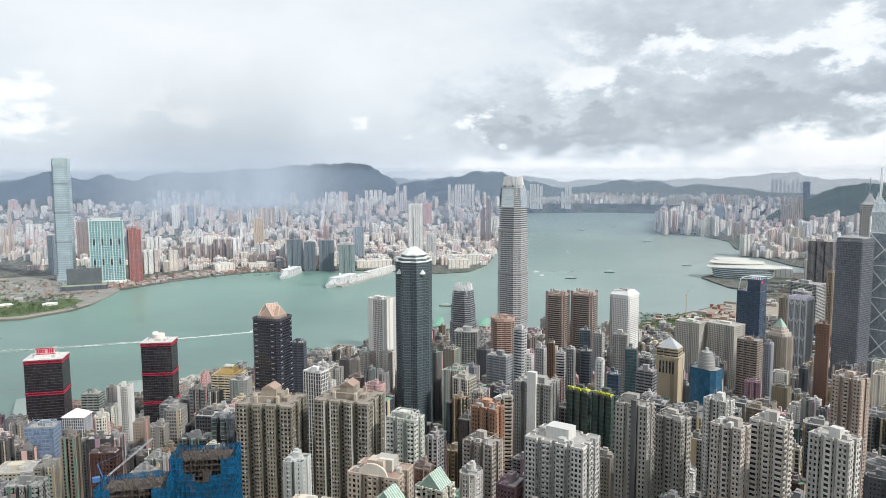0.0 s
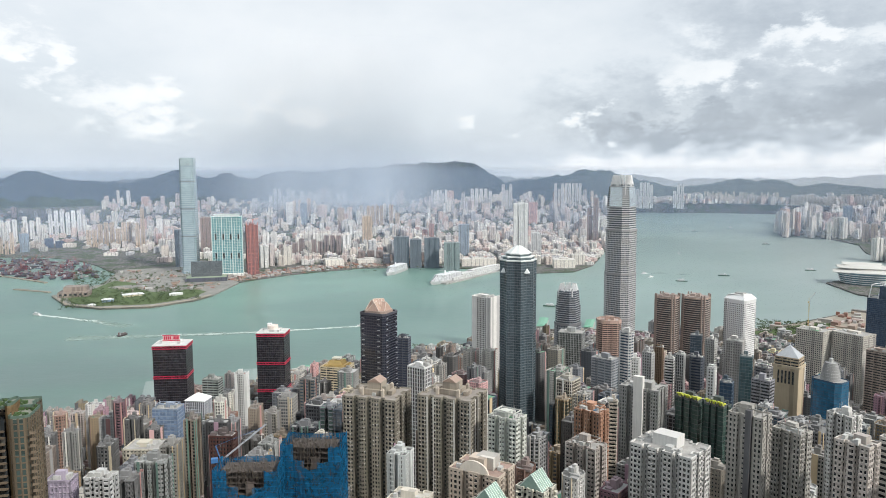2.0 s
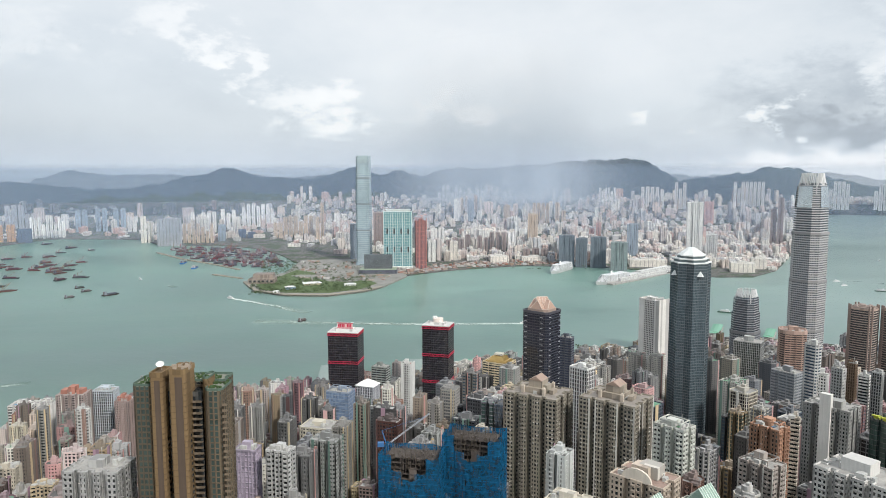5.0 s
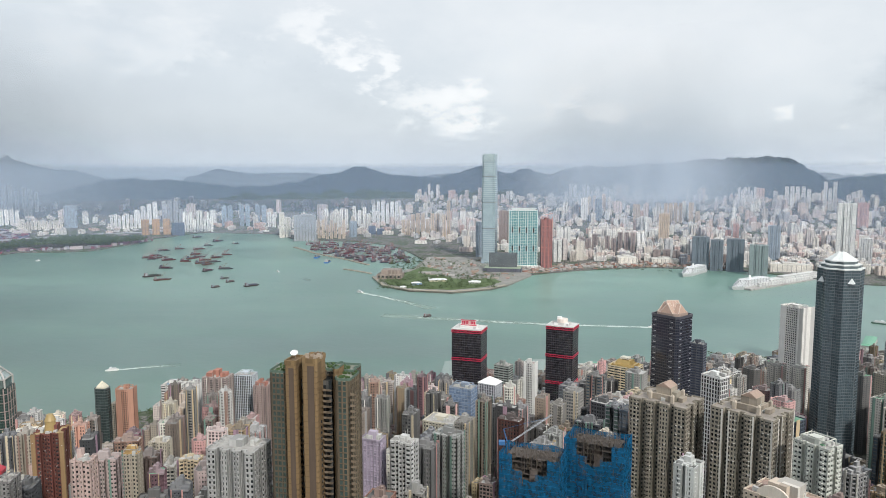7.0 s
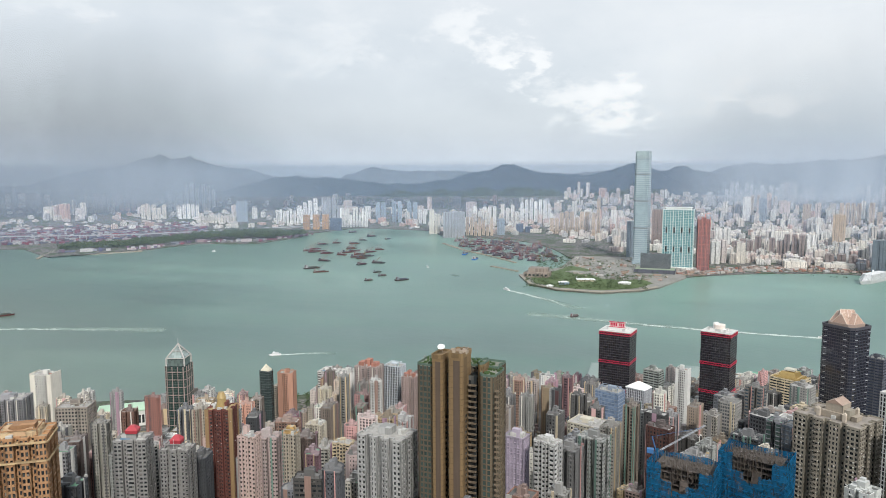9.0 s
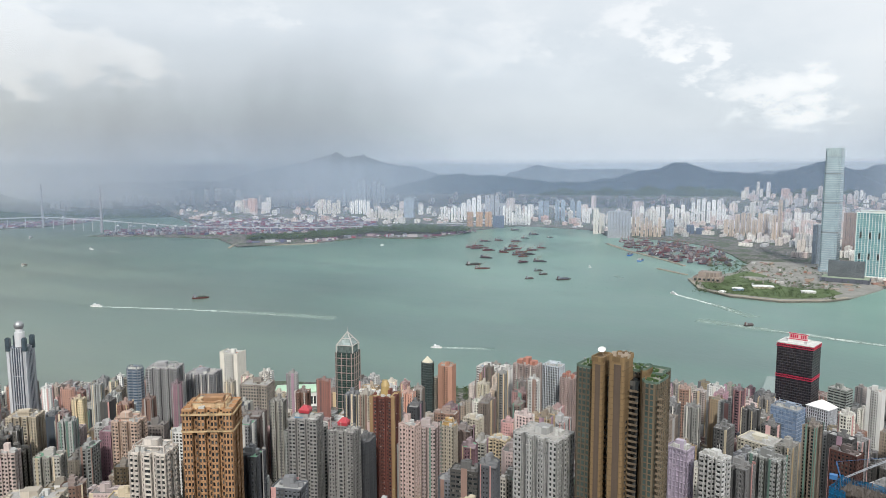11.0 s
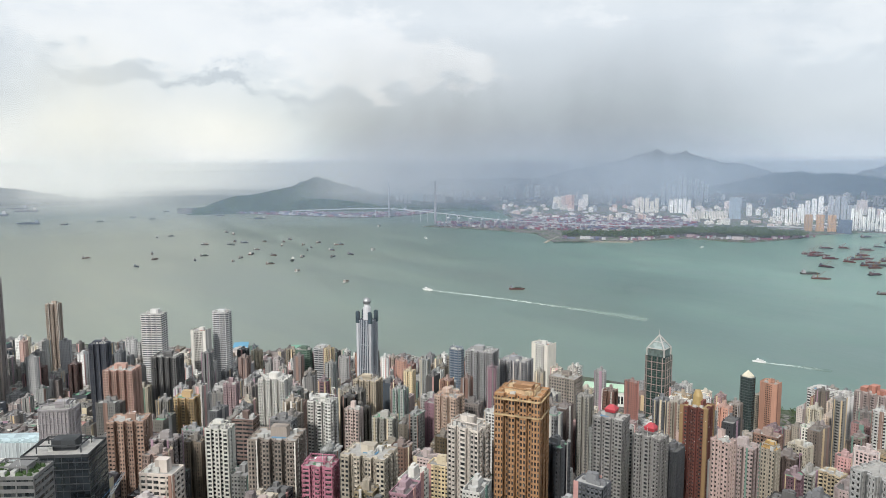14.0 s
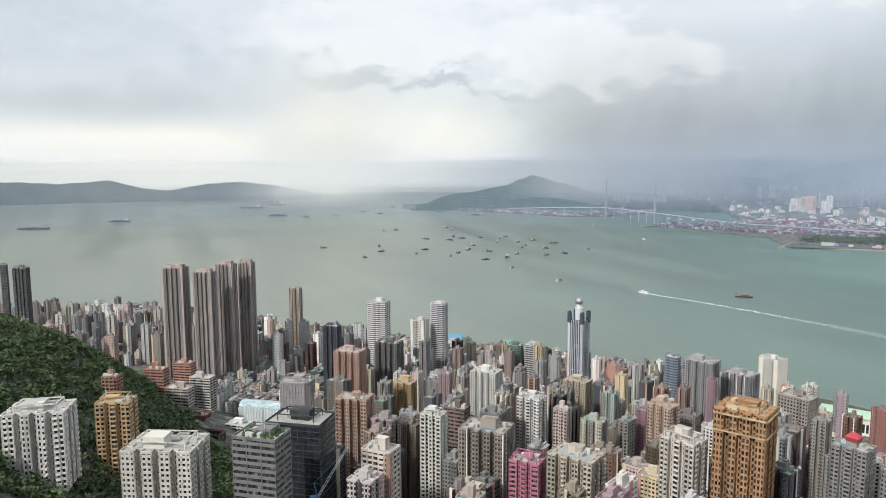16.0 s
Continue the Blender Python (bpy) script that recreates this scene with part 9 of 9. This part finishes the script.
def point_buildings():
    thing, foot = stand("arts_centre", 26.9, 2850, "dark grey windowless slab on a low wide podium", turn=-4)
    part("slab", Shape().box(0, 0, 16, 112, 24, 58), CURTAIN, thing, (0.10, 0.11, 0.12))
    part("podium", Shape().box(0, -6, 0, 150, 80, 16), WALL, thing, (0.09, 0.095, 0.12))
    part("podium_roof", Shape().box(0, -6, 16, 146, 76, 1), ROOF, thing, (0.30, 0.36, 0.26))
    claim(26.9, 2850, 80)
    thing, foot = stand("museum", 36.0, 2650, "tan stone museum block with stepped roof", turn=-12)
    part("wall", Shape().box(0, 0, 0, 92, 62, 20).box(4, 4, 20, 70, 44, 14), WALL, thing, (0.30, 0.245, 0.205))
    part("roof", Shape().box(4, 4, 34, 68, 42, 2), ROOF, thing, (0.30, 0.25, 0.22))
    s = Shape()
    for i in range(6):
        s.box(-38 + 15 * i, -31.3, 8, 8, 0.8, 7)
    part("windows", s, GLAZING, thing, kind="stuff")
    claim(36.0, 2650, 60)
    for a, d, w, h, colour, label in ((33.9, 2480, 34, 10, (0.30, 0.42, 0.60), "small blue and white park pavilion"), (32.2, 2560, 60, 9, (0.66, 0.60, 0.42), "long cream park pavilion"), (29.2, 2520, 40, 8, (0.75, 0.75, 0.74), "white tent-roofed park shelter"), (35, 2420, 22, 6, (0.7, 0.7, 0.7), "small white kiosk by the sea wall")):
        thing, foot = stand("park_pavilion", a, d, label, turn=8)
        part("wall", Shape().box(0, 0, 0, w, w * 0.5, h), WALL, thing, colour)
        part("roof", Shape().prism(rect(w * 1.1, w * 0.6), h, h + 1).prism(rect(w, w * 0.5), h + 1, h + 4, True, rect(w * 0.4, w * 0.1)), PAINTED, thing, (0.7, 0.71, 0.7))
    for a, d, w, dd, h in ((2.5, 3010, 120, 40, 24), (5.6, 3120, 150, 50, 30), (-1.2, 3080, 90, 60, 36), (-2.3, 3200, 60, 40, 44), (14.4, 3200, 110, 60, 22), (17.2, 3150, 80, 60, 30), (9.2, 3190, 70, 30, 26)):
        thing, foot = stand("waterfront_complex", a, d, "low pale waterfront complex across the harbour", turn=8)
        part("wall", Shape().box(0, 0, 0, w, dd, h), FAR_WALL, thing, (0.66, 0.62, 0.56))
        part("roof", Shape().box(0, 0, h, w * 0.96, dd * 0.94, 1.5).box(0, 4, h + 1.5, w * 0.4, dd * 0.5, 5), ROOF, thing, (0.6, 0.58, 0.54))
        claim(a, d, max(w, dd) * 0.5)
    # long berth with terminal hall
    thing, foot = stand("cruise_terminal", 6.0, 2815, "long white cruise terminal pier with ramps", turn=58.7)
    thing.location.z = 0
    part("deck", Shape().box(0, 0, -2, 480, 60, 8), WALL, thing, (0.36, 0.35, 0.33))
    part("hall", Shape().box(30, 4, 6, 400, 40, 11).box(60, 4, 17, 320, 32, 6).box(90, 4, 23, 220, 24, 5), FAR_WALL, thing, (0.50, 0.50, 0.49))
    # earthworks and site huts along the reclaimed shore
    s = Shape()
    rnd = random.Random(31)
    for _ in range(130):
        a = rnd.uniform(-27, -14)
        d = steps(SHORE, a) - rnd.uniform(20, 330)
        x, y = at(a, d)
        if any(math.hypot(x - u, y - v) < q + 10 for u, v, q in TAKEN):
            continue
        s.box(x, y, 5, rnd.uniform(6, 40), rnd.uniform(5, 18), rnd.uniform(3, 12), rnd.choice((-30, 60)) + rnd.uniform(-9, 9))
    for _ in range(420):
        a = rnd.uniform(10, 25.5)
        d = steps(COAST, a) + rnd.uniform(15, 190)
        x, y, z, k = far(*at(a, d), 4.5)
        s.box(x, y, z, rnd.uniform(4, 22), rnd.uniform(4, 16), rnd.uniform(2, 9), rnd.uniform(0, 90))
    for _ in range(90):
        a, d = rnd.uniform(25.5, 33), rnd.uniform(2620, 3250)
        if any(math.hypot(at(a, d)[0] - u, at(a, d)[1] - v) < q + 12 for u, v, q in FAR_TAKEN):
            continue
        x, y, z, k = far(*at(a, d), 5.2)
        s.box(x, y, z, rnd.uniform(5, 30), rnd.uniform(4, 14), rnd.uniform(2, 8), rnd.choice((20, 110)) + rnd.uniform(-9, 9))
    tagged(new("site_sheds", s.mesh("site_sheds", SITE_MIX)), "orange and grey site huts and stacks on reclaimed ground", "sheds", kind="stuff")


def make_mixed(name, *colours, scale=1.0):
    m, n = material(name)
    r = n.add("ShaderNodeNewGeometry").outputs["Random Per Island"]
    p = n.add("ShaderNodeTexCoord").outputs["Object"]
    k = n.math("MULTIPLY_ADD", n.noise(p, 0.2, 4), 0.5, 0.75)
    c = n.ramp(r, *[(i / (len(colours) - 1), v) for i, v in enumerate(colours)])
    return finish(m, n, n.mix(1.0, c, n.xyz(k, k, k), "MULTIPLY"), 0.7)


SITE_MIX = make_mixed("huts and stacks", (0.30, 0.20, 0.14), (0.36, 0.32, 0.28), (0.42, 0.42, 0.41), (0.22, 0.20, 0.18), (0.28, 0.13, 0.09), (0.5, 0.49, 0.47))
BOX_MIX = make_mixed("container paint", (0.26, 0.05, 0.07), (0.08, 0.10, 0.18), (0.46, 0.45, 0.45), (0.17, 0.06, 0.09), (0.15, 0.12, 0.15), (0.09, 0.10, 0.12), (0.36, 0.34, 0.34))


def port():
    rnd = random.Random(17)
    s = Shape()
    for _ in range(4200):
        a, d = rnd.uniform(62, 82), rnd.uniform(4250, 5900)
        if a > 76 and d > 5000 or d < steps(((62, 4600), (72, 4350), (82, 4640)), a) + 40:
            continue
        x, y, z, k = far(*at(a, d), 5)
        s.box(x, y, z, rnd.uniform(14, 40) * k, rnd.uniform(8, 16) * k, rnd.choice((2.6, 5.2, 7.8, 10.4, 13)) * k * 1.2, 30 + rnd.choice((0, 0, 0, 90)))
    for _ in range(150):
        a = rnd.uniform(54, 72)
        d = steps(((54, 4400), (58, 4080), (62.7, 4150), (66.6, 3900), (72, 3900)), a) + rnd.choice((12, 12, 480)) + rnd.uniform(0, 40)
        x, y, z, k = far(*at(a, d), 5)
        s.box(x, y, z, rnd.uniform(14, 60) * k, rnd.uniform(10, 22) * k, rnd.uniform(6, 16) * k, a + rnd.choice((0, 90)))
    for _ in range(700):
        a = rnd.uniform(81, 99)
        d = steps(((81, 6600), (83.6, 5800), (86, 5600), (89, 5520), (93.6, 5900), (99, 6350)), a) + rnd.uniform(20, 420)
        x, y, z, k = far(*at(a, d), 5)
        s.box(x, y, z, rnd.uniform(14, 50) * k, rnd.uniform(12, 34) * k, rnd.uniform(4, 16) * k, rnd.uniform(0, 90))
    tagged(new("container_stacks", s.mesh("container_stacks", BOX_MIX)), "red, blue and white container stacks in the port yards", "containers", kind="stuff")
    for a, d in ((81.1, 4730), (80.2, 4700), (79.3, 4650), (77.1, 4560), (76.4, 4530), (75.7, 4500), (75.0, 5560), (74.2, 5540), (76.6, 5750), (84.6, 5750), (85.6, 5650), (78.4, 4610)):
        thing, foot = stand("quay_crane", a, d, "tall dark ship-to-shore quay crane", "crane", turn=20, group="quay cranes")
        s = Shape()
        for x in (-9, 9):
            for y in (-12, 12):
                s.bar((x, y, 0), (x, y, 46), 1.5)
            s.bar((x, -12, 46), (x, 12, 46), 1.2).bar((x, -12, 20), (x, 12, 20), 1.0)
        part("portal", s, PAINTED, thing, (0.16, 0.18, 0.2), kind="stuff")
        part("boom", Shape().bar((0, -58, 50), (0, 30, 50), 2.0).bar((0, -8, 50), (0, -8, 78), 1.2).bar((0, -8, 78), (0, -50, 51), 0.6).bar((0, -8, 78), (0, 26, 51), 0.6), PAINTED, thing, (0.18, 0.2, 0.22))
        part("machine_house", Shape().box(0, 16, 50, 10, 14, 8), PAINTED, thing, (0.6, 0.6, 0.6))
    for a, d in ((85.9, 5490), (82.2, 4930)):
        thing, foot = stand("bridge_tower", a, d, "tall slender pale bridge mast over the strait", "bridge", turn=0, group="bridge masts")
        part("mast", Shape().prism(ngon(9, 14), 0, 175, True, ngon(6.5, 14)).prism(ngon(6.5, 14), 175, 293, True, ngon(3, 14)), PAINTED, thing, (0.22, 0.22, 0.24))
    s, c = Shape(), Shape()
    line = [(93.5, 5900, 40), (89.1, 5640, 66), (85.9, 5490, 76), (84, 5160, 80), (82.2, 4930, 78), (79.5, 4720, 66), (76.4, 4570, 50), (72, 4520, 40), (66.7, 4470, 34), (62, 4650, 26), (57, 4830, 22), (50, 4950, 18)]
    pts = [Vector(far(*at(a, d), z)[:3]) for a, d, z in line]
    for p, q in zip(pts, pts[1:]):
        n = 6
        for k in range(n):
            s.bar(p.lerp(q, k / n), p.lerp(q, (k + 1) / n), 2.4)
            m = p.lerp(q, k / n)
            if k % 2 == 0:
                s.bar((m.x, m.y, m.z - 60), m, 1.5)
    tagged(new("bridge_deck", s.mesh("bridge_deck", PAINTED)), "long pale viaduct and bridge deck across the strait", "bridge", kind="structure").color = (0.36, 0.36, 0.37, 1)
    for (a, d), (b, e) in (((85.9, 5490), (82.2, 4930)), ((82.2, 4930), (85.9, 5490))):
        for k in range(1, 9):
            q = 0.49 * k / 8
            top = far(*at(a, d), 292 - 110 * (1 - k / 8))[:3]
            c.bar(top, far(*at(a + (b - a) * q, d + (e - d) * q), 78)[:3], 0.28)
            c.bar(top, far(*at(a - (b - a) * q * 0.8, d - (e - d) * q * 0.5), 72)[:3], 0.28)
    tagged(new("bridge_cables", c.mesh("bridge_cables", PAINTED)), "thin pale stay cables fanning from bridge masts", "bridge", kind="stuff").color = (0.32, 0.33, 0.35, 1)


harbour_traffic()
typhoon_shelter()
point_buildings()
port()
# ---- rows of towers across the harbour ----
far_row(54.68, 56.81, 5361, 100, 8, (0.76, 0.75, 0.72), "bright white")
far_row(52.58, 54.80, 4816, 97, 3, (0.42, 0.25, 0.13), "orange scaffolded")
far_row(51.69, 52.59, 4784, 77, 1, (0.08, 0.11, 0.17), "dark blue glass")
far_row(49.61, 51.83, 4976, 128, 9, (0.76, 0.75, 0.72), "bright white")
far_row(48.13, 49.02, 5332, 143, 2, (0.26, 0.31, 0.36), "blue-grey glass")
far_row(46.84, 47.72, 5306, 152, 2, (0.26, 0.31, 0.36), "blue-grey glass")
far_row(45.59, 46.55, 5283, 152, 2, (0.26, 0.31, 0.36), "blue-grey glass")
far_row(44.91, 45.60, 5229, 125, 2, (0.66, 0.65, 0.63), "white")
far_row(43.80, 44.73, 4450, 148, 2, (0.62, 0.58, 0.51), "cream")
far_row(41.84, 43.57, 4227, 149, 1, (0.36, 0.37, 0.39), "grey")
far_row(39.52, 41.80, 4272, 108, 7, (0.5, 0.4, 0.31), "tan")
far_row(38.65, 39.23, 4368, 111, 1, (0.26, 0.31, 0.36), "blue-grey glass")
far_row(36.44, 37.77, 4516, 58, 2, (0.08, 0.11, 0.17), "dark blue glass")
far_row(32.01, 35.12, 4449, 133, 8, (0.5, 0.4, 0.31), "tan")
far_row(58.90, 59.74, 5521, 151, 1, (0.26, 0.31, 0.36), "blue-grey glass")
far_row(59.80, 62.53, 5510, 53, 12, (0.62, 0.58, 0.51), "cream")
far_row(62.57, 63.56, 6063, 82, 2, (0.26, 0.31, 0.36), "blue-grey glass")
far_row(53.50, 55.15, 5600, 158, 4, (0.66, 0.65, 0.63), "white")
far_row(51.69, 53.28, 5700, 156, 4, (0.36, 0.37, 0.39), "grey")
far_row(49.37, 49.85, 5500, 149, 1, (0.66, 0.65, 0.63), "white")
far_row(39.26, 41.22, 5000, 133, 5, (0.66, 0.65, 0.63), "white")
far_row(37.82, 39.02, 5200, 156, 3, (0.66, 0.65, 0.63), "white")
far_row(34.92, 37.46, 5300, 164, 7, (0.76, 0.75, 0.72), "bright white")
far_row(62.35, 63.47, 7000, 217, 3, (0.76, 0.75, 0.72), "bright white")
far_row(61.19, 62.27, 6900, 205, 3, (0.76, 0.75, 0.72), "bright white")
far_row(62.77, 64.68, 6600, 156, 5, (0.76, 0.75, 0.72), "bright white")
far_row(62.42, 63.99, 5900, 104, 5, (0.76, 0.75, 0.72), "bright white")
far_row(64.74, 66.55, 5900, 107, 5, (0.62, 0.58, 0.51), "cream")
far_row(66.39, 68.01, 6700, 173, 4, (0.5, 0.3, 0.26), "salmon")
far_row(68.23, 70.26, 6600, 151, 7, (0.62, 0.58, 0.51), "cream")
far_row(70.40, 72.06, 6500, 85, 6, (0.66, 0.65, 0.63), "white")
far_row(75.70, 77.14, 7000, 134, 4, (0.26, 0.31, 0.36), "blue-grey glass")
far_row(74.38, 74.67, 7100, 188, 1, (0.26, 0.31, 0.36), "blue-grey glass")
far_row(72.49, 73.90, 7000, 140, 4, (0.36, 0.37, 0.39), "grey")
far_row(78.96, 80.79, 7200, 80, 5, (0.26, 0.31, 0.36), "blue-grey glass")
far_row(84.11, 85.41, 6600, 87, 4, (0.36, 0.37, 0.39), "grey")
far_row(81.37, 83.21, 6800, 65, 6, (0.36, 0.37, 0.39), "grey")
far_row(26.44, 27.26, 3773, 187, 1, (0.27, 0.21, 0.19), "brown-grey")
far_row(19.43, 21.51, 3611, 80, 4, (0.27, 0.21, 0.19), "brown-grey")
far_row(16.55, 18.98, 3571, 95, 5, (0.27, 0.21, 0.19), "brown-grey")
far_row(14.11, 14.91, 3749, 181, 1, (0.5, 0.4, 0.31), "tan")
far_row(16.31, 16.85, 5400, 142, 1, (0.5, 0.4, 0.31), "tan")
far_row(13.17, 14.59, 5500, 145, 4, (0.5, 0.4, 0.31), "tan")
far_row(11.87, 12.82, 5500, 150, 2, (0.5, 0.4, 0.31), "tan")
far_row(13.05, 13.60, 6500, 182, 1, (0.08, 0.11, 0.17), "dark blue glass")
far_row(9.11, 10.17, 4300, 101, 2, (0.5, 0.3, 0.26), "salmon")
far_row(21.53, 22.71, 4000, 84, 2, (0.66, 0.65, 0.63), "white")
far_row(12.46, 15.34, 3257, 52, 4, (0.27, 0.21, 0.19), "brown-grey")
far_row(9.56, 10.82, 3205, 43, 1, (0.27, 0.21, 0.19), "brown-grey")
far_row(11.19, 12.43, 3060, 130, 1, (0.13, 0.16, 0.19), "slate-blue glass")
far_row(10.20, 11.10, 3090, 120, 1, (0.13, 0.16, 0.19), "slate-blue glass")
far_row(8.75, 9.96, 3060, 126, 1, (0.13, 0.16, 0.19), "slate-blue glass")
far_row(7.12, 8.39, 3010, 124, 1, (0.2, 0.25, 0.25), "grey-green glass")
far_row(8.08, 9.40, 6900, 181, 6, (0.66, 0.65, 0.63), "white")
far_row(4.48, 6.64, 7000, 184, 6, (0.66, 0.65, 0.63), "white")
far_row(2.89, 3.78, 6900, 232, 3, (0.66, 0.65, 0.63), "white")
far_row(22.93, 23.38, 6900, 189, 1, (0.66, 0.65, 0.63), "white")
far_row(18.08, 22.14, 7000, 195, 12, (0.66, 0.65, 0.63), "white")
far_row(20.29, 20.82, 5600, 171, 1, (0.66, 0.65, 0.63), "white")
far_row(19.21, 19.73, 5600, 165, 1, (0.26, 0.31, 0.36), "blue-grey glass")
far_row(1.64, 2.83, 3400, 260, 1, (0.76, 0.75, 0.72), "bright white")
far_row(6.35, 7.20, 3500, 152, 1, (0.26, 0.31, 0.36), "blue-grey glass")
far_row(0.58, 1.39, 3400, 127, 1, (0.66, 0.65, 0.63), "white")
far_row(31.12, 31.83, 4200, 220, 2, (0.5, 0.4, 0.31), "tan")
far_row(28.59, 29.12, 3330, 254, 1, (0.26, 0.31, 0.36), "blue-grey glass")
far_row(0.91, 1.61, 5500, 168, 1, (0.5, 0.3, 0.26), "salmon")
far_row(-7.94, -6.63, 7300, 227, 5, (0.66, 0.65, 0.63), "white")
far_row(-10.19, -9.36, 7300, 208, 3, (0.66, 0.65, 0.63), "white")
far_row(-13.78, -11.59, 7900, 105, 12, (0.62, 0.58, 0.51), "cream")
far_row(-16.71, -14.01, 7900, 98, 13, (0.62, 0.58, 0.51), "cream")
far_row(-19.78, -17.49, 7700, 100, 11, (0.62, 0.58, 0.51), "cream")
far_row(-23.14, -19.78, 7700, 110, 16, (0.62, 0.58, 0.51), "cream")
far_row(-2.54, -0.36, 7300, 220, 8, (0.66, 0.65, 0.63), "white")
far_row(-3.87, -2.95, 4235, 256, 2, (0.27, 0.21, 0.19), "brown-grey")
far_row(-26.70, -24.53, 9000, 205, 8, (0.66, 0.65, 0.63), "white")
far_row(-27.13, -26.66, 6900, 267, 1, (0.08, 0.11, 0.17), "dark blue glass")
far_row(-26.75, -25.28, 5600, 215, 6, (0.5, 0.4, 0.31), "tan")
far_row(-21.39, -20.80, 5500, 167, 1, (0.26, 0.31, 0.36), "blue-grey glass")
far_row(-20.53, -19.84, 4900, 123, 2, (0.62, 0.58, 0.51), "cream")
far_row(-23.02, -21.98, 4700, 107, 2, (0.5, 0.4, 0.31), "tan")
far_row(-26.94, -25.62, 4100, 130, 3, (0.62, 0.58, 0.51), "cream")
far_row(-18.76, -17.10, 5400, 97, 5, (0.66, 0.65, 0.63), "white")
far_city()
